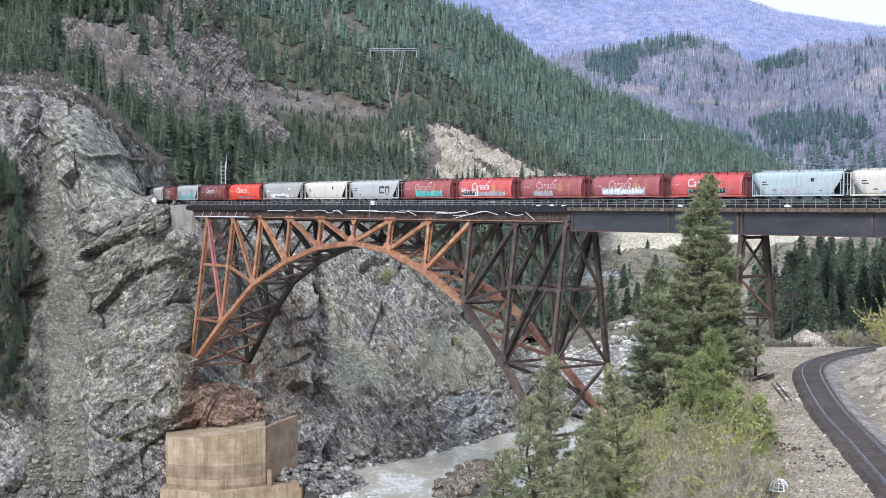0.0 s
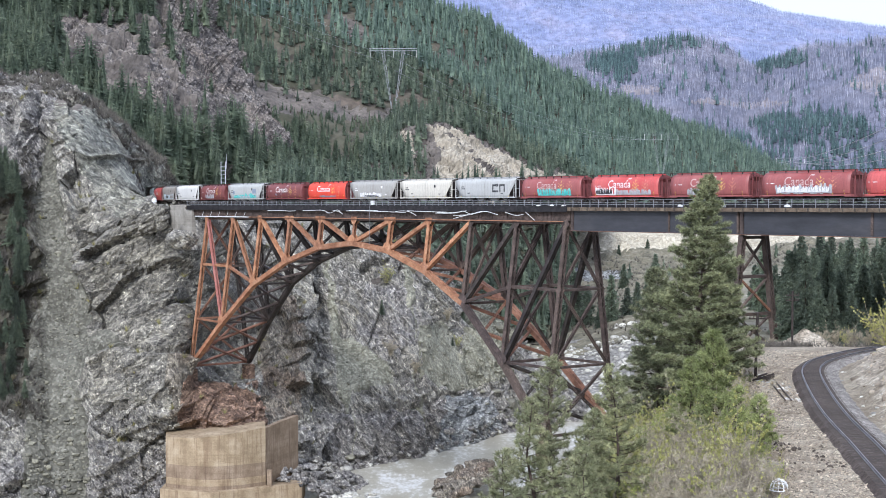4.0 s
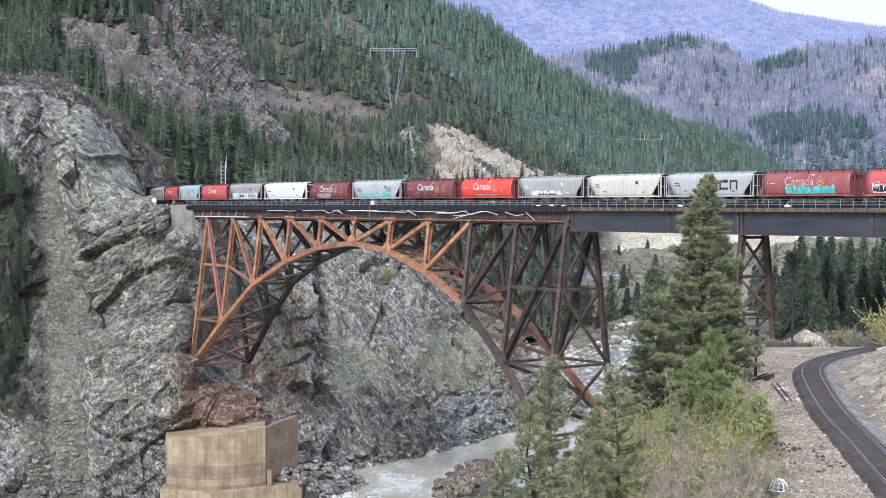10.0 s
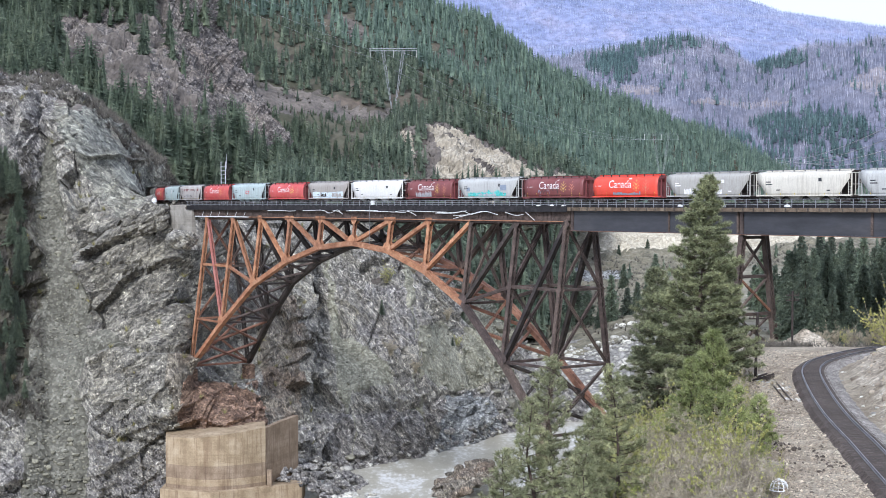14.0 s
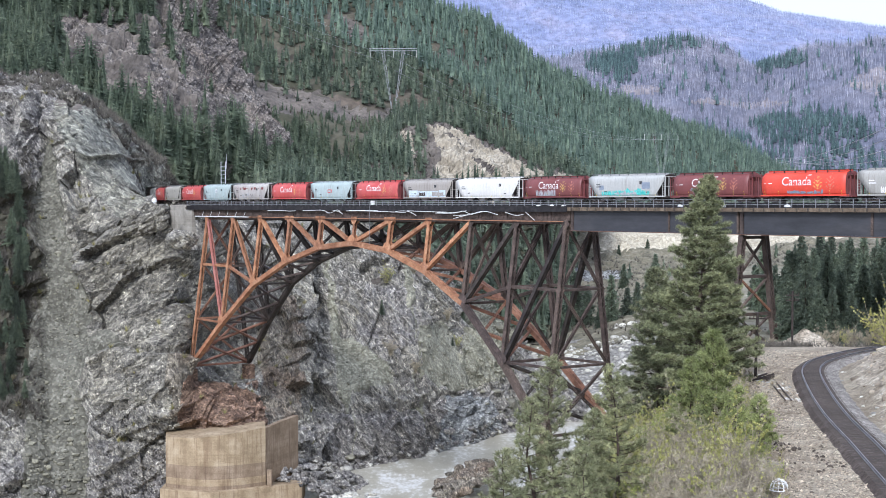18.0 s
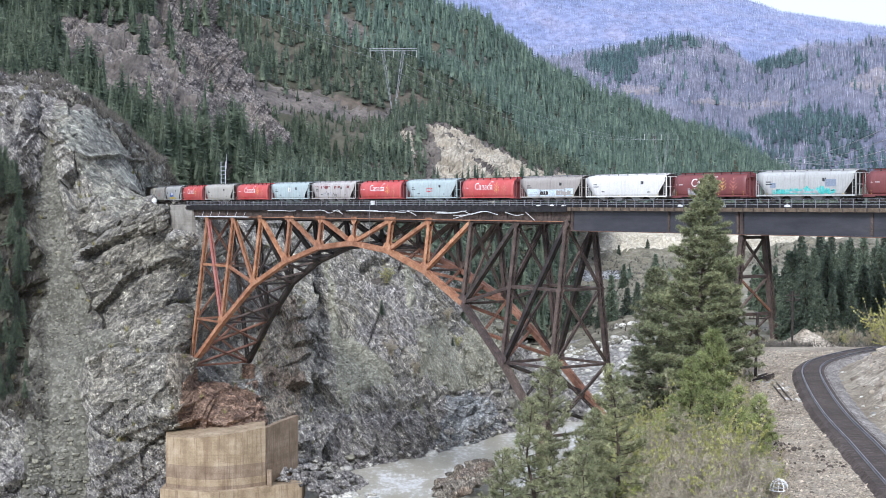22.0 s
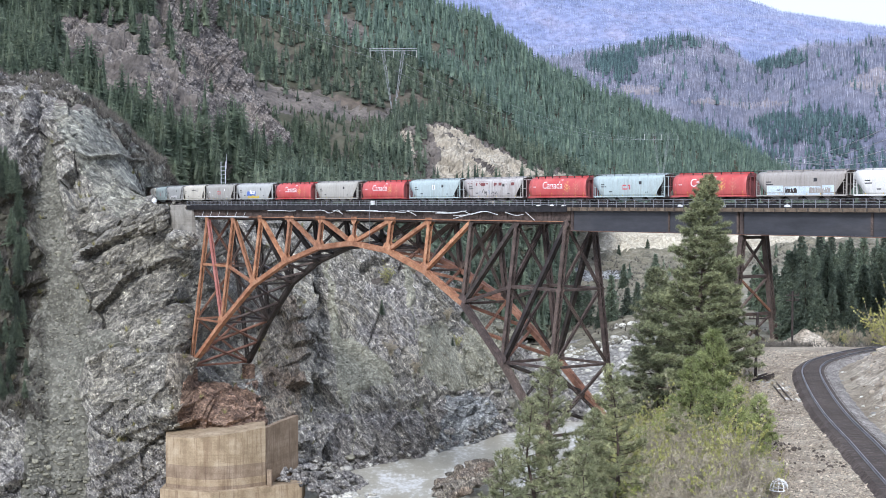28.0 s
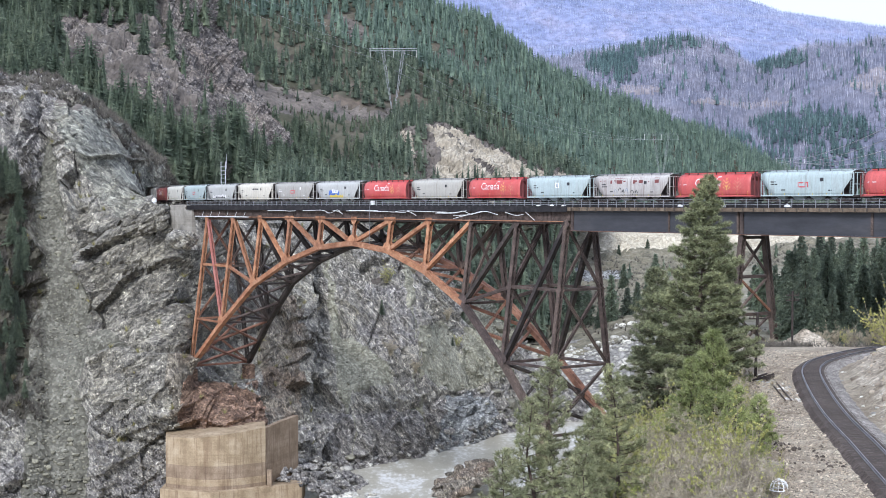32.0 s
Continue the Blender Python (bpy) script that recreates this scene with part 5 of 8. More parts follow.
# ---- the train of grain hoppers ----
def car_paint(name, base, dirt, amount=0.5, fade=None, rough=0.5):
    """Weathered enamel: faded patches, streaks that run down the sides, grime."""
    m, nt, bs = nodes_of(name)
    wide = noise_of(nt, 3.0, 4, 0.6)
    streak = noise_of(nt, 0.5, 5, 0.65, (1.6, 1, 0.12))
    fine = noise_of(nt, 0.15, 3, 0.6)
    col = mixed(nt, ramp(nt, wide, [(0.35, (0, 0, 0)), (0.7, (0.8, 0.8, 0.8))]), base, fade or tuple(min(1, c * 1.18 + 0.02) for c in base))
    s = ramp(nt, streak, [(0.48, (0, 0, 0)), (0.72, (amount, amount, amount))])
    col = mixed(nt, s, col, dirt)
    col = mixed(nt, 1.0, col, ramp(nt, fine, [(0.3, (0.88, 0.88, 0.88)), (0.7, (1.08, 1.08, 1.08))]), "MULTIPLY")
    nt.links.new(col, bs.inputs["Base Color"])
    bs.inputs["Roughness"].default_value = rough
    bumped(nt, bs, fine, 0.05, 0.01)
    return m


PAINTS = {
    "red": car_paint("bright_red_car_paint", (0.50, 0.065, 0.06), (0.27, 0.06, 0.055), 0.5, fade=(0.58, 0.15, 0.135)),
    "orange_red": car_paint("orange_red_car_paint", (0.66, 0.06, 0.03), (0.35, 0.04, 0.03), 0.3),
    "dull": car_paint("dull_red_car_paint", (0.29, 0.068, 0.062), (0.16, 0.05, 0.045), 0.5, fade=(0.37, 0.13, 0.12)),
    "maroon": car_paint("maroon_car_paint", (0.175, 0.042, 0.04), (0.10, 0.035, 0.03), 0.5, fade=(0.22, 0.075, 0.07)),
    "white": car_paint("white_car_paint", (0.58, 0.545, 0.46), (0.33, 0.29, 0.23), 0.65),
    "brightwhite": car_paint("clean_white_car_paint", (0.66, 0.645, 0.60), (0.42, 0.395, 0.35), 0.4),
    "cream": car_paint("cream_car_paint", (0.60, 0.58, 0.51), (0.33, 0.28, 0.22), 0.5),
    "silver": car_paint("pale_grey_car_paint", (0.425, 0.425, 0.40), (0.24, 0.22, 0.195), 0.65),
    "grey": car_paint("mid_grey_car_paint", (0.36, 0.345, 0.31), (0.19, 0.17, 0.145), 0.6),
    "tan": car_paint("grey_tan_car_paint", (0.40, 0.38, 0.33), (0.20, 0.17, 0.14), 0.6),
    "blue": car_paint("light_blue_car_paint", (0.39, 0.46, 0.45), (0.25, 0.235, 0.20), 0.6),
    "patchy": car_paint("peeling_white_over_maroon_paint", (0.50, 0.475, 0.44), (0.17, 0.115, 0.095), 0.8, fade=(0.36, 0.325, 0.30)),
    "browngrey": car_paint("brown_grey_car_paint", (0.33, 0.30, 0.265), (0.17, 0.14, 0.115), 0.6),
}
M_UNDER = surface("sooty_underframe", (0.03, 0.025, 0.022), (0.055, 0.045, 0.04), (0.09, 0.075, 0.065), 1.2, 0.15, bump=0.1, depth=0.01, rough=0.75)
M_GOLD = surface("faded_gold_emblem", (0.594, 0.351, 0.070), (0.708, 0.452, 0.112), (0.777, 0.539, 0.196), 1.0, 0.1, rough=0.5, bump=0)
M_GHOST = surface("worn_gold_emblem", (0.54, 0.18, 0.11), (0.58, 0.22, 0.14), (0.62, 0.28, 0.18), 1.0, 0.1, rough=0.5, bump=0)
M_LETTER = surface("white_lettering", (0.70, 0.68, 0.66), (0.78, 0.76, 0.74), (0.82, 0.81, 0.79), 1.0, 0.1, rough=0.5, bump=0)
M_LETTER_DIM = surface("worn_pale_lettering", (0.42, 0.27, 0.25), (0.55, 0.40, 0.37), (0.62, 0.50, 0.47), 0.6, 0.08, rough=0.6, bump=0)
M_BLACK = surface("black_marking", (0.02, 0.02, 0.022), (0.03, 0.03, 0.033), (0.045, 0.045, 0.048), 1.0, 0.1, rough=0.5, bump=0)
M_TEAL = surface("teal_spray_paint", (0.05, 0.42, 0.38), (0.10, 0.52, 0.47), (0.25, 0.60, 0.55), 0.7, 0.1, rough=0.5, bump=0)
M_SPRAYGREY = surface("silver_spray_paint", (0.30, 0.30, 0.31), (0.42, 0.42, 0.43), (0.55, 0.55, 0.56), 0.7, 0.1, rough=0.5, bump=0)
M_YELLOW = surface("yellow_reflective_strip", (0.60, 0.42, 0.03), (0.68, 0.50, 0.05), (0.72, 0.56, 0.10), 0.6, 0.1, rough=0.45, bump=0)
M_SPRAYBLUE = surface("blue_spray_paint", (0.03, 0.09, 0.42), (0.05, 0.14, 0.5), (0.10, 0.20, 0.55), 0.7, 0.1, rough=0.5, bump=0)
M_MARKRED = surface("red_marking", (0.48, 0.04, 0.05), (0.55, 0.06, 0.07), (0.58, 0.10, 0.10), 0.7, 0.1, rough=0.5, bump=0)
M_PANEL = surface("slate_blue_panel", (0.20, 0.24, 0.30), (0.24, 0.28, 0.34), (0.28, 0.32, 0.38), 0.7, 0.1, rough=0.5, bump=0)
M_SKYPATCH = surface("pale_blue_repaint_patch", (0.50, 0.58, 0.62), (0.58, 0.66, 0.70), (0.64, 0.72, 0.75), 0.9, 0.1, rough=0.5, bump=0)

BARREL = [(1.30, 1.12), (1.44, 1.5), (1.55, 2.1), (1.58, 2.7), (1.52, 3.3), (1.32, 3.85), (0.98, 4.2), (0.55, 4.4), (0.0, 4.47)]
WEDGE = [(1.46, 1.15), (1.53, 1.5), (1.56, 2.4), (1.56, 3.4), (1.52, 3.9), (1.36, 4.22), (0.95, 4.42), (0.5, 4.52), (0.0, 4.55)]


def side_y(profile, z):
    zs, ys = [p[1] for p in profile], [p[0] for p in profile]
    return float(np.interp(z, zs, ys))


def shell(bm, profile, x_of, n=14):
    """A hull along x: ends at x_of(z) for each height, sides by the profile."""
    ring = [(-y, z) for y, z in profile] + [(y, z) for y, z in profile[-2::-1]]
    grid = [[bm.verts.new((-x_of(z) + 2 * x_of(z) * i / n, y, z)) for y, z in ring] for i in range(n + 1)]
    for i in range(n):
        for k in range(len(ring) - 1):
            bm.faces.new((grid[i][k], grid[i + 1][k], grid[i + 1][k + 1], grid[i][k + 1]))
        bm.faces.new((grid[i][0], grid[i][-1], grid[i + 1][-1], grid[i + 1][0]))
    bm.faces.new(grid[0])
    bm.faces.new(grid[-1][::-1])


def on_side(profile, polys, lift=0.012):
    """Flat marks (polygons in x, z) laid on the camera-side wall of a car."""
    bm = bmesh.new()
    for poly in polys:
        zs = [z for _, z in poly]
        vs = [bm.verts.new((x, -side_y(profile, z) - lift, z)) for x, z in poly]
        try:
            bm.faces.new(vs)
        except ValueError:
            pass
    bmesh.ops.remove_doubles(bm, verts=bm.verts, dist=0.002)
    return bm


def rect(x0, z0, x1, z1, lean=0.0):
    n = max(1, int((z1 - z0) / 0.35))
    out = []
    for i in range(n):
        a, b = z0 + (z1 - z0) * i / n, z0 + (z1 - z0) * (i + 1) / n
        out.append([(x0 + lean * (a - z0), a), (x1 + lean * (a - z0), a), (x1 + lean * (b - z0), b), (x0 + lean * (b - z0), b)])
    return out


def lettering(profile, text, x, z, size, m, car):
    cu = bpy.data.curves.new("lettering", "FONT")
    cu.body, cu.size = text, size
    cu.resolution_u = 3
    tmp = bpy.data.objects.new("lettering", cu)
    scene.collection.objects.link(tmp)
    me = bpy.data.meshes.new_from_object(tmp.evaluated_get(bpy.context.evaluated_depsgraph_get()))
    bpy.data.objects.remove(tmp)
    bm = bmesh.new()
    bm.from_mesh(me)
    bpy.data.meshes.remove(me)
    bmesh.ops.triangulate(bm, faces=bm.faces)
    for v in bm.verts:
        zz = z + v.co.y
        v.co = Vector((x + v.co.x, -side_y(profile, zz) - 0.014, zz))
    return part("lettering", bm, m, car)


def blocks_of(xs, zs, filled):
    """A mark made of touching blocks on a lattice: column and row of each filled block."""
    return [[(xs[i], zs[k]), (xs[i + 1], zs[k]), (xs[i + 1], zs[k + 1]), (xs[i], zs[k + 1])] for i, k in filled]


def wheat(x, z, h):
    """An ear of wheat: pointed grains in pairs that touch along a stem."""
    out = []
    for k in range(3):
        zb, zt = z + h * 0.25 * k, z + h * 0.25 * (k + 1)
        out.append([(x - 0.04, zb), (x + 0.04, zb), (x + 0.04, zt), (x - 0.04, zt)])
        w, t = h * (0.34 - 0.03 * k), h * 0.42
        for s in (-1, 1):
            out.append([(x + s * 0.04, zb), (x + s * w * 0.95, zb + t * 0.42), (x + s * w * 1.1, zb + t * 1.15), (x + s * w * 0.2, zb + t * 0.8)])
    out.append([(x - 0.04, z + h * 0.76), (x + 0.04, z + h * 0.76), (x + 0.12, z + h * 0.92), (x, z + h * 1.1), (x - 0.12, z + h * 0.92)])
    return out


def tags(rng, x0, x1, z0, z1, ragged=0.18):
    """Sprayed lettering that cannot be read: swollen blocks of its size, joined low down."""
    out, x, last = [], x0, None
    while x < x1:
        w = rng.uniform(0.34, 0.62)
        lo, hi = z0 + rng.uniform(0, ragged * 0.5), z1 - rng.uniform(0, ragged * 1.4)
        lean = rng.uniform(-0.12, 0.2)
        cut = rng.choice((0.0, 0.0, 0.35, 0.5))
        cols = []
        for q, drop in ((0.0, 0.16), (0.25, 0.0), (0.5, cut), (0.75, 0.0), (1.0, 0.2)):
            top = hi - drop * (hi - lo)
            cols.append([(round(x + w * q + lean * f, 3), round(lo + (top - lo) * f, 3)) for f in (0.0, 0.22, 0.6, 1.0)])
        if last:
            out.append([last[0], cols[0][0], cols[0][1], last[1]])
        for a, b in zip(cols[:-1], cols[1:]):
            for k in range(3):
                out.append([a[k], b[k], b[k + 1], a[k + 1]])
        last = cols[-1]
        x += w + 0.08
    return out


def wheel_mesh():
    bm = bmesh.new()
    bmesh.ops.create_cone(bm, cap_ends=True, segments=18, radius1=0.46, radius2=0.46, depth=0.13, matrix=pose(0, 0, 0, 90))
    bmesh.ops.create_cone(bm, cap_ends=True, segments=14, radius1=0.12, radius2=0.12, depth=0.3, matrix=pose(0, 0, 0, 90))
    me = bpy.data.meshes.new("wheel")
    bm.to_mesh(me)
    bm.free()
    me.materials.append(M_UNDER)
    return me


WHEEL = wheel_mesh()


def truck(car, x):
    bm = bmesh.new()
    for s in (-1, 1):
        y = s * 1.02
        bar(bm, (x - 1.25, y, 0.52), (x - 0.5, y, 0.9), 0.16, 0.16)
        bar(bm, (x + 1.25, y, 0.52), (x + 0.5, y, 0.9), 0.16, 0.16)
        bar(bm, (x - 0.5, y, 0.9), (x + 0.5, y, 0.9), 0.18, 0.18)
        bar(bm, (x - 1.1, y, 0.42), (x - 0.35, y, 0.3), 0.14, 0.14)
        bar(bm, (x + 1.1, y, 0.42), (x + 0.35, y, 0.3), 0.14, 0.14)
        bar(bm, (x - 0.4, y, 0.3), (x + 0.4, y, 0.3), 0.16, 0.14)
        for dx in (-0.22, 0, 0.22):
            bar(bm, (x + dx, y, 0.36), (x + dx, y, 0.82), 0.13, 0.13, (1, 0, 0))
        for dx in (-1.15, 1.15):
            box(bm, (x + dx - 0.17, y - 0.13, 0.32), (x + dx + 0.17, y + 0.13, 0.66))
    bar(bm, (x, -1.0, 0.62), (x, 1.0, 0.62), 0.42, 0.3)
    t = part("truck", bm, M_UNDER, car)
    for dx in (-0.9, 0.9):
        for y in (-0.78, 0.78):
            w = new("wheel", WHEEL)
            w.parent = t
            w.location = (x + dx, y, 0.46)
    return t


def hopper(kind, colour, half, label, marks):
    """A covered hopper car; its origin is on the rail head, +x ahead."""
    car = tagged(new("hopper_car"), label, "rail car", "cars of the grain train")
    paint_, profile = PAINTS[colour], BARREL if kind == "barrel" else WEDGE
    rng = random.Random(int(half * 1000) + len(label) * 7 + len(colour))
    bm = bmesh.new()
    if kind == "barrel":
        shell(bm, profile, lambda z: half - 0.95 + 0.12 * math.sin((z - 1.1) / 3.4 * math.pi))
    else:
        shell(bm, profile, lambda z: half - 0.3 if z > 3.3 else half - 0.3 - (3.3 - z) * 0.95 if z > 1.6 else half - 1.915)
    body = part("body", bm, paint_, car)
    for p in body.data.polygons:
        p.use_smooth = len(p.vertices) == 4
        p.material_index = 0 if p.use_smooth else 1
    # Wedge-car end faces: shade of the recess and grime are both in the colour.
    body.data.materials.append(PAINTS["maroon"] if kind == "barrel" else M_UNDER)
    if kind != "barrel":
        for i in range(13 if kind == "ribbed" else 5):
            n = 13 if kind == "ribbed" else 5
            x = -(half - 1.7) + 2 * (half - 1.7) * i / (n - 1)
            w = 0.07 if kind == "ribbed" else 0.025
            bm = bmesh.new()
            for k in range(len(profile) - 3):
                (ya, za), (yb, zb) = profile[k], profile[k + 1]
                bar(bm, (x, -ya, za), (x, -yb, zb), w, 0.1 if kind == "ribbed" else 0.03, (1, 0, 0))
            part("side_rib", bm, paint_, body)
    # sills along the sides
    for s in (-1, 1):
        bm = bmesh.new()
        y = s * (profile[0][0] + 0.02)
        box(bm, (-half + 0.3, y - 0.06, 1.0), (half - 0.3, y + 0.06, 1.2))
        part("side_sill", bm, paint_ if kind != "barrel" else paint_, car)
    # roof: hatch trough, running boards on stands
    bm = bmesh.new()
    box(bm, (-half + 1.1, -0.36, profile[-1][1] - 0.08), (half - 1.1, 0.36, profile[-1][1] + 0.1))
    hatch = part("hatch_cover", bm, paint_, car)
    for i in range(6):
        x = -half + 1.6 + i * (2 * half - 3.2) / 5
        bm = bmesh.new()
        box(bm, (x - 0.03, -0.42, profile[-1][1] + 0.02), (x + 0.03, 0.42, profile[-1][1] + 0.115))
        part("hatch_clamp", bm, paint_, hatch)
    for s in (-1, 1):
        bm = bmesh.new()
        z = profile[-1][1] + 0.12
        box(bm, (-half + 0.2, s * 0.85 - 0.17, z), (half - 0.2, s * 0.85 + 0.17, z + 0.05))
        for i in range(9):
            x = -half + 0.6 + i * (2 * half - 1.2) / 8
            box(bm, (x - 0.015, s * 0.85 - 0.1, side_y([(zz, yy) for yy, zz in profile[::-1]], 0.85) - 0.05), (x + 0.015, s * 0.85 + 0.1, z))
        part("running_board", bm, M_RAILING if kind != "barrel" else M_UNDER, car)
    bm = bmesh.new()
    box(bm, (-half + 0.1, -0.4, 0.5), (half - 0.1, 0.4, 1.05))
    part("centre_sill", bm, M_UNDER, car)
    # chutes below
    for i in range(4):
        x = -half + 3.2 + i * (2 * half - 6.4) / 3
        bm = bmesh.new()
        lo = [bm.verts.new((x + a * 0.55, b * 0.7, 0.42)) for a, b in ((-1, -1), (1, -1), (1, 1), (-1, 1))]
        hi = [bm.verts.new((x + a * 1.35, b * 1.28, 1.18)) for a, b in ((-1, -1), (1, -1), (1, 1), (-1, 1))]
        bm.faces.new(lo[::-1])
        bm.faces.new(hi)
        for k in range(4):
            bm.faces.new((lo[k], lo[(k + 1) % 4], hi[(k + 1) % 4], hi[k]))
        part("hopper_chute", bm, paint_ if kind != "barrel" else M_UNDER, car)
    # ends: platform, posts, slope plate, ladder, coupler
    for s in (-1, 1):
        bm = bmesh.new()
        box(bm, (min(s * half, s * (half - 2.0)), -1.3, 0.86), (max(s * half, s * (half - 2.0)), 1.3, 1.1))
        part("end_platform", bm, M_UNDER if kind != "barrel" else PAINTS["maroon"], car)
        bm = bmesh.new()
        top = 4.2 if kind == "barrel" else 4.3
        for y in (-1.38, -0.6, 0.6, 1.38):
            bar(bm, (s * (half - 0.12), y, 1.05), (s * (half - 0.12), y, top - (0.5 if abs(y) > 1 and kind == "barrel" else 0.1)), 0.1, 0.1, (1, 0, 0))
        bar(bm, (s * (half - 0.12), -1.4, 2.6), (s * (half - 0.12), 1.4, 2.6), 0.1, 0.1)
        bar(bm, (s * (half - 0.12), -1.1, top - 0.15), (s * (half - 0.12), 1.1, top - 0.15), 0.1, 0.1)
        part("end_frame", bm, PAINTS["maroon"] if kind == "barrel" else paint_, car)
        bm = bmesh.new()
        bar(bm, (s * (half - 0.5), 0, 3.9), (s * (half - 2.4), 0, 1.3), 2.5, 0.06, (0, 0, 1))
        part("slope_sheet", bm, PAINTS["maroon"] if kind == "barrel" else M_UNDER, car)
        bm = bmesh.new()
        for dx in (0.0, 0.42):
            bar(bm, (s * (half - 0.2 - dx), -1.5, 0.95), (s * (half - 0.2 - dx), -1.42, 4.25), 0.05, 0.05, (1, 0, 0))
        for k in range(9):
            z = 1.15 + k * 0.36
            bar(bm, (s * (half - 0.2), -1.49, z), (s * (half - 0.62), -1.49, z), 0.035, 0.035)
        part("ladder", bm, paint_ if kind != "barrel" else PAINTS["maroon"], car)
        bm = bmesh.new()
        box(bm, (min(s * (half - 0.2), s * (half + 0.45)), -0.13, 0.72), (max(s * (half - 0.2), s * (half + 0.45)), 0.13, 0.98))
        part("coupler", bm, M_UNDER, car)
        truck(car, s * (half - 2.0))
    # markings on the side that faces the valley
    if kind == "barrel":
        lettering(profile, "Canada", -3.7, 2.5, 1.75, M_LETTER_DIM if "worn" in marks else M_LETTER, car)
        part("flag_emblem", on_side(profile, rect(0.75, 3.8, 1.4, 3.98)), M_LETTER, car)
        part("wheat_emblem", on_side(profile, wheat(2.6, 1.95, 2.0)), M_GOLD, car)
        part("wheat_emblem", on_side(profile, wheat(4.7, 1.95, 2.0)), M_GHOST, car)
        part("number_bar", on_side(profile, rect(-6.8, 2.76, -6.6, 2.86)), M_LETTER, car)
        part("number_bar", on_side(profile, rect(-6.1, 2.76, -5.4, 2.86)), M_LETTER, car)
        for x in (-6.9, -4.4, -1.5, 1.6, 4.5, 6.5):
            part("reflector", on_side(profile, rect(x, 1.25, x + 0.12, 1.75)), M_YELLOW, car)
    else:
        dark = M_BLACK if colour != "grey" else M_LETTER
        for a in (-half + 2.0, 2.95, -half + 2.9, 3.1), (-half + 2.0, 2.6, -half + 3.2, 2.75):
            part("number_bar", on_side(profile, rect(*a)), dark, car)
        for a in (-half + 3.9, 1.8, -half + 4.6, 1.95), (half - 4.2, 1.7, half - 3.6, 1.85), (half - 5.6, 3.0, half - 5.0, 3.5):
            part("data_panel", on_side(profile, rect(*a)), dark, car)
        for x in np.linspace(-half + 2.0, half - 2.1, 6):
            part("reflector", on_side(profile, rect(x, 1.2, x + 0.1, 1.4)), M_YELLOW, car)
    for what in marks:
        if what == "teal":
            part("graffiti", on_side(profile, rect(-3.6, 1.3, 4.0, 2.1), 0.010), M_TEAL, car, "teal sprayed band")
            part("graffiti", on_side(profile, tags(rng, -3.4, 3.8, 1.5, 2.35), 0.016), M_BLACK, car)
        elif what == "tealbig":
            part("graffiti", on_side(profile, tags(rng, -5.5, 5.2, 1.25, 2.45, 0.4), 0.012), M_TEAL, car, "large teal sprayed lettering")
            part("graffiti", on_side(profile, tags(rng, -4.6, 4.6, 1.25, 2.15, 0.3), 0.014), M_TEAL, car)
            part("graffiti", on_side(profile, tags(rng, -2.5, 2.2, 1.35, 1.95), 0.018), M_SPRAYGREY, car)
            part("panel", on_side(profile, rect(3.7, 2.3, 5.5, 3.3)), M_PANEL, car)
            part("panel", on_side(profile, rect(-6.0, 2.2, -5.0, 2.9)), M_PANEL, car)
        elif what == "tealtag":
            part("graffiti", on_side(profile, tags(rng, -3.4, 4.6, 1.3, 2.6), 0.014), M_TEAL, car)
        elif what == "silver":
            part("graffiti", on_side(profile, tags(rng, -5.2, 4.2, 1.25, 2.85, 0.45), 0.012), M_SPRAYGREY, car, "silver block lettering in spray paint")
            part("graffiti", on_side(profile, tags(rng, -5.0, 4.0, 1.5, 2.5), 0.018), M_LETTER, car)
        elif what == "silversmall":
            part("graffiti", on_side(profile, tags(rng, -4.4, 0.5, 1.25, 2.4), 0.012), M_SPRAYGREY, car)
        elif what == "blackwhite":
            part("graffiti", on_side(profile, tags(rng, -6.6, -2.2, 1.3, 2.7), 0.012), M_LETTER, car)
            part("graffiti", on_side(profile, tags(rng, -6.5, -3.2, 1.5, 2.4), 0.018), M_BLACK, car)
            part("graffiti", on_side(profile, tags(rng, -2.0, 5.6, 1.3, 2.35), 0.012), M_SPRAYGREY, car)
        elif what == "dark":
            part("graffiti", on_side(profile, tags(rng, -2.8, 3.4, 1.3, 1.9), 0.012), M_PANEL, car)
        elif what == "pale":
            part("graffiti", on_side(profile, tags(rng, -4.6, 2.8, 1.3, 2.3), 0.012), M_LETTER, car)
            part("graffiti", on_side(profile, tags(rng, -3.0, 2.0, 1.35, 1.8), 0.018), M_BLACK, car)
        elif what == "ring":
            x = -3.9
            for k in range(6):
                w, z1, t, d = rng.uniform(0.5, 0.85), rng.uniform(2.1, 2.6), rng.uniform(0.1, 0.2), rng.uniform(-0.12, 0.2)
                arch = [[(x, 1.28), (x + t, 1.28), (x + t + d, z1 - 0.3), (x + d, z1 - 0.3)],
                        [(x + d, z1 - 0.3), (x + t + d, z1 - 0.34), (x + w * 0.5 + d, z1 - 0.12), (x + w * 0.5 + d, z1)],
                        [(x + w * 0.5 + d, z1), (x + w * 0.5 + d, z1 - 0.12), (x + w - t + d, z1 - 0.4), (x + w + d, z1 - 0.36)],
                        [(x + w - t, 1.4), (x + w, 1.34), (x + w + d, z1 - 0.36), (x + w - t + d, z1 - 0.4)]]
                part("graffiti", on_side(profile, arch), M_BLACK if k % 3 else M_PANEL, car)
                x += w + rng.uniform(0.12, 0.4)
        elif what == "blueyellow":
            part("graffiti", on_side(profile, tags(rng, -3.2, 0.4, 1.7, 2.9), 0.012), M_SPRAYBLUE, car)
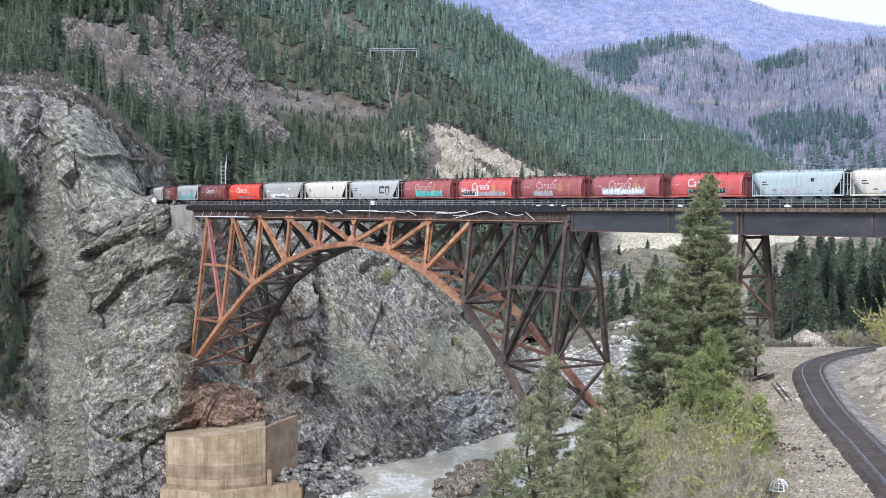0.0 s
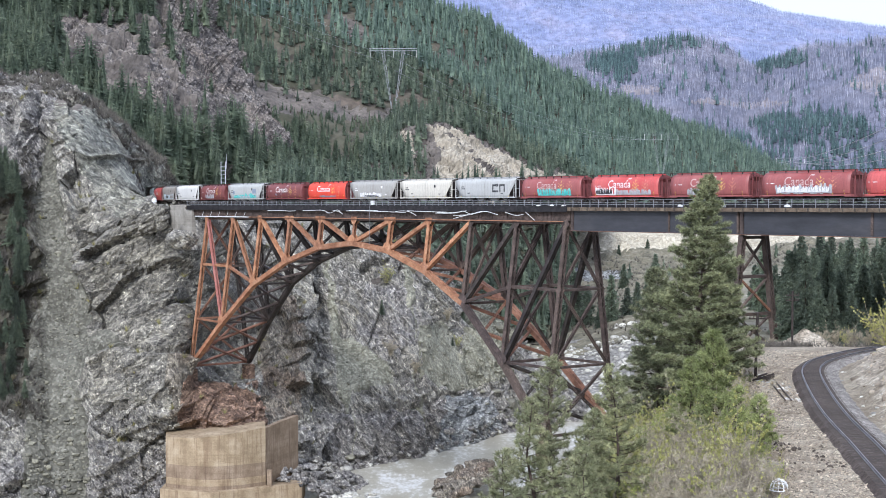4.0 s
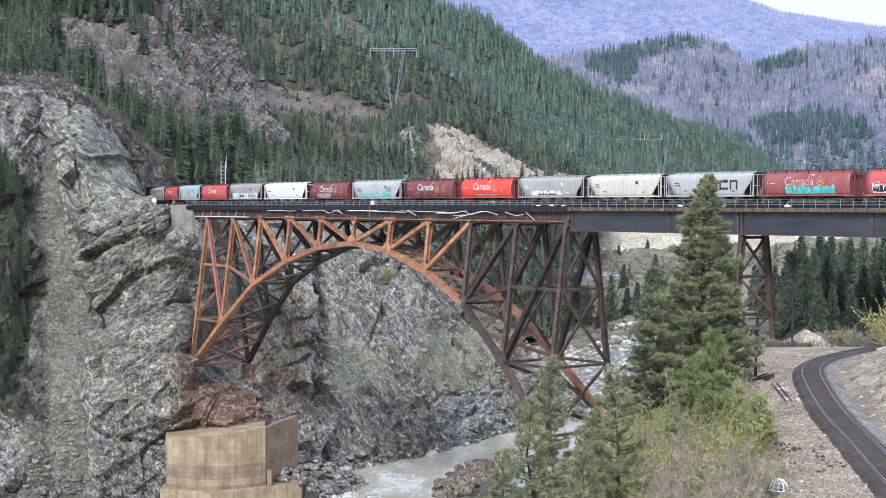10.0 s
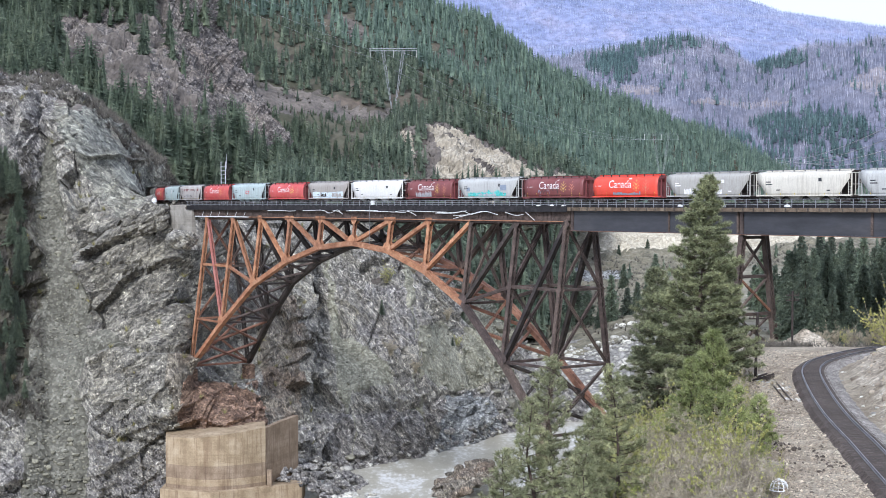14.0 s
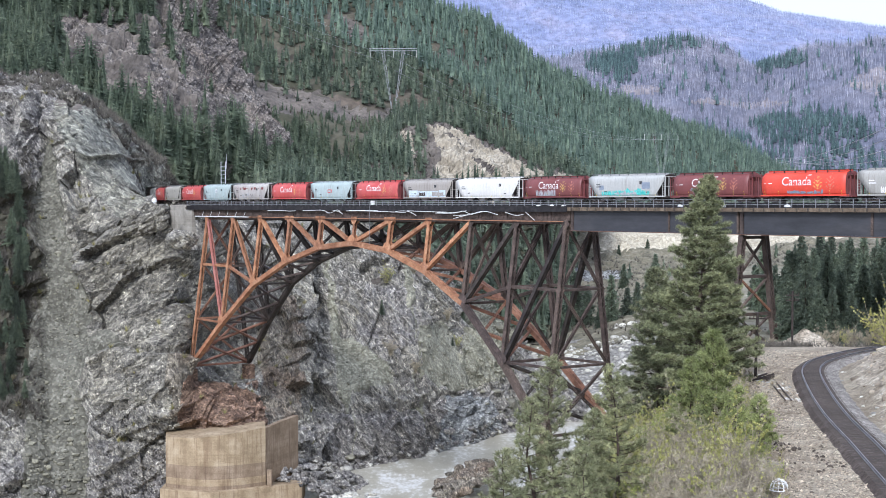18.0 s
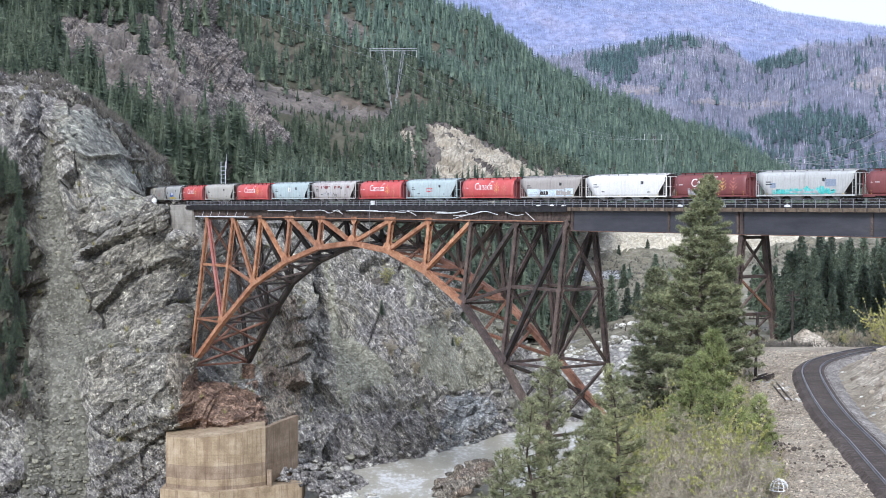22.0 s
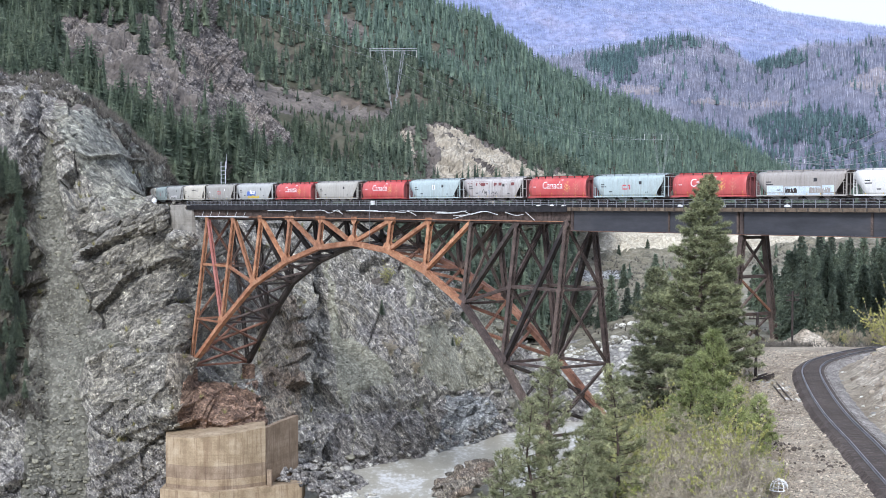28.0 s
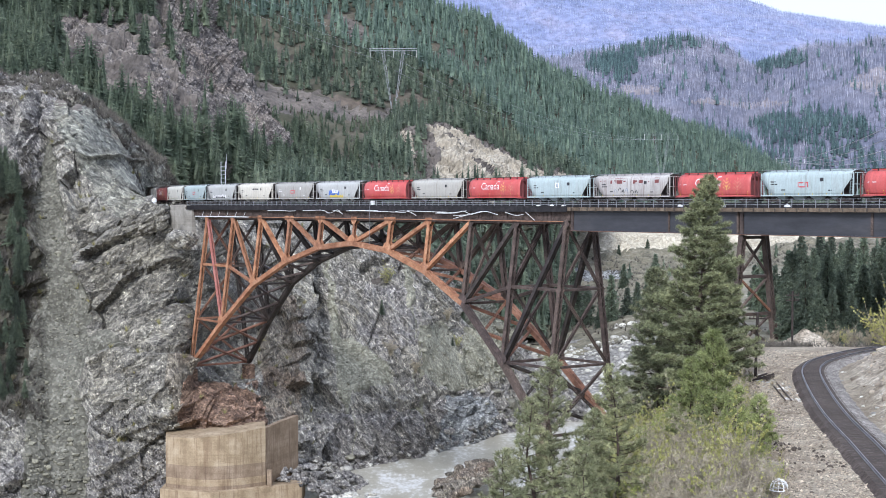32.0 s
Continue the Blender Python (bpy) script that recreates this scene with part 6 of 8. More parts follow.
            part("graffiti", on_side(profile, tags(rng, -2.8, 2.4, 1.25, 2.0), 0.016), M_YELLOW, car, "yellow sprayed lettering")
            part("graffiti", on_side(profile, tags(rng, -1.8, 0.2, 2.2, 3.1), 0.018), M_LETTER, car)
        elif what == "patch":
            part("repaint_patch", on_side(profile, rect(-half + 2.1, 1.2, -2.9, 2.5) + rect(-2.7, 1.2, 3.6, 2.35) + rect(3.9, 1.2, half - 2.1, 2.5)), M_SKYPATCH, car, "pale blue repainted patch")
            part("graffiti", on_side(profile, tags(rng, -2.6, -1.0, 1.4, 2.3), 0.018), M_UNDER, car)
            part("graffiti", on_side(profile, tags(rng, 1.6, 4.8, 1.4, 2.35), 0.018), PAINTS["browngrey"], car)
        elif what == "blacklogo":
            z0, z1 = 2.0, 3.4
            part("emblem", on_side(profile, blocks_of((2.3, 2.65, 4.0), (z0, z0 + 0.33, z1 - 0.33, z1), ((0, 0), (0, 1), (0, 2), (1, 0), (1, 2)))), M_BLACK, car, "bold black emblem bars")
            part("emblem", on_side(profile, blocks_of((4.3, 4.62, 5.5, 5.82), (z0, z1 - 0.3, z1), ((0, 0), (0, 1), (1, 1), (2, 0), (2, 1)))), M_BLACK, car)
        elif what == "redlogo":
            z0, z1 = 2.2, 2.95
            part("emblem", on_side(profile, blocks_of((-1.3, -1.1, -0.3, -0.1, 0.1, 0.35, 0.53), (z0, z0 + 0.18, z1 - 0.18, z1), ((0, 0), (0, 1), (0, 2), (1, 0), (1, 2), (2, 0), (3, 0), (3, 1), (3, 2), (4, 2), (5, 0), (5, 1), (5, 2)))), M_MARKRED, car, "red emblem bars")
        elif what == "square":
            part("panel", on_side(profile, rect(-0.5, 2.6, 0.45, 3.5)), M_LETTER, car)
            part("emblem", on_side(profile, rect(-0.2, 2.75, 0.15, 3.3), 0.018), M_PANEL, car)
        elif what == "topstencil":
            part("stencil", on_side(profile, tags(rng, -1.2, 1.8, 3.1, 3.5, 0.05), 0.012), M_BLACK, car)
        elif what == "rust":
            part("rust_patch", on_side(profile, [q for k in range(16) for x, w in [(rng.uniform(-half + 1.2, half - 2.4), rng.uniform(0.15, 1.1))] for z in [rng.uniform(3.1, 3.7)] for q in rect(x, z, x + w, 4.0, 0.1)], 0.012), PAINTS["maroon"], car)
    return car


RED_L = "cylindrical hopper car, %s, white lettering"
CONSIST = [
    (203.5, "smooth", "white", "white covered hopper car with dark graffiti low down", ["dark"]),
    (186.3, "ribbed", "blue", "pale blue ribbed covered hopper car with rust marks", ["silversmall"]),
    (169.1, "barrel", "red", RED_L % "bright red with a teal graffiti band", ["teal"]),
    (152.2, "barrel", "dull", RED_L % "faded dull red with silver graffiti", ["silver", "worn"]),
    (134.3, "barrel", "dull", RED_L % "faded dull red with small grey graffiti", ["silversmall", "worn"]),
    (116.1, "barrel", "red", RED_L % "bright red with black and white graffiti", ["blackwhite"]),
    (98.2, "barrel", "dull", RED_L % "faded dull red with teal graffiti", ["tealtag", "worn"]),
    (80.5, "smooth", "silver", "pale grey covered hopper car with bold black emblem", ["blacklogo"]),
    (61.9, "smooth", "white", "weathered white covered hopper car", []),
    (44.1, "smooth", "grey", "mid-grey covered hopper car with white graffiti", ["pale"]),
    (26.2, "barrel", "orange_red", RED_L % "clean orange-red with dark graffiti", ["dark"]),
    (9.0, "barrel", "maroon", RED_L % "dark maroon with ring graffiti", ["ring"]),
    (-8.5, "smooth", "silver", "pale grey covered hopper car with large teal graffiti", ["tealbig"]),
    (-27.0, "barrel", "maroon", RED_L % "dark maroon with pale graffiti", ["silversmall"]),
    (-43.8, "smooth", "brightwhite", "clean white covered hopper car", []),
    (-63.2, "smooth", "browngrey", "grimy brown-grey covered hopper car with pale blue repaint patches", ["patch"]),
    (-80.1, "barrel", "red", RED_L % "bright red and clean", []),
    (-97.4, "ribbed", "blue", "pale blue-green ribbed covered hopper car with red emblem", ["redlogo"]),
    (-114.6, "barrel", "red", RED_L % "bright red with a dirty lower side", []),
    (-131.6, "smooth", "patchy", "peeling white and maroon covered hopper car with ring graffiti", ["ring", "rust"]),
    (-149.7, "ribbed", "blue", "pale blue covered hopper car with white square panel", ["square"]),
    (-166.8, "barrel", "red", RED_L % "bright red with a rusty lower side", []),
    (-183.9, "smooth", "tan", "grey-tan covered hopper car", []),
    (-201.4, "barrel", "red", RED_L % "bright red", []),
    (-218.6, "smooth", "silver", "grey covered hopper car with blue and yellow graffiti", ["blueyellow"]),
    (-236.5, "ribbed", "grey", "mid-grey covered hopper car with red emblem", ["redlogo"]),
    (-253.8, "ribbed", "white", "white covered hopper car with black stencil", ["topstencil"]),
    (-271.0, "smooth", "silver", "pale grey covered hopper car with pale graffiti", ["pale"]),
    (-288.3, "smooth", "blue", "light blue covered hopper car with red emblem", ["redlogo"]),
    (-305.6, "smooth", "cream", "cream covered hopper car", []),
    (-322.9, "barrel", "maroon", RED_L % "dark maroon", []),
    (-340.2, "smooth", "grey", "dark grey covered hopper car", []),
]
RUN = [(0, 0.0), (3, 27.0), (6, 54.0), (9, 80.95), (13, 116.8), (16, 143.5), (19, 170.1), (23, 205.7), (28, 250.0), (32, 285.3)]
cars = []
for i, (front, kind, colour, label, marks) in enumerate(CONSIST):
    rear = CONSIST[i + 1][0] if i + 1 < len(CONSIST) else front - 17.3
    cars.append((hopper(kind, colour, 0.5 * (front - rear) - 0.45, label, marks), 0.5 * (front + rear)))


# ---- vegetation ----
def blades(centres, dirs, k, length, width, spread, rng):
    """k thin pointed leaves from each centre, fanned about its direction."""
    n = len(centres) * k
    c = np.repeat(centres, k, axis=0)
    d = np.repeat(dirs, k, axis=0) + rng.normal(0, spread, (n, 3))
    d /= np.linalg.norm(d, axis=1, keepdims=True) + 1e-9
    s = np.cross(d, rng.normal(0, 1, (n, 3)))
    s /= np.linalg.norm(s, axis=1, keepdims=True) + 1e-9
    ln = length * rng.uniform(0.6, 1.2, (n, 1))
    w = width * rng.uniform(0.7, 1.3, (n, 1))
    v = np.stack([c - s * w * 0.5, c + s * w * 0.5, c + d * ln], 1).reshape(-1, 3)
    return v, np.arange(n * 3).reshape(-1, 3)


def limbs_mesh(name, segs, material):
    """Tapered three-sided limbs from (a, b, ra, rb)."""
    verts, faces = [], []
    for a, b, ra, rb in segs:
        a, b = np.array(a, float), np.array(b, float)
        d = (b - a) / (np.linalg.norm(b - a) + 1e-9)
        s = np.cross(d, (0.3, 0.9, 0.2))
        s /= np.linalg.norm(s) + 1e-9
        u = np.cross(s, d)
        sides = 7 if ra > 0.1 else 3
        o = len(verts)
        for p, r in ((a, ra), (b, rb)):
            for i in range(sides):
                t = 2 * math.pi * i / sides
                verts.append(p + (s * math.cos(t) + u * math.sin(t)) * r)
        for i in range(sides):
            j = (i + 1) % sides
            faces.append((o + i, o + j, o + sides + j, o + sides + i))
    return mesh_of(name, verts, faces, [material], smooth=True)


def pine_meshes(seed, h, spread, crown_from=0.12, tufts=1.0, density=1.0, lean=0.0, close=False, needle=None):
    """A ponderosa pine: bent trunk, upswept limbs, tufts of long needles."""
    rng = np.random.default_rng(seed)
    segs, cen, dirs = [], [], []
    bend = rng.normal(0, 0.015 * h, (6, 2))
    bend[0] = 0
    trunk = [np.array((bend[i, 0] + lean * i / 5, bend[i, 1], h * i / 5.0)) for i in range(6)]
    r0 = 0.017 * h
    for i in range(5):
        segs.append((trunk[i], trunk[i + 1], r0 * (1 - i / 5.3), r0 * (1 - (i + 1) / 5.3)))

    def at(z):
        f = min(z / h * 5, 4.999)
        i = int(f)
        return trunk[i] * (1 - f + i) + trunk[i + 1] * (f - i)

    count = int(h * 9.5 * density)
    for b in range(count):
        q = crown_from + (1 - crown_from) * ((b + rng.random()) / count) ** 0.85
        z = q * h
        reach = spread * (1 - q) ** 0.68 * rng.uniform(0.5, 1.12) + 0.2
        if q < crown_from + 0.12:
            reach *= 0.75
        ang = b * 2.4 + rng.normal(0, 0.35)
        rise = rng.uniform(-0.1, 0.35) + 0.45 * q
        base_ = at(z)
        out = np.array((math.cos(ang), math.sin(ang), 0))
        p1 = base_ + out * reach * 0.55 + np.array((0, 0, reach * rise * 0.3))
        p2 = base_ + out * reach + np.array((0, 0, reach * rise * 0.85))
        segs.append((base_, p1, 0.012 + reach * 0.011, 0.01 + reach * 0.006))
        segs.append((p1, p2, 0.01 + reach * 0.006, 0.008))
        m = max(3, int(reach * 7.6 * tufts))
        for t in range(m):
            f = 0.34 + 0.66 * (t + rng.random()) / m
            p = base_ * (1 - f) + p2 * f if f > 0.55 else base_ * (1 - f / 0.55) + p1 * (f / 0.55)
            side = np.cross(out, (0, 0, 1.0)) * rng.normal(0, 0.13 + 0.2 * reach * f * 0.4)
            twig = p + side + np.array((0, 0, rng.uniform(0.0, 0.25)))
            segs.append((p, twig, 0.014, 0.008))
            cen.append(twig)
            dirs.append(out * 0.35 + np.array((0, 0, 0.5)) + side * 0.3)
    cen.append(at(h))
    dirs.append(np.array((0, 0, 1.0)))
    v, f = blades(np.array(cen), np.array(dirs), *((40, 0.30, 0.027) if close else (50, 0.36, 0.036)), 1.0, rng)
    return limbs_mesh("trunk", segs, M_BARK), mesh_of("crown", v, f, [needle or M_NEEDLE])


def fir_meshes(seed, h, spread, crown_from=0.06, boughs=1.0, sparse=False):
    """A dark fir: drooping boughs in whorls, narrow ragged outline."""
    rng = np.random.default_rng(seed)
    segs = [((0, 0, 0), (0, 0, h * 0.98), 0.013 * h, 0.02)]
    cen, dirs, lens = [], [], []
    n = int(h * 10 * boughs)
    for b in range(n):
        q = crown_from + (1 - crown_from) * ((b + rng.random()) / n)
        reach = spread * (1 - q) ** 0.8 * rng.uniform(0.5, 1.15) + 0.15
        ang = b * 2.4 + rng.normal(0, 0.3)
        out = np.array((math.cos(ang), math.sin(ang), 0))
        z0 = q * h
        droop = rng.uniform(0.15, 0.4)
        if sparse:
            segs.append(((0, 0, z0), out * reach * 0.9 + np.array((0, 0, z0 - droop * reach * 0.7)), 0.03, 0.012))
        m = max(2, int(reach * 3.2))
        for t in range(m):
            f = (t + 0.5 + rng.random() * 0.5) / m
            cen.append(out * reach * f + np.array((0, 0, z0 - droop * reach * f * f)) + rng.normal(0, 0.1, 3))
            dirs.append(out * 0.8 + np.array((0, 0, -0.25)))
    v, f = blades(np.array(cen), np.array(dirs), 9, 0.75, 0.26, 0.55, rng)
    return limbs_mesh("trunk", segs, M_BARK), mesh_of("crown", v, f, [M_FIRNEAR])


def plant_thing(name, meshes, x, y, z, label, category, group, turn=0, size=1.0):
    t = tagged(new(name), label, category, group)
    t.matrix_world = pose(x, y, z, 0, 0, turn) @ Matrix.Scale(size, 4)
    for me in meshes:
        ob = new(me.name.split(".")[0], me)
        ob.parent = t
    return t


# pines and young trees on the near slope: along, away, top height, spread, seed
PINES = [
    ((21.3, 118, 70.1), 5.3, 0.10, 1.15, "tall bushy green pine in front of the bridge"),
    ((19, 126, 62.2), 5.0, 0.05, 1.1, "broad dark green pine beside the tall pine"),
    ((24.5, 124, 63.4), 3.6, 0.05, 1.1, "dense green pine beside the tall pine"),
    ((6.1, 76, 59.7), 3.6, 0.08, 0.62, "open-branched pine with long pale green needles"),
    ((4.3, 72, 58), 3.3, 0.08, 0.62, "open-branched pine with long pale green needles"),
    ((2.7, 70, 55.8), 2.6, 0.05, 0.7, "small pine on the river slope"),
    ((10.4, 86, 58), 3.0, 0.05, 0.85, "dense dark green pine on the slope"),
    ((8.3, 80, 56.2), 2.6, 0.05, 1.1, "dense dark green pine on the slope"),
    ((6.5, 66, 56.5), 2.4, 0.05, 0.7, "bushy green pine on the slope"),
    ((18.4, 97, 59.2), 2.4, 0.05, 1.0, "young bright green pine among the shrubs"),
    ((17.4, 100, 57), 2.0, 0.05, 0.9, "young bright green pine among the shrubs"),
    ((19.6, 88, 56), 1.3, 0.05, 0.9, "small young pine beside the gravel"),
    ((19, 92, 56), 1.3, 0.05, 0.9, "small young pine beside the gravel"),
]
for i, ((x, y, top), spread, low, dens, label) in enumerate(PINES):
    g = bank_z(x, y) - 0.15
    h = top - g
    plant_thing("pine_tree", pine_meshes(100 + i, h, spread, low, 1.0, dens, 0.0, y < 95, M_YOUNG if "young" in label else M_PALENEEDLE if y < 95 else None), x, y, g, label, "tree", "pines on the slope")

# firs beyond the bridge, by the lower track and along the far bank
fir_set = [fir_meshes(200 + i, 16.0, 3.4 + 0.5 * (i % 3), 0.05, 1.0, i == 3) for i in range(5)]
FIRS = [(57.3, 255, 61.6), (58.2, 250, 57.3), (51.4, 212, 60.8), (59.9, 236, 57.9), (72.7, 280, 59.4), (70.3, 262, 60.7), (68.2, 246, 57.5), (82.7, 290, 60.8),
        (75.1, 255, 62.2), (69.5, 230, 60.9), (74.3, 240, 62.7), (75, 235, 61.7), (55.2, 222, 55.9), (63.8, 240, 54.4), (66.7, 232, 53.5), (68.6, 300, 55.2), (73.8, 310, 53.5), (81.5, 330, 57.8), (82.1, 320, 56.2), (88.3, 335, 59.7), (84.8, 310, 57.2), (92.9, 330, 55.2), (90.3, 310, 58.4), (86.8, 290, 55.6), (91.9, 300, 57), (58.9, 270, 56.5), (58.9, 228, 53.7), (62, 225, 53.5), (65.7, 215, 56.3)]
for i in range(16):
    FIRS.append((76.5 + 1.35 * i + 2.0 * math.sin(i * 2.3), 292 + 9 * (i * 7 % 6), 57.5 + 4.2 * math.sin(i * 1.9)))
FIRS += [(50.2, 205, 61.0), (50.8, 200, 60.6), (57.9, 215, 60.5), (58.6, 210, 58.2), (60.5, 205, 59.2), (65.1, 212, 61.5), (51.6, 196, 57.3), (57.4, 200, 55.5), (54.6, 200, 56.3), (62.4, 204, 57.0)]
for i, (x, y, top) in enumerate(FIRS):
    if 14 < i < 29 and i % 3 == 0:
        continue
    g = bank_z(x, y) - 0.2
    k = (top - g) / 16.0
    t = plant_thing("fir_tree", fir_set[i % 5], x, y, g, "dark green fir behind the bridge towers" if i != 2 else "thin open pine beside the gravel bench", "tree", "firs behind the bridge", i * 77, k)
RIVERSIDE = [((73.2, 620, 37.3), 580), ((80.1, 620, 31.7), 584), ((98.8, 780, 35.3), 520), ((102.9, 720, 31.5), 545), ((122, 820, 39.5), 510), ((141.8, 990, 43.7), 450), ((119.4, 970, 40.4), 460), ((59.8, 640, 37.6), 580), ((62.9, 620, 32.9), 585), ((48.6, 610, 37.1), 592), ((87.2, 640, 33), 575), ((67.2, 610, 26.2), 590)]
for i, ((x, y, top), foot) in enumerate(RIVERSIDE):
    g = 68 - (foot - 362) / 2528 * y
    plant_thing("fir_tree", fir_set[i % 3], x, y, g - 3, "dark fir on the boulder bank by the river", "tree", "firs on the far bank", i * 61, (top - g + 3) / 16.0)


for i, (px_, py_, h) in enumerate(((2.35, 2.35, 4.2), (4.1, 2.2, 2.6), (5.3, 3.4, 3.2), (1.2, 4.4, 5.0), (3.0, 4.6, 5.5), (4.4, 3.9, 4.5))):
    x, y, z = back[int(py_ / 6 * (BNV - 1)), int(px_ / 7 * (BNU - 1))]
    plant_thing("fir_tree", fir_set[i % 3], x, y - 0.5, z - 0.3, "small fir rooted in the gorge wall", "tree", "firs in the gorge", i * 50, h / 16.0)


for i, (u_, v_, h) in enumerate(((0.96, 2.0, 7.0), (1.06, 2.5, 6.0), (0.92, 3.0, 8.5), (1.04, 3.4, 7.0), (0.95, 3.8, 9.0), (1.1, 4.2, 6.5), (0.9, 4.5, 8.0), (1.18, 3.0, 4.5), (1.15, 2.0, 4.0), (0.98, 4.9, 7.5))):
    x, y, z = cliff[int(v_ / 9 * (NV - 1)), int(u_ / 9 * (NU - 1))]
    plant_thing("fir_tree", fir_set[i % 3], x, y - 0.4, z - 0.4, "dark fir on the steep side of the gully", "tree", "firs beside the gully", i * 71, h / 16.0)


rng = np.random.default_rng(19)
for i in range(70):
    u_, v_ = rng.uniform(0.5, 1.15), rng.uniform(1.5, 5.0)
    x, y, z = cliff[int(v_ / 9 * (NV - 1)), int(u_ / 9 * (NU - 1))]
    plant_thing("fir_tree", fir_set[i % 3], x, y - 0.4, z - 0.4, "dark fir on the steep side of the gully", "tree", "firs beside the gully", i * 37, rng.uniform(3.5, 8.5) / 16.0)


def shrub_meshes(seed, h, leafy, leaf):
    """Many thin stems from one foot, with small leaves towards their tips."""
    rng = np.random.default_rng(seed)
    segs, cen, dirs = [], [], []
    for s in range(26):
        ang, lean = rng.random() * 6.28, rng.uniform(0.1, 0.75)
        d = np.array((math.cos(ang) * lean, math.sin(ang) * lean, 1.0))
        a = rng.normal(0, 0.15, 3) * (1, 1, 0)
        b = a + d * h * rng.uniform(0.35, 0.6)
        c = b + (d + rng.normal(0, 0.3, 3)) * h * rng.uniform(0.25, 0.5)
        segs += [(a, b, 0.03, 0.02), (b, c, 0.02, 0.008)]
        for k in range(5):
            f = rng.random()
            p = a + (b - a) * f if rng.random() < 0.35 else b + (c - b) * f
            e = p + (d * 0.5 + rng.normal(0, 0.6, 3)) * h * 0.22
            segs.append((p, e, 0.012, 0.005))
            for t in range(4):
                cen.append(p + (e - p) * rng.uniform(0.3, 1.1))
                dirs.append(rng.normal(0, 0.6, 3) + (0, 0, 0.5))
    v, f = blades(np.array(cen), np.array(dirs), 40 if leafy else 9, 0.085 if leafy else 0.36, 0.05 if leafy else 0.018, 1.7, rng)
    return limbs_mesh("branchwork", segs, M_TWIG), mesh_of("foliage" if leafy else "twigwork", v, f, [leaf])


leafy_set = [shrub_meshes(300 + i, 2.6, True, M_LEAF if i % 3 else M_LEAFGREEN) for i in range(6)]
bare_set = [shrub_meshes(320 + i, 2.6, False, M_TWIG) for i in range(3)]
rng = np.random.default_rng(7)
SHRUBS = []
for i in range(300):
    y = rng.uniform(66, 130)
    px = rng.uniform(1085, 1410) + rng.normal(0, 6)
    x = (px - 784) / 2528 * y
    edge = 19.4 + (y - 80) * 0.172
    if x > edge - (0.9 if y > 95 else 0.5) or x < edge - 14 or (abs(x - 18.05 - (y - 76.3) * 0.2) < 1.2 and y < 76):
        continue
    k = rng.uniform(0.55, 1.35)
    SHRUBS.append((x, y, k * 0.5 if x > edge - 2.4 else k))
for i, (x, y, k) in enumerate(SHRUBS):
    bare = i % 4 == 1
    pair_ = bare_set[i % 3] if bare else leafy_set[(i * 5) % 6]
    plant_thing("bare_bush" if bare else "leafy_shrub", pair_, x, y, bank_z(x, y) - 0.1,
                "leafless grey-brown bush on the slope" if bare else "shrub with fresh yellow-green spring leaves", "shrub", "shrubs on the slope", i * 47, k)

# bushes rooted in the gorge wall
for i, (u_, v_, k) in enumerate(((2.5, 1.75, 1.5), (2.95, 1.5, 1.2), (2.5, 3.0, 1.6), (1.2, 2.4, 1.0), (3.9, 2.7, 1.3), (4.3, 2.3, 1.2), (2.1, 3.6, 1.2), (3.1, 3.3, 1.3), (0.8, 3.3, 1.1),
                                  (2.0, 4.0, 1.2), (2.3, 4.2, 1.4), (2.6, 4.0, 1.1), (2.9, 4.2, 1.3), (3.2, 3.9, 1.2), (2.4, 3.7, 1.5), (2.8, 3.6, 1.2), (1.8, 4.4, 1.2), (3.4, 4.3, 1.3), (3.0, 4.6, 1.2), (2.1, 4.7, 1.3))):
    x, y, z = back[int(v_ / 6 * (BNV - 1)), int(u_ / 7 * (BNU - 1))]
    bare = i % 3 != 2
    plant_thing("bare_bush" if bare else "leafy_shrub", bare_set[i % 3] if bare else leafy_set[i % 6], x, y - 0.6, z - 0.3,
                "leafless grey-brown bush in the gorge wall" if bare else "green shrub in the gorge wall", "shrub", "bushes in the gorge", i * 61, k)
# undergrowth behind the gravel heap and below the firs
rng = np.random.default_rng(17)
for i in range(46):
    y = rng.uniform(166, 232)
    x = (rng.uniform(1295, 1600) - 784) / 2528 * y
    if math.hypot(x - 41.2, y - 163) < 7:
        continue
    bare = i % 6 != 1
    plant_thing("bare_bush" if bare else "leafy_shrub", bare_set[i % 3] if bare else leafy_set[(i * 5) % 6], x, y, bank_z(x, y) - 0.1,
                "leafless brown bush below the firs" if bare else "yellow-green leafy shrub below the firs", "shrub", "shrubs below the firs", i * 53, rng.uniform(0.5, 1.0) * (0.45 if x < 0.258 * y else 1.0))
for i, (x, y, k) in enumerate(((44.2, 150.0, 1.0), (49.5, 160.0, 1.5), (52.5, 166.0, 1.8))):
    if i:
        plant_thing("leafy_shrub", leafy_set[i], x, y, bank_z(x, y) - 0.1, "tall yellow-green leafy shrub beside the curve", "shrub", "shrubs below the firs", i * 40, k)


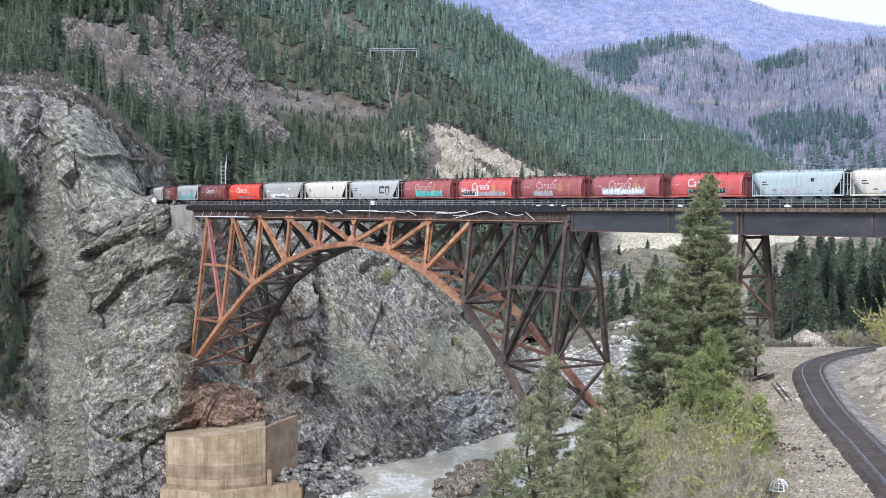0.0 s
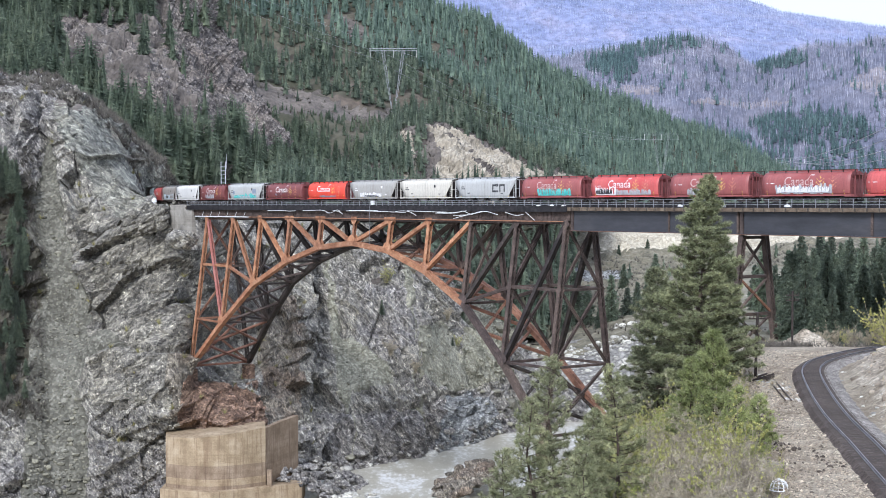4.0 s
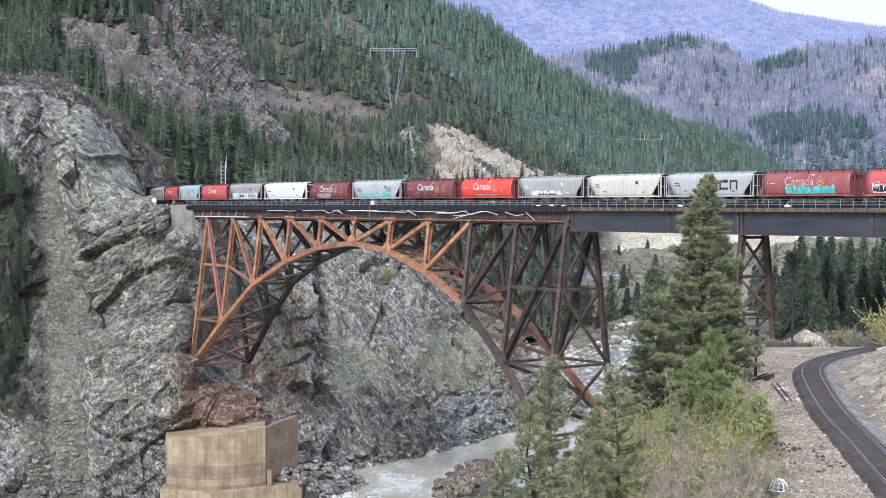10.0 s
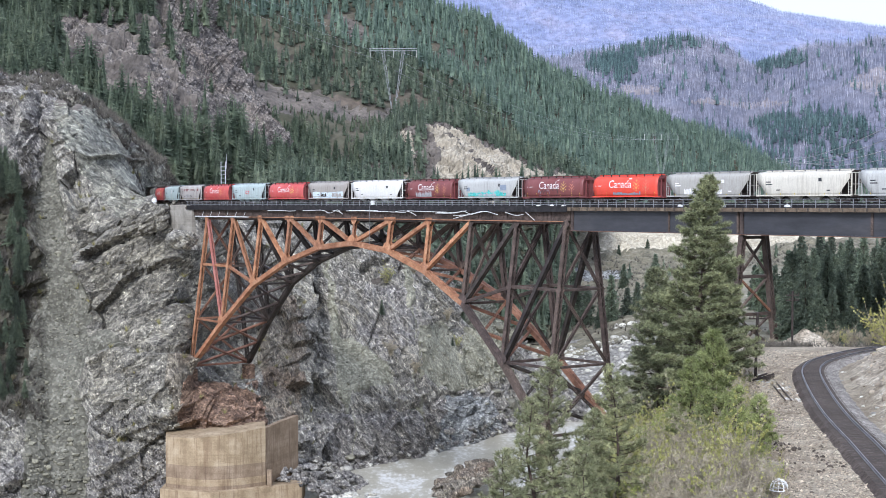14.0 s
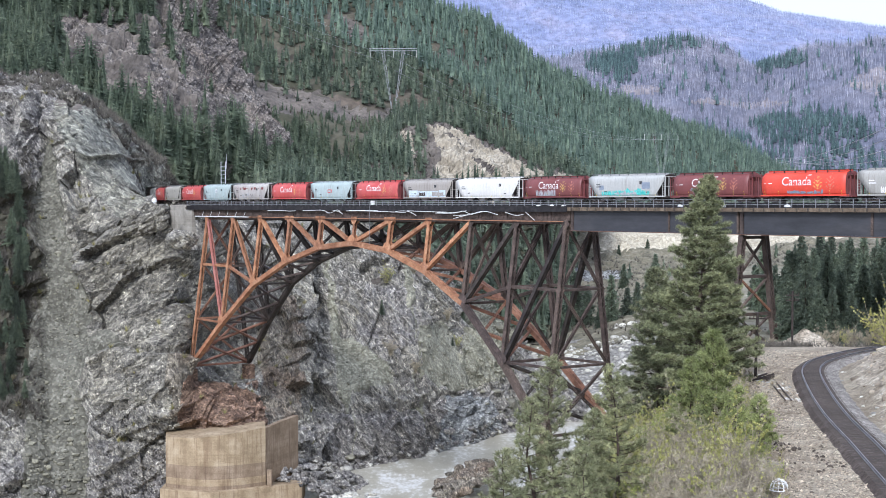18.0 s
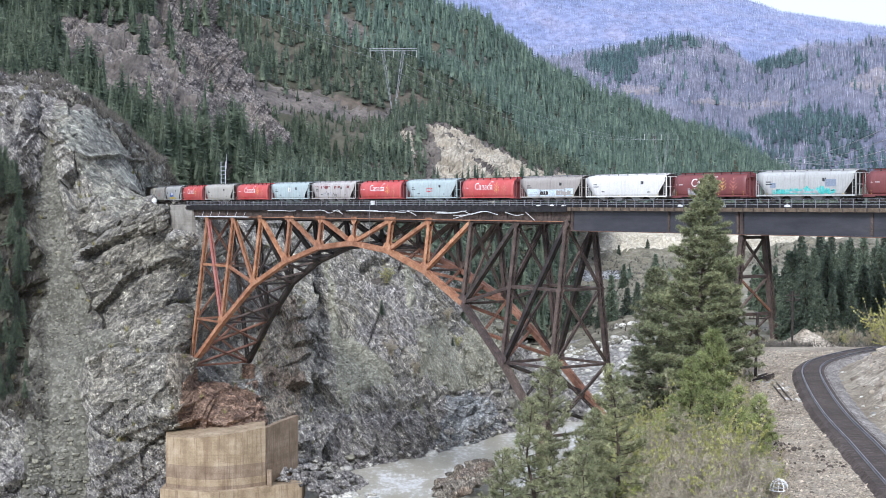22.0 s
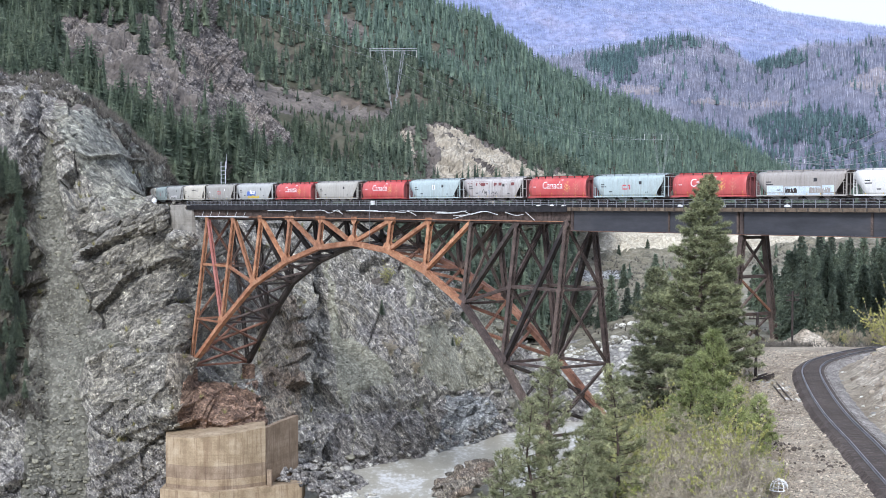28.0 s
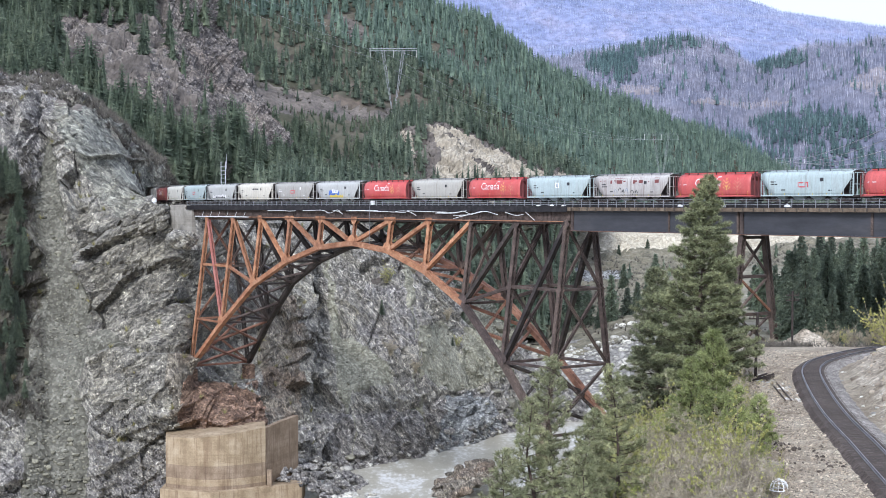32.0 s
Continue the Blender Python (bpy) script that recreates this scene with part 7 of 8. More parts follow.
# ---- woods on the hills ----
def conifer_form(seed, n, fat, slim=1.0, full=False):
    """A conifer one unit high: a narrow core and n thin boughs in loose tiers, ragged in outline; a full one has a rounder crown."""
    rng = np.random.default_rng(seed)
    core = [(math.cos(a) * fat * 0.42, math.sin(a) * fat * 0.42, 0.1) for a in np.linspace(0, 5.24, 6)]
    verts, faces = core + [(0, 0, 0.94)], [(k, (k + 1) % 6, 6) for k in range(6)]
    tiers = max(7, n // 11)
    for i in range(n):
        q = (int(tiers * (i + 0.5) / n) + rng.normal(0.5, 0.22)) / tiers
        q = min(max(q, 0.0), 1.0)
        taper = min(1.0, 0.45 + 1.6 * q) * (1 - q) ** 0.55 if full else min(1.0, 0.6 + 3 * q) * (1 - q) ** 0.85
        r = fat * taper * rng.uniform(0.5, 1.1) + 0.018
        a = rng.random() * 6.283
        c, s_ = math.cos(a), math.sin(a)
        z, dip = 0.05 + 0.94 * q, rng.uniform(-0.05, 0.4) * r
        w, h = r * rng.uniform(0.10, 0.2) * slim, r * rng.uniform(0.06, 0.18) * slim
        o = len(verts)
        verts += [(c * r * 0.3 - s_ * w, s_ * r * 0.3 + c * w, z + h), (c * r * 0.3 + s_ * w, s_ * r * 0.3 - c * w, z - h * 0.6), (c * r, s_ * r, z - dip)]
        faces.append((o, o + 1, o + 2))
    verts += [(0.012, 0, 0.9), (-0.012, 0.004, 0.9), (0, 0, 1.0)]
    faces.append((len(verts) - 3, len(verts) - 2, len(verts) - 1))
    return np.array(verts), np.array(faces)


def snag_form(seed, w):
    rng = np.random.default_rng(seed)
    v = [(math.cos(a) * w, math.sin(a) * w, 0) for a in (0, 2.1, 4.2)] + [(rng.normal(0, 0.03), rng.normal(0, 0.03), 1.0)]
    return np.array(v), np.array([(0, 1, 3), (1, 2, 3), (2, 0, 3)])


def on_grid(g, n, rng):
    """n random places on a hillside, even by area, with their row and column fractions."""
    a = np.linalg.norm(np.cross(g[1:, :-1] - g[:-1, :-1], g[:-1, 1:] - g[:-1, :-1]), axis=2)
    w = (a / a.sum()).ravel()
    i = rng.choice(len(w), n, p=w)
    r, c = i // a.shape[1], i % a.shape[1]
    fr, fc = rng.random(n), rng.random(n)
    p = (g[r, c] * ((1 - fr) * (1 - fc))[:, None] + g[r + 1, c] * (fr * (1 - fc))[:, None] + g[r, c + 1] * ((1 - fr) * fc)[:, None] + g[r + 1, c + 1] * (fr * fc)[:, None])
    return p, (r + fr) / (g.shape[0] - 1), (c + fc) / (g.shape[1] - 1)


def woods(name, places, heights, forms, material, label, rng, category="forest", wide=None):
    vs, fs, o = [], [], 0
    which = rng.integers(0, len(forms), len(places))
    for k, (fv, ff) in enumerate(forms):
        sel = np.where(which == k)[0]
        if not len(sel):
            continue
        a = rng.random(len(sel)) * 6.28
        h = heights[sel]
        w = h * rng.uniform(0.8, 1.2, len(sel)) if wide is None else np.full(len(sel), 1.0) * wide
        c, s = np.cos(a)[:, None], np.sin(a)[:, None]
        x = (fv[:, 0] * c - fv[:, 1] * s) * w[:, None] + places[sel, 0:1]
        y = (fv[:, 0] * s + fv[:, 1] * c) * w[:, None] + places[sel, 1:2]
        z = fv[:, 2] * h[:, None] + places[sel, 2:3] - 0.3
        vs.append(np.stack([x, y, z], -1).reshape(-1, 3))
        fs.append((ff[None] + (np.arange(len(sel)) * len(fv))[:, None, None]).reshape(-1, 3) + o)
        o += len(sel) * len(fv)
    ob = new(name, mesh_of(name, np.concatenate(vs), np.concatenate(fs), [material]))
    return tagged(ob, label, category, kind="stuff")


fine = [conifer_form(400 + i, 200, f, 0.6, i % 2 == 1) for i, f in enumerate((0.23, 0.27, 0.32, 0.24, 0.29, 0.2))]
plain = [conifer_form(420 + i, 90, f, 0.8, i % 2 == 1) for i, f in enumerate((0.22, 0.27, 0.3, 0.24))]
rough_forms = [conifer_form(440 + i, 34, f, 1.0, i == 1) for i, f in enumerate((0.22, 0.26, 0.3))]
snags = [snag_form(460 + i, 1.0) for i in range(3)]
rng = np.random.default_rng(11)

p, v, u = on_grid(near_hill, 5600, rng)
v = v * 6 - 1
u = u * 6
n1 = fbm(p, 35.0, 3, 101)
low_band = (v > -0.25) & (v < np.interp(u, [0, 1, 1.67, 2.4, 3.2, 4.1, 5, 6], [2.9, 2.5, 1.8, 1.6, 1.35, 0.9, 0.6, 0.5]) + 0.3 * n1) & (rng.random(len(p)) < 0.85)
left_top = ((u < 1.75 + 0.4 * n1) & (v > 2.2)) | ((u < 3.0 + 0.4 * n1) & (v > 3.7 + 0.4 * n1) & (rng.random(len(p)) < 0.5))
crest = (v > 3.6) & (u > 2.1) & (u < 3.4) & (rng.random(len(p)) < 0.3)
lone = rng.random(len(p)) < 0.01
keep_ = low_band | left_top | crest | lone
woods("hillside_firs", p[keep_], 11 + 14 * rng.random(keep_.sum()) ** 1.3, fine, M_FIRHILL, "dense dark green firs on the steep hillside", rng)

p, v, u = on_grid(hill, 25000, rng)
n1, n2 = fbm(p, 60.0, 3, 80), fbm(p, 25.0, 2, 103)
keep_ = rng.random(len(p)) < np.clip(0.95 - clearing(p) * 1.3 - 0.1 * np.clip(n1, 0, 1) + 0.1 * n2, 0.03, 1)
keep_ &= (v > 0.12) & (v < 0.86)
low_growth = 1 - 0.6 * np.clip(clearing(p + (0, 0, 9)) + clearing(p + (0, 0, 17)), 0, 1)
close = p[:, 1] < 820
# beyond this distance the trees get the needles with haze in their colour
distant = p[:, 1] > 1020
woods("mountain_forest", p[keep_ & ~close & ~distant], (7 + 13 * rng.random((keep_ & ~close & ~distant).sum()) ** 1.2) * low_growth[keep_ & ~close & ~distant], plain, M_FIR, "dense green conifer forest on the mountain side", rng)
woods("high_forest", p[keep_ & distant], 8 + 15 * rng.random((keep_ & distant).sum()) ** 1.2, rough_forms, M_FIRFAR, "conifer forest high on the mountain, blue haze in its colour", rng)
woods("lower_forest", p[keep_ & close], (7 + 11 * rng.random((keep_ & close).sum()) ** 1.8) * low_growth[keep_ & close], fine, M_FIRHILL, "tall dark conifers just above the railway", rng)

p, v, u = on_grid(scar, 2600, rng)
v = v * 6 - 2
keep_ = ((v < 0.1) & (rng.random(len(p)) < 0.75)) | ((v > 3.1) & (rng.random(len(p)) < 0.4)) | ((u < 0.2) & (v > 0.2) & (rng.random(len(p)) < 0.8)) | (in_band(u * 6, 1.4, 1.8) & (v > 0.4) & (rng.random(len(p)) < 0.25)) | (rng.random(len(p)) < 0.012)
woods("bluff_firs", p[keep_], rng.uniform(6, 14, keep_.sum()), plain, M_FIR, "scattered firs along the rim of the bluff", rng)

p, v, u = on_grid(back, 2600, rng)
v, u = v * 6, u * 7
keep_ = ((v > 4.5) & (u < 3.3) & (rng.random(len(p)) < 0.6)) | ((v > 5.0) & (u < 4.6) & (rng.random(len(p)) < 0.5))
woods("rim_firs", p[keep_], rng.uniform(9, 18, keep_.sum()), plain, M_FIR, "dark firs on the rim above the gorge", rng)

p, v, u = on_grid(far, 3600, rng)
v, u = v * 6, u * 6
n1 = fbm(p, 60.0, 3, 107)
keep_ = (v > 1.0) & (((u < 1.75) & ((v < 2.5) | (u < 1.15)) & (rng.random(len(p)) < 0.6)) | ((v > 1.2) & (n1 > 0.15) & (rng.random(len(p)) < 0.12)) | (rng.random(len(p)) < 0.03)) & ~((v > 3.5) & (v < 5.2) & (u > 1.8))
keep_ |= (v >= 5.3)
woods("far_bank_firs", p[keep_], np.where(u[keep_] > 1.9, rng.uniform(6, 12, keep_.sum()), rng.uniform(11, 21, keep_.sum())), plain, M_FIR, "dark conifers on the far bank", rng)

p, v, u = on_grid(mid_ridge, 44000, rng)
n1 = fbm(p, 260.0, 3, 111)
n2 = fbm(p, 110.0, 2, 112)
px_, pz_ = p[:, 0] + n2 * 14, p[:, 2] + n2 * 8
grove = inside(px_, pz_, [(250, 298), (275, 337), (375, 358), (455, 371), (475, 352), (400, 336), (335, 318), (312, 268), (285, 260)])
grove |= inside(px_, pz_, [(560, 292), (572, 312), (620, 330), (628, 314), (600, 303)])
grove |= inside(px_, pz_, [(475, 148), (500, 198), (542, 208), (562, 180), (545, 148)]) | inside(px_, pz_, [(560, 218), (592, 208), (612, 165), (570, 133), (545, 145)])
green = (grove & (rng.random(len(p)) < 0.5)) | ((v < 0.3) & (px_ < 460) & (n2 > -0.6) & (rng.random(len(p)) < 0.5)) | ((v < 0.22) & (px_ >= 460) & (rng.random(len(p)) < 0.35)) | (rng.random(len(p)) < 0.02)
woods("ridge_forest", p[green], rng.uniform(12, 24, green.sum()), rough_forms, M_FIRRIDGE, "surviving conifers on the burnt ridge, haze in their green", rng)
woods("ridge_snags", p[~green], rng.uniform(7, 17, (~green).sum()), snags, M_CHAR, "standing dead trees on the burnt ridge, tinted with haze", rng, wide=0.36)
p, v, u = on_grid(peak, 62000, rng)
woods("mountain_snags", p, rng.uniform(6, 14, len(p)), snags, M_SNAG, "standing dead trees on the burnt mountain, tinted with haze", rng, wide=0.5)


# dry brush and grass
def brush(name, places, k, length, width, material, label, rng, category="brush"):
    d = np.tile((0.0, 0.0, 1.0), (len(places), 1))
    v, f = blades(places, d, k, length, width, 0.55, rng)
    return tagged(new(name, mesh_of(name, v, f, [material])), label, category, kind="stuff")


p, v, u = on_grid(near_hill, 5000, rng)
brush("hillside_brush", p[fbm(p, 20, 2, 120) > -0.1], 9, 1.8, 0.22, M_BRUSH, "bare brown brush on the hillside", rng)
p, v, u = on_grid(hill, 9000, rng)
brush("mountain_brush", p[clearing(p) + 0.1 * fbm(p, 30.0, 3, 80) > 0.3], 14, 2.6, 0.4, M_BRUSH, "bare brown brush in the forest clearings", rng)
p, v, u = on_grid(scar, 2200, rng)
brush("bluff_brush", p[(v * 6 - 2 > 2.8) | (u < 0.15) | in_band(u * 6, 1.3, 1.85)], 9, 1.8, 0.25, M_BRUSH, "bare brown brush along the bluff", rng)
p, v, u = on_grid(far, 8000, rng)
brush("far_bank_brush", p[(v * 6 > 0.7) & (v * 6 < 3.6)], 14, 2.2, 0.3, M_BRUSH, "bare brown brush on the far bank", rng)
p, v, u = on_grid(cliff, 22000, rng)
sel = (((u * 9 < 1.65) & (v * 9 < 5.5) & (v * 9 > 1.2)) | ((v * 9 > 6.8) & (rng.random(len(p)) < 0.6))) & (fbm(p, 9, 2, 121) > -0.45)
brush("cliff_brush", p[sel], 18, 1.9, 0.16, M_BRUSH, "dry brown brush on the cliff ledges", rng)
sel = rng.random(len(p)) < 0.012
brush("cliff_bushes", p[sel], 26, 1.6, 0.12, M_GRASS, "small green-brown bushes on the rock ledges", rng)
p, v, u = on_grid(back, 3000, rng)
sel = (v * 6 > 1.4) & (fbm(p, 12, 2, 123) > 0.2)
brush("gorge_brush", p[sel], 12, 1.3, 0.13, M_BRUSH, "dry brush on the rock slope", rng)
p, v, u = on_grid(bank, 120000, rng)
edge = 19.4 + (p[:, 1] - 80) * 0.172
sel = (p[:, 0] < edge + 0.5) & (p[:, 1] > 60) & (p[:, 1] < 240) & (p[:, 2] > 12) & (fbm(p, 4, 3, 124) > -0.25)
brush("slope_grass", p[sel], 7, 0.5, 0.045, M_GRASS, "dry yellow-green grass on the slope", rng, "grass")
sel = (inside_curve(p[:, 0], p[:, 1]) > 4.5) & (p[:, 1] > 75) & (p[:, 1] < 150) & (p[:, 0] < 60) & (fbm(p, 5, 3, 125) > 0.15)
brush("cutting_grass", p[sel], 6, 0.4, 0.04, M_GRASS, "sparse grass on the pale cutting", rng, "grass")
sel = (p[:, 1] > 150) & (p[:, 1] < 240) & (p[:, 0] > 30) & (rng.random(len(p)) < 0.5)
brush("bench_weeds", p[sel], 9, 0.9, 0.06, M_BRUSH, "dry brown weeds beyond the track", rng, "grass")


# ---- the lower railway on its bench ----
def offset_line(line, d):
    t = np.gradient(line, axis=0)
    t /= np.linalg.norm(t, axis=1, keepdims=True)
    return line + np.stack([t[:, 1], -t[:, 0]], -1) * d


track = tagged(new("railway_track"), "single curved railway track on dark oily ballast", "railway track")
bm = bmesh.new()
cols = [[bm.verts.new((x, y, z)) for x, y in offset_line(LOWER, d)] for d, z in ((-1.75, BENCH_Z - 0.1), (-1.3, BENCH_Z + 0.306), (1.12, BENCH_Z + 0.306), (1.16, BENCH_Z - 0.1))]
for a, b in zip(cols[:-1], cols[1:]):
    for i in range(len(a) - 1):
        bm.faces.new((a[i], b[i], b[i + 1], a[i + 1]))
part("ballast", bm, M_BALLAST, track)
bm = bmesh.new()
cols = [[bm.verts.new((x, y, z + 0.05 * math.sin(i * 1.7) * (j == 2))) for i, (x, y) in enumerate(offset_line(LOWER, d))] for j, (d, z) in enumerate(((1.13, BENCH_Z - 0.1), (1.14, BENCH_Z + 0.315), (1.75, BENCH_Z + 0.24), (2.7, BENCH_Z - 0.15)))]
for a, b in zip(cols[:-1], cols[1:]):
    for i in range(len(a) - 1):
        bm.faces.new((a[i], b[i], b[i + 1], a[i + 1]))
part("ballast_shoulder", bm, M_COBBLE_FINE, track, "pale grey clean ballast along one side")
for d in (-0.76, 0.76):
    bm = bmesh.new()
    line = offset_line(LOWER, d)
    prof = [(-0.06, 0.3), (-0.06, 0.34), (-0.02, 0.36), (-0.035, 0.44), (-0.035, 0.47), (0.035, 0.47), (0.035, 0.44), (0.02, 0.36), (0.06, 0.34), (0.06, 0.3)]
    rows = [[bm.verts.new((x, y, BENCH_Z + h)) for x, y in offset_line(line, o)] for o, h in prof]
    for a, b in zip(rows, rows[1:] + rows[:1]):
        for i in range(len(a) - 1):
            bm.faces.new((a[i], b[i], b[i + 1], a[i + 1]))
    part("rail", bm, M_RAIL, track)
bm = bmesh.new()
box(bm, (-1.3, -0.12, 0.12), (1.3, 0.12, 0.31))
tie_low = bpy.data.meshes.new("tie")
bm.to_mesh(tie_low)
bm.free()
tie_low.materials.append(M_TIE)
seg = np.linalg.norm(np.diff(LOWER, axis=0), axis=1)
cum = np.concatenate([[0], np.cumsum(seg)])
for i in range(int(cum[-1] / 0.55)):
    s = i * 0.55
    x, y = np.interp(s, cum, LOWER[:, 0]), np.interp(s, cum, LOWER[:, 1])
    x2, y2 = np.interp(s + 0.3, cum, LOWER[:, 0]), np.interp(s + 0.3, cum, LOWER[:, 1])
    ob = new("tie", tie_low)
    ob.parent = track
    ob.matrix_world = pose(x, y, BENCH_Z, 0, 0, math.degrees(math.atan2(y2 - y, x2 - x)) - 90)

# the upper line beyond the bridge
upper = tagged(new("railway_track"), "ballasted railway track leading off the bridge", "railway track")
line = np.array([on_track(s)[0] for s in np.arange(282, 630, 6.0)])
bm = bmesh.new()
cols = [[bm.verts.new((x, y, z)) for x, y in offset_line(line, d)] for d, z in ((-3.4, 67.2), (-1.9, 67.85), (1.9, 67.85), (3.4, 67.2))]
for a, b in zip(cols[:-1], cols[1:]):
    for i in range(len(a) - 1):
        bm.faces.new((a[i], b[i], b[i + 1], a[i + 1]))
part("ballast", bm, M_BALLAST, upper)
for d in (-0.76, 0.76):
    bm = bmesh.new()
    tube(bm, [(x, y, RAIL_Z - 0.06) for x, y in offset_line(line, d)], 0.06, 4)
    part("rail", bm, M_RAIL, upper)

# the line between bridge and tunnel
approach = tagged(new("railway_track"), "curved railway track leaving the tunnel", "railway track")
line = np.array([on_track(s)[0] for s in np.arange(-150, BEND + 3, 3.0)])
bm = bmesh.new()
bed = line[: int(142 / 3)]
cols = [[bm.verts.new((x, y, z)) for x, y in offset_line(bed, d)] for d, z in ((-2.8, 67.0), (-1.9, 67.85), (1.9, 67.85), (2.8, 67.0))]
for a, b in zip(cols[:-1], cols[1:]):
    for i in range(len(a) - 1):
        bm.faces.new((a[i], b[i], b[i + 1], a[i + 1]))
part("ballast", bm, M_BALLAST, approach)
for d in (-0.76, 0.76):
    bm = bmesh.new()
    tube(bm, [(x, y, RAIL_Z - 0.06) for x, y in offset_line(line, d)], 0.06, 4)
    part("rail", bm, M_RAIL, approach)

# ---- river pier of an older bridge: thick concrete on a footing ----
def prism(bm, outline, z0, z1, tops=None):
    lo = [bm.verts.new((x, y, z0)) for x, y in outline]
    hi = [bm.verts.new((x, y, z1 if tops is None else tops[i])) for i, (x, y) in enumerate(outline)]
    bm.faces.new(lo[::-1])
    bm.faces.new(hi)
    for i in range(len(outline)):
        j = (i + 1) % len(outline)
        bm.faces.new((lo[i], lo[j], hi[j], hi[i]))


pier = tagged(new("concrete_pier"), "tan stained concrete pier block on a wide footing", "pier")
PIER_L, PIER_M, PIER_R, PIER_W = (-62.6, 321.0), (-51.9, 317.2), (-40.3, 323.0), (-34.2, 336.0)
front = [tuple(q) for q in spline(np.array([PIER_L, (-57.6, 318.5), PIER_M, (-46.0, 319.0), PIER_R], float), 15)]
crown_z = list(np.interp([x for x, _ in front], [-62.6, -57, -51.9, -46, -40.3], [15.8, 15.7, 16.2, 16.8, 17.5]))
rng = random.Random(31)
for k in range(9):
    z0, z1 = 2.0 + 1.5 * k, 2.0 + 1.5 * (k + 1)
    o = 0.025 if k % 2 else 0.0
    ring = [(x, y + o) for x, y in front] + [(PIER_R[0] - 1.2, PIER_R[1] + 9), (PIER_L[0] - 1.5, PIER_L[1] + 9)]
    bm = bmesh.new()
    prism(bm, ring, z0, 0, [z + rng.uniform(-0.12, 0.06) for z in crown_z] + [17.4, 16.2] if k == 8 else [z1 + 0.004] * len(ring))
    part("concrete_lift", bm, M_CONCRETE if k > 4 or k == 2 else M_CONCRETE_DAMP, pier)
for a, b, top in (((PIER_R[0] + 0.05, PIER_R[1] + 0.4), (PIER_R[0] + 2.6, PIER_R[1] + 6.0), (17.2, 17.6)), ((PIER_R[0] + 2.6, PIER_R[1] + 6.05), PIER_W, (17.7, 18.2))):
    bm = bmesh.new()
    prism(bm, [a, b, (b[0] - 0.9, b[1] + 1.2), (a[0] - 0.9, a[1] + 1.2)], 3.0, 0, [top[0], top[1], top[1], top[0]])
    part("wing_wall", bm, M_CONCRETE_DAMP, pier, "paler weathered wing wall")
bm = bmesh.new()
box(bm, (-39.9, 321.6, 4.0), (-38.8, 323.4, 7.8))
bmesh.ops.bevel(bm, geom=[e for e in bm.edges], offset=0.08, segments=1, affect="EDGES")
part("buttress", bm, M_CONCRETE_DAMP, pier)
bm = bmesh.new()
prism(bm, [(PIER_L[0] - 1, PIER_L[1] - 2), (PIER_M[0] + 0.4, PIER_M[1] - 2.8), (PIER_R[0] + 8.0, PIER_R[1] + 2.5), (PIER_R[0] + 8, PIER_R[1] + 10), (PIER_L[0] - 1, PIER_L[1] + 14)], -3.5, 4.2)
bmesh.ops.bevel(bm, geom=[e for e in bm.edges], offset=0.12, segments=1, affect="EDGES")
part("footing", bm, M_CONCRETE, pier)


# ---- stones ----
def stone_form(seed, fineness=2):
    rng = np.random.default_rng(seed)
    bm = bmesh.new()
    bmesh.ops.create_icosphere(bm, subdivisions=fineness, radius=1.0)
    q = np.array([v.co[:] for v in bm.verts])
    q = q * (1 + 0.25 * fbm(q + seed, 0.9, 2, seed))[:, None]
    for _ in range(5):
        n = rng.normal(0, 1, 3)
        n /= np.linalg.norm(n)
        d = q @ n
        q = q - np.maximum(0, d - rng.uniform(0.5, 0.8))[:, None] * n
    f = np.array([[v.index for v in fc.verts] for fc in bm.faces])
    bm.free()
    return q * (1, 0.85, 0.7), f


stones = [stone_form(500 + i) for i in range(6)]
pebbles = [stone_form(520 + i, 1) for i in range(6)]


def rubble(name, places, sizes, material, label, rng, category="rocks", forms=stones):
    vs, fs, o = [], [], 0
    for i, (p, k) in enumerate(zip(places, sizes)):
        fv, ff = forms[i % 6]
        a = rng.random() * 6.28
        c, s = math.cos(a), math.sin(a)
        q = fv * k * rng.uniform(0.7, 1.3, 3)
        vs.append(np.stack([q[:, 0] * c - q[:, 1] * s, q[:, 0] * s + q[:, 1] * c, q[:, 2]], -1) + p)
        fs.append(ff + o)
        o += len(fv)
    return tagged(new(name, mesh_of(name, np.concatenate(vs), np.concatenate(fs), [material])), label, category, kind="stuff")


rng = np.random.default_rng(21)
p, v, u = on_grid(far, 60000, rng)
sel = (v * 6 + 0.3 * fbm(p, 20.0, 3, 61) < 0.8) & (u * 6 < 3.4) & (u * 6 > 0.8)
p2, v2, u2 = on_grid(back, 5000, rng)
extra = p2[(u2 * 7 > 5.0) & (p2[:, 2] > -1)][:700]
near_far = p[sel & (u * 6 > 1.2) & (u * 6 < 3.2)][:2200]
rubble("slope_stones", extra[:450], rng.gamma(2.0, 0.3, len(extra[:450])) + 0.2, M_GREYSTONE, "grey stones on the slope below the arch", rng)
extra = near_far[::3]
rubble("bank_stones", near_far, rng.gamma(2.0, 0.25, len(near_far)) + 0.2, M_STONE, "pale grey stones covering the far bank", rng, forms=pebbles)
rubble("bank_boulders", extra, rng.gamma(2.0, 0.32, len(extra)) + 0.25, M_STONE, "pale grey boulders heaped along the far bank", rng)
p, v, u = on_grid(back, 6000, rng)
sel = (v * 6 < 0.75) & (p[:, 2] > -0.5) & (p[:, 2] < 5)
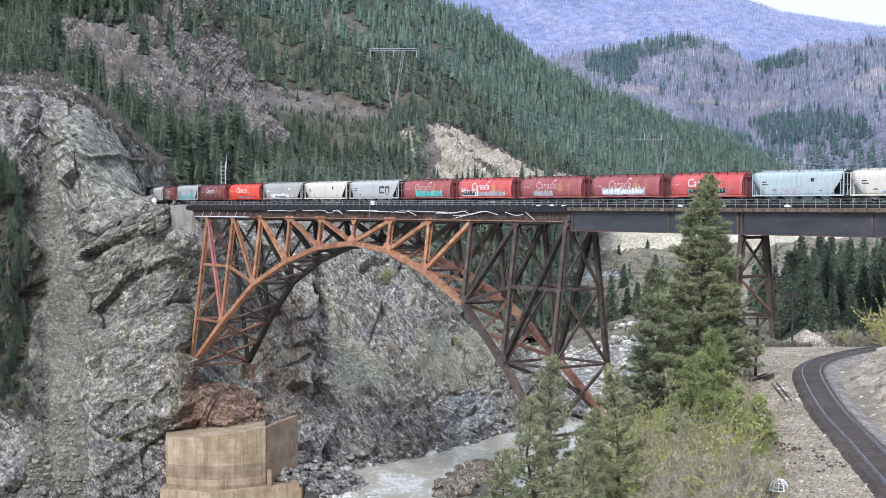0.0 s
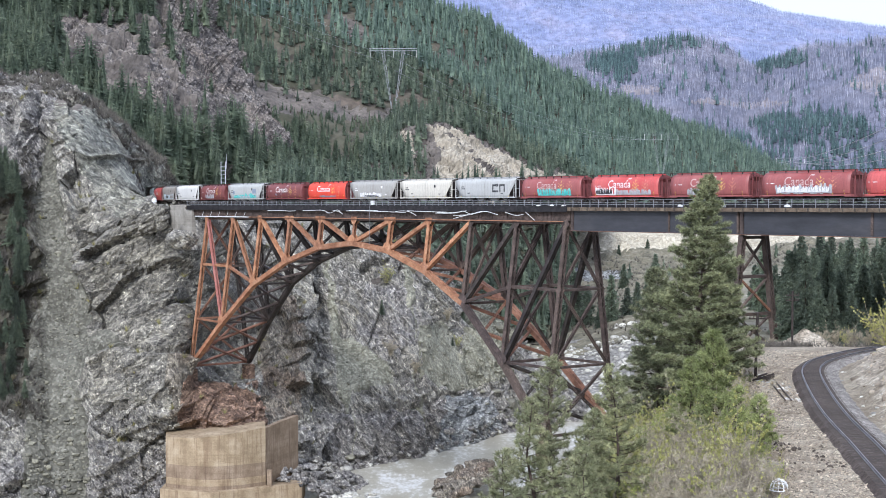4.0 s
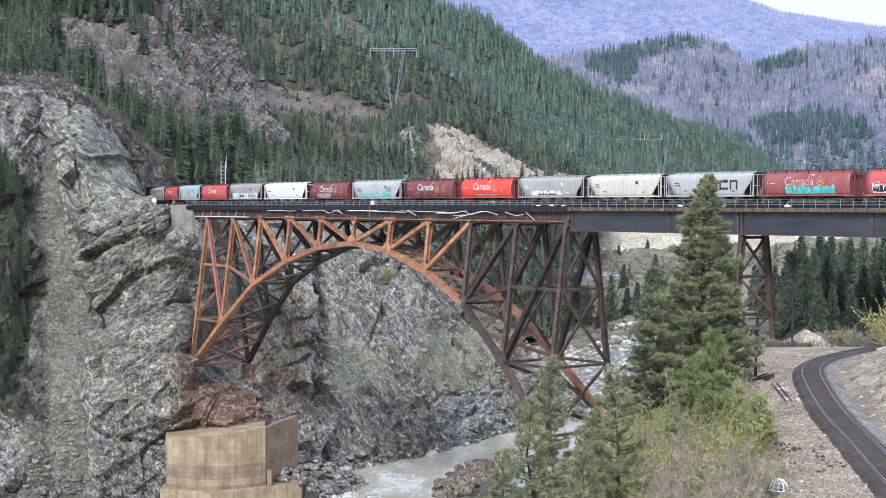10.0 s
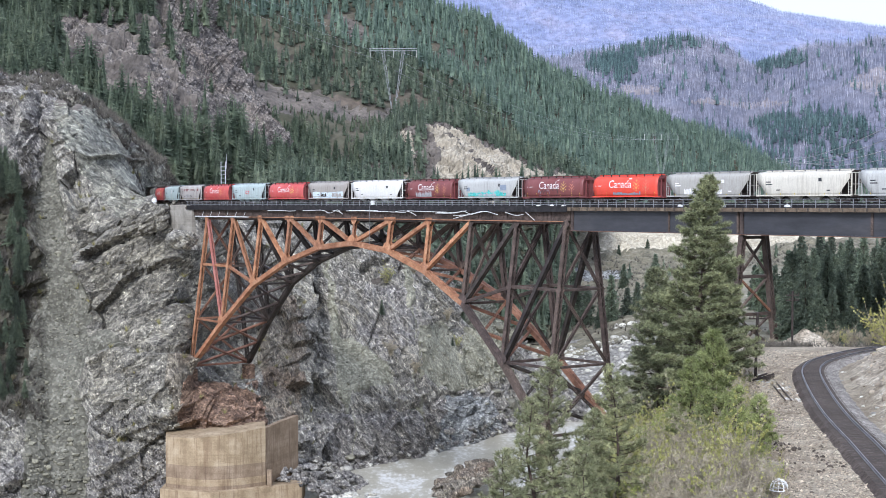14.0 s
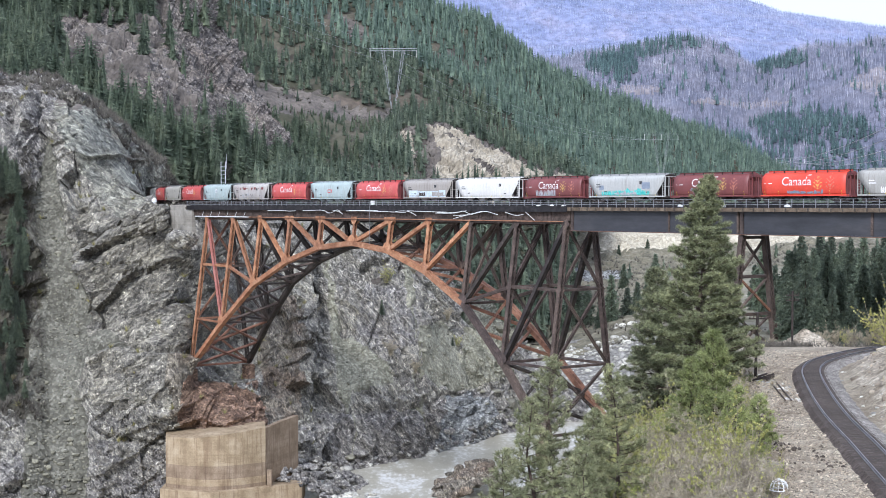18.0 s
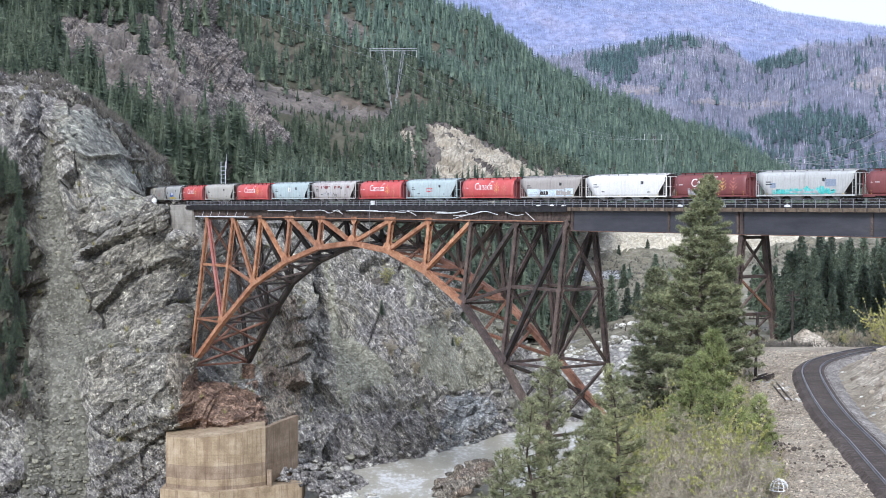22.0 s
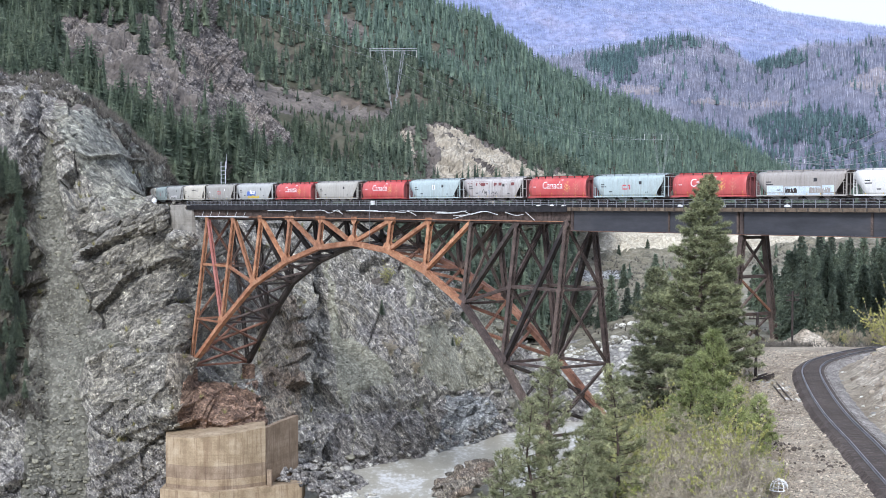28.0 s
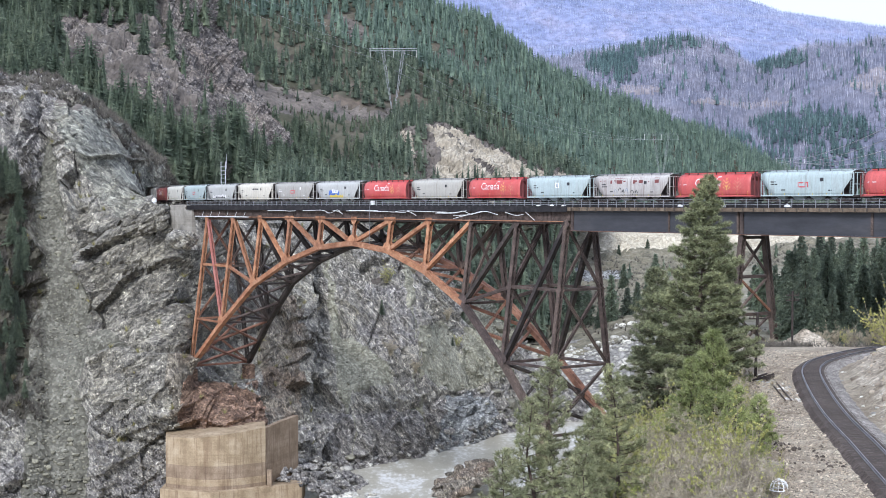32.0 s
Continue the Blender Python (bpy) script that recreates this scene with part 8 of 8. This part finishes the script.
rubble("shore_rocks", p[sel][:420], rng.gamma(2.0, 0.3, 420) + 0.2, M_DARKROCK, "dark rocks along the river's edge", rng)
sel = (v * 6 < 0.5) & (p[:, 2] > -0.8) & (p[:, 2] < 1.5)
rubble("shore_stones", p[sel][:320], rng.gamma(2.0, 0.24, 320) + 0.15, M_STONE, "pale washed stones at the waterline", rng)
sel = loose[(v * (BNV - 1)).astype(int), (u * (BNU - 1)).astype(int)]
rubble("scree_stones", p[sel][:420], rng.gamma(2.0, 0.14, 420) + 0.1, M_GREYSTONE, "grey scree stones on the rock slope", rng)
p, v, u = on_grid(cliff, 30000, rng)
sel = (gully[(v * (NV - 1)).astype(int), (u * (NU - 1)).astype(int)] < 0.35) & (u * 9 < 3) & (v * 9 < 5.3)
q = p[sel][:2600]
rubble("gully_stones", q, (rng.gamma(1.6, 0.10, len(q)) + 0.08) * np.interp(q[:, 2], [0, 14, 30], [2.2, 1.5, 0.9]), M_GREYSTONE, "loose grey stones in the gravel gully", rng)
sel = (v * 9 < 0.7) & (p[:, 2] < 6) & (p[:, 2] > -1)
rubble("foot_boulders", p[sel][:260], rng.gamma(2.0, 0.3, 260) + 0.2, M_DARKROCK, "dark boulders at the foot of the cliff", rng)
# blocks fallen beside the pier
q = np.stack([rng.uniform(PIER_R[0] + 3, PIER_R[0] + 21, 330), rng.uniform(PIER_R[1] + 3, PIER_R[1] + 26, 330), np.zeros(330)], -1)
d = q[:, 0] - PIER_R[0] - (q[:, 1] - PIER_R[1]) * 0.3
q[:, 2] = np.clip(6.5 - 0.42 * d, -0.4, 9) + rng.uniform(-0.8, 0.3, 330)
rubble("fallen_blocks", q, rng.gamma(2.0, 0.27, 330) + 0.22, M_DARKROCK, "grey fallen rock blocks beside the concrete pier", rng)
q = np.stack([rng.uniform(PIER_R[0] + 12, PIER_R[0] + 25, 120), rng.uniform(PIER_R[1] - 2, PIER_R[1] + 12, 120), rng.uniform(-0.3, 0.5, 120)], -1)
rubble("bar_stones", q, rng.gamma(2.0, 0.25, 120) + 0.15, M_STONE, "pale stones on the small river bar", rng)
# outcrop and stones on the near shore
q = np.stack([rng.uniform(-1.5, 13, 150), rng.uniform(322, 350, 150), np.zeros(150)], -1)
q[:, 2] = np.clip((q[:, 0] + 2) * 0.45 - (350 - q[:, 1]) * 0.02, -0.3, 4.5) + rng.uniform(-0.8, 0.6, 150)
rubble("near_shore_rocks", q, rng.gamma(2.2, 0.4, 150) + 0.4, M_TANROCK, "brown-grey boulders on the near river shore", rng)
p, v, u = on_grid(bank, 200000, rng)
sel = (inside_curve(p[:, 0], p[:, 1]) > 3.2) & in_band(p[:, 1], 72, 150) & (p[:, 0] < 56)
rubble("cutting_stones", p[sel][:900], rng.gamma(1.4, 0.07, 900) + 0.05, M_PEBBLE, "brown-grey stones on the cutting slope", rng)
sel = (inside_curve(p[:, 0], p[:, 1]) > 2.4) & in_band(p[:, 1], 74, 150) & (p[:, 0] < 50) & (fbm(p, 3.0, 2, 126) > 0.1)
q = p[sel][:350]
rubble("cutting_blocks", q, rng.gamma(1.5, 0.05, len(q)) + 0.05, M_STONE, "white broken stones along the foot of the cutting", rng)
py_ = 66 + 80 * rng.random(30000) ** 1.25
px_ = 19.4 + (py_ - 80) * 0.172 + rng.uniform(-1.6, 13, 30000)
sel = (inside_curve(px_, py_) < -1.9) & (px_ < 40)
q = np.stack([px_[sel], py_[sel], bank_height(px_[sel], py_[sel])], -1)
rubble("bench_stones", q, rng.gamma(1.5, 0.02, len(q)) + 0.03, M_PEBBLE, "small grey-brown stones covering the gravel bench", rng, forms=pebbles)
q = np.stack([rng.uniform(20.2, 23.2, 260), rng.uniform(78, 90, 260), np.zeros(260)], -1)
q = q[fbm(q, 1.4, 2, 141) > 0.05]
q[:, 2] = np.array([bank_z(x, y) for x, y, _ in q]) + 0.02
rubble("bark_scraps", q, rng.gamma(1.5, 0.03, len(q)) + 0.05, M_TIE, "dark brown bark scraps strewn on the gravel", rng, "debris", forms=pebbles)
q = np.stack([rng.uniform(26.3, 28.6, 60), rng.uniform(108, 127, 60), np.zeros(60)], -1)
q[:, 2] = np.array([bank_z(x, y) for x, y, _ in q])
rubble("edge_stones", q, rng.gamma(1.8, 0.06, 60) + 0.05, M_STONE, "white stones tipped at the edge of the bench", rng)

# ---- gravel heap ----
mx, my = 41.2, 163.0
gx, gy = np.meshgrid(np.linspace(-5.5, 5.5, 56), np.linspace(-5, 5, 50))
r = np.hypot(gx / 5.2, gy / 4.2)
hz = 2.0 * np.clip(1 - r, 0, 1) ** 0.85 * (1 + 0.25 * np.sin(gx * 0.9 + 1))
pp = np.stack([gx + mx, gy + my, np.full_like(gx, bank_z(mx, my) - 0.4) + hz], -1)
pp[..., 2] += fbm(pp.reshape(-1, 3), 1.6, 3, 31).reshape(gx.shape) * 0.16 * (hz > 0.05)
heap = new("gravel_mound", mesh_of("gravel_mound", pp.reshape(-1, 3), grid_faces(50, 56), [M_CUT]))
tagged(heap, "heap of pale gravel beside the lower track", "gravel mound")


q = np.stack([rng.uniform(33.5, 40.5, 420), rng.uniform(155, 169, 420), np.zeros(420)], -1)
q = q[np.hypot((q[:, 0] - mx) / 5.2, (q[:, 1] - my) / 4.2) > 0.75]
q[:, 2] = np.array([bank_z(x, y) for x, y, _ in q])
brush("heap_weeds", q, 9, 0.8, 0.06, M_BRUSH, "dry brown weeds round the gravel heap", rng, "grass")


# ---- poles, pylons and wires ----
def utility_pole(x, y, h, lean, label, arms=2):
    g = bank_z(x, y)
    pole = tagged(new("utility_pole"), label, "utility pole", "poles along the lower track")
    pole.matrix_world = pose(x, y, g - 0.3, 0, lean, 25)
    bm = bmesh.new()
    tube(bm, [(0, 0, 0), (0, 0, h * 0.5), (0, 0, h)], 0.13, 8)
    part("post", bm, M_POLE, pole)
    for k in range(arms):
        bm = bmesh.new()
        bar(bm, (-0.9, 0, h - 0.5 - 0.55 * k), (0.9, 0, h - 0.5 - 0.55 * k), 0.1, 0.12)
        arm = part("crossarm", bm, M_POLE, pole)
        for s in (-0.8, -0.4, 0.4, 0.8):
            bm = bmesh.new()
            bmesh.ops.create_cone(bm, cap_ends=True, segments=8, radius1=0.05, radius2=0.03, depth=0.16, matrix=pose(s, 0, h - 0.36 - 0.55 * k))
            part("insulator", bm, M_BROWN, arm)
    return pole


utility_pole(27.3, 124.5, 5.8, 2.0, "short dark wooden pole leaning at the bench edge", 1)
utility_pole(39.3, 160.4, 6.6, 0.0, "thin dark wooden pole with two crossarms at the gravel heap")
for i in range(9):
    bm = bmesh.new()
    a = rng.uniform(-0.9, 0.9, 2)
    bar(bm, (0, 0, 0), (rng.uniform(0.5, 1.1), rng.uniform(-0.5, 0.5), rng.uniform(0.05, 0.35)), 0.16, 0.14)
    ob = part("scrap_timber", bm, M_POLE)
    ob.location = (26.9 + a[0], 122.0 + a[1], bank_z(26.9 + a[0], 122.0 + a[1]) + 0.1)
    tagged(ob, "black scrap timber piled at the pole's foot", "timber", "scrap timbers")
for i in range(2):
    bm = bmesh.new()
    bar(bm, (0, 0, 0.06), (-1.4, -11.0, 0.06), 0.075, 0.1)
    ob = part("spare_rail", bm, M_BROWN)
    ob.location = (27.4 + i * 0.45, 119.0, BENCH_Z + 0.08)
    tagged(ob, "rusty spare rail lying on the gravel", "rail", "spare rails")
marker = tagged(new("white_marker"), "white ribbed basket lying upturned among the weeds", "basket")
marker.location = (18.05, 76.3, bank_z(18.05, 76.3) + 0.05)
for k in range(10):
    t = math.pi * 2 * k / 10
    bm = bmesh.new()
    tube(bm, [(0.5 * math.cos(t) * math.cos(e), 0.5 * math.sin(t) * math.cos(e), 0.1 + 0.6 * math.sin(e)) for e in (0, 0.4, 0.8, 1.2, 1.5)], 0.035, 5)
    part("rib", bm, M_WHITE, marker)
for e in (0.02, 0.75):
    bm = bmesh.new()
    tube(bm, [(0.5 * math.cos(t) * math.cos(e), 0.5 * math.sin(t) * math.cos(e), 0.1 + 0.6 * math.sin(e)) for t in np.linspace(0, 2 * math.pi, 17)], 0.035, 5)
    part("hoop", bm, M_WHITE, marker)


def lattice_leg(bm, a, b, w, n, r):
    a, b = Vector(a), Vector(b)
    corners = [Vector((i * w, j * w, 0)) for i, j in ((-1, -1), (1, -1), (1, 1), (-1, 1))]
    for c in corners:
        bar(bm, a + c * 0.3, b + c, r, r)
    for i in range(n):
        p, q = a.lerp(b, i / n), a.lerp(b, (i + 1) / n)
        k0, k1 = 0.3 + 0.7 * i / n, 0.3 + 0.7 * (i + 1) / n
        for j in range(4):
            bar(bm, p + corners[j] * k0, q + corners[(j + 1) % 4] * k1, r * 0.7, r * 0.7)


def pylon(x, y, z, h, turn, thin=1.0):
    py = tagged(new("power_pylon"), "slender V-shaped lattice power pylon on the hillside", "pylon", "power pylons")
    py.matrix_world = pose(x, y, z, 0, 0, turn)
    for s in (-1, 1):
        bm = bmesh.new()
        lattice_leg(bm, (s * 0.6, 0, 0), (s * h * 0.16, 0, h * 0.97), 0.8, 14, 0.13 * thin)
        part("leg", bm, M_PYLON, py)
        for d in (0, 1):
            bm = bmesh.new()
            bar(bm, (s * h * 0.36, 0, h * 0.98), (s * h * 0.36, 0, h * 0.86), 0.2, 0.2, (1, 0, 0))
            if d == 0:
                part("insulator", bm, M_WHITE, py)
            else:
                bm.free()
    bm = bmesh.new()
    bar(bm, (-h * 0.37, 0, h), (h * 0.37, 0, h), 0.22 * thin, 0.22 * thin)
    bar(bm, (-h * 0.37, 0, h * 0.965), (h * 0.37, 0, h * 0.965), 0.22 * thin, 0.22 * thin)
    part("crossarm", bm, M_GALV, py)
    bm = bmesh.new()
    bar(bm, (0, 0, h * 0.98), (0, 0, h * 0.86), 0.2, 0.2, (1, 0, 0))
    part("insulator", bm, M_WHITE, py)


PYLON_A, PYLON_B, PYLON_C = (-29.5, 850, 122.3), (170.8, 1120, 85.7), (352, 1450, 73.7)
pylon(*PYLON_A, 38, 0)
pylon(*PYLON_B, 38, 10, 0.4)
pylon(*PYLON_C, 42, 10, 0.6)


def wire(a, b, sag, r, label, m=M_GALV):
    bm = bmesh.new()
    pts = []
    for i in range(17):
        t = i / 16
        q = Vector(a).lerp(Vector(b), t)
        q.z -= sag * 4 * t * (1 - t)
        pts.append(q)
    tube(bm, pts, r, 4)
    ob = part("power_line", bm, m)
    tagged(ob, label, "power line", "power lines")


for k in (-13.7, 0, 13.7):
    a = (PYLON_A[0] + k, PYLON_A[1], PYLON_A[2] + 33)
    wire(((-159.6, 760, 203)[0] + k * 0.8, 760, (-159.6, 760, 203)[2]), a, 4, 0.05, "thin power line above the forest")
    wire(a, (PYLON_B[0] + k, PYLON_B[1], PYLON_B[2] + 33), 14, 0.05, "thin power line above the forest")
for k in range(4):
    a = (PYLON_C[0] - 15 + 10 * k, PYLON_C[1], PYLON_C[2] + 36)
    wire(a, ((325.1, 900, 143.2)[0] + 4 * k, 900, (325.1, 900, 143.2)[2] - 9 * k), 10, 0.2, "thin power line crossing the valley", M_PYLON)

# ---- signal mast behind the bridge end ----
mast = tagged(new("signal_mast"), "slim galvanised mast with a ladder by the track", "mast")
pm, hm_ = on_track(-6)
mast.matrix_world = pose(pm[0] + ACROSS[0] * 4.2, pm[1] + ACROSS[1] * 4.2, 66.3, 0, 0, YAW + 50)
for dx in (-0.55, 0.55):
    bm = bmesh.new()
    bar(bm, (dx, 0, 0), (dx, 0, 12.2), 0.16, 0.16, (1, 0, 0))
    part("upright", bm, M_GALV, mast)
for k in range(11):
    bm = bmesh.new()
    bar(bm, (-0.55, 0, 1 + k), (0.55, 0, 1 + k), 0.07, 0.07)
    part("rung", bm, M_GALV, mast)
bm = bmesh.new()
bar(bm, (0.75, 0, 10.5), (0.75, 0, 14.0), 0.1, 0.1, (1, 0, 0))
part("antenna", bm, M_GALV, mast)


# ---- rock knobs beside the line at the bridge end ----
def rock_knob(x, y, z, size, seed, material):
    bm = bmesh.new()
    bmesh.ops.create_icosphere(bm, subdivisions=5, radius=1.0)
    q = np.array([v.co[:] for v in bm.verts])
    f = np.array([[v.index for v in fc.verts] for fc in bm.faces])
    bm.free()
    w = q * size
    lift = fbm(w + seed * 9.0, 4.0, 3, seed) * 0.22 - fbm(bed_frame(w + seed * 5.0, 24, (4.0, 2.0, 1.0)), 2.2, 4, seed + 4, True) * 0.17 - fbm(w, 1.1, 3, seed + 8, True) * 0.05
    ob = new("rock_outcrop", mesh_of("rock_outcrop", w * (1 + lift)[:, None], f, [material]))
    ob.location = (x, y, z)
    return tagged(ob, "broken grey-green rock outcrop beside the bridge abutment", "rock", "rock outcrops")


rock_knob(*(-67.4, 342, 64.8), np.array((2.3, 2.6, 3.6)), 61, M_ROCK)
rock_knob(*(-71.4, 346, 63.9), np.array((3.2, 3.0, 3.4)), 62, M_ROCK)
rock_knob(*(-61.8, 338, 59.6), np.array((4.2, 3.0, 2.8)), 63, M_GORGE)
rock_knob(*(-75.6, 349, 63.3), np.array((3.6, 3.0, 4.6)), 64, M_ROCK)
bm = bmesh.new()
box(bm, (-0.55, -0.5, 0), (0.55, 0.5, 1.3))
bmesh.ops.bevel(bm, geom=[e for e in bm.edges], offset=0.3, segments=3, affect="EDGES")
cab = part("equipment_cabinet", bm, M_WHITE)
cab.location = (-69.5, 344, 68.3)
tagged(cab, "small white rounded cabinet beside the track", "cabinet")


def motions():
    for car, s0 in cars:
        rows = []
        for t, q in RUN:
            a, _ = on_track(s0 + q - 6)
            b, _ = on_track(s0 + q + 6)
            p = 0.5 * (a + b)
            rows.append((t, pose(p[0], p[1], RAIL_Z, 0, 0, math.degrees(math.atan2(b[1] - a[1], b[0] - a[0])))))
        walk(car, rows)


motions()
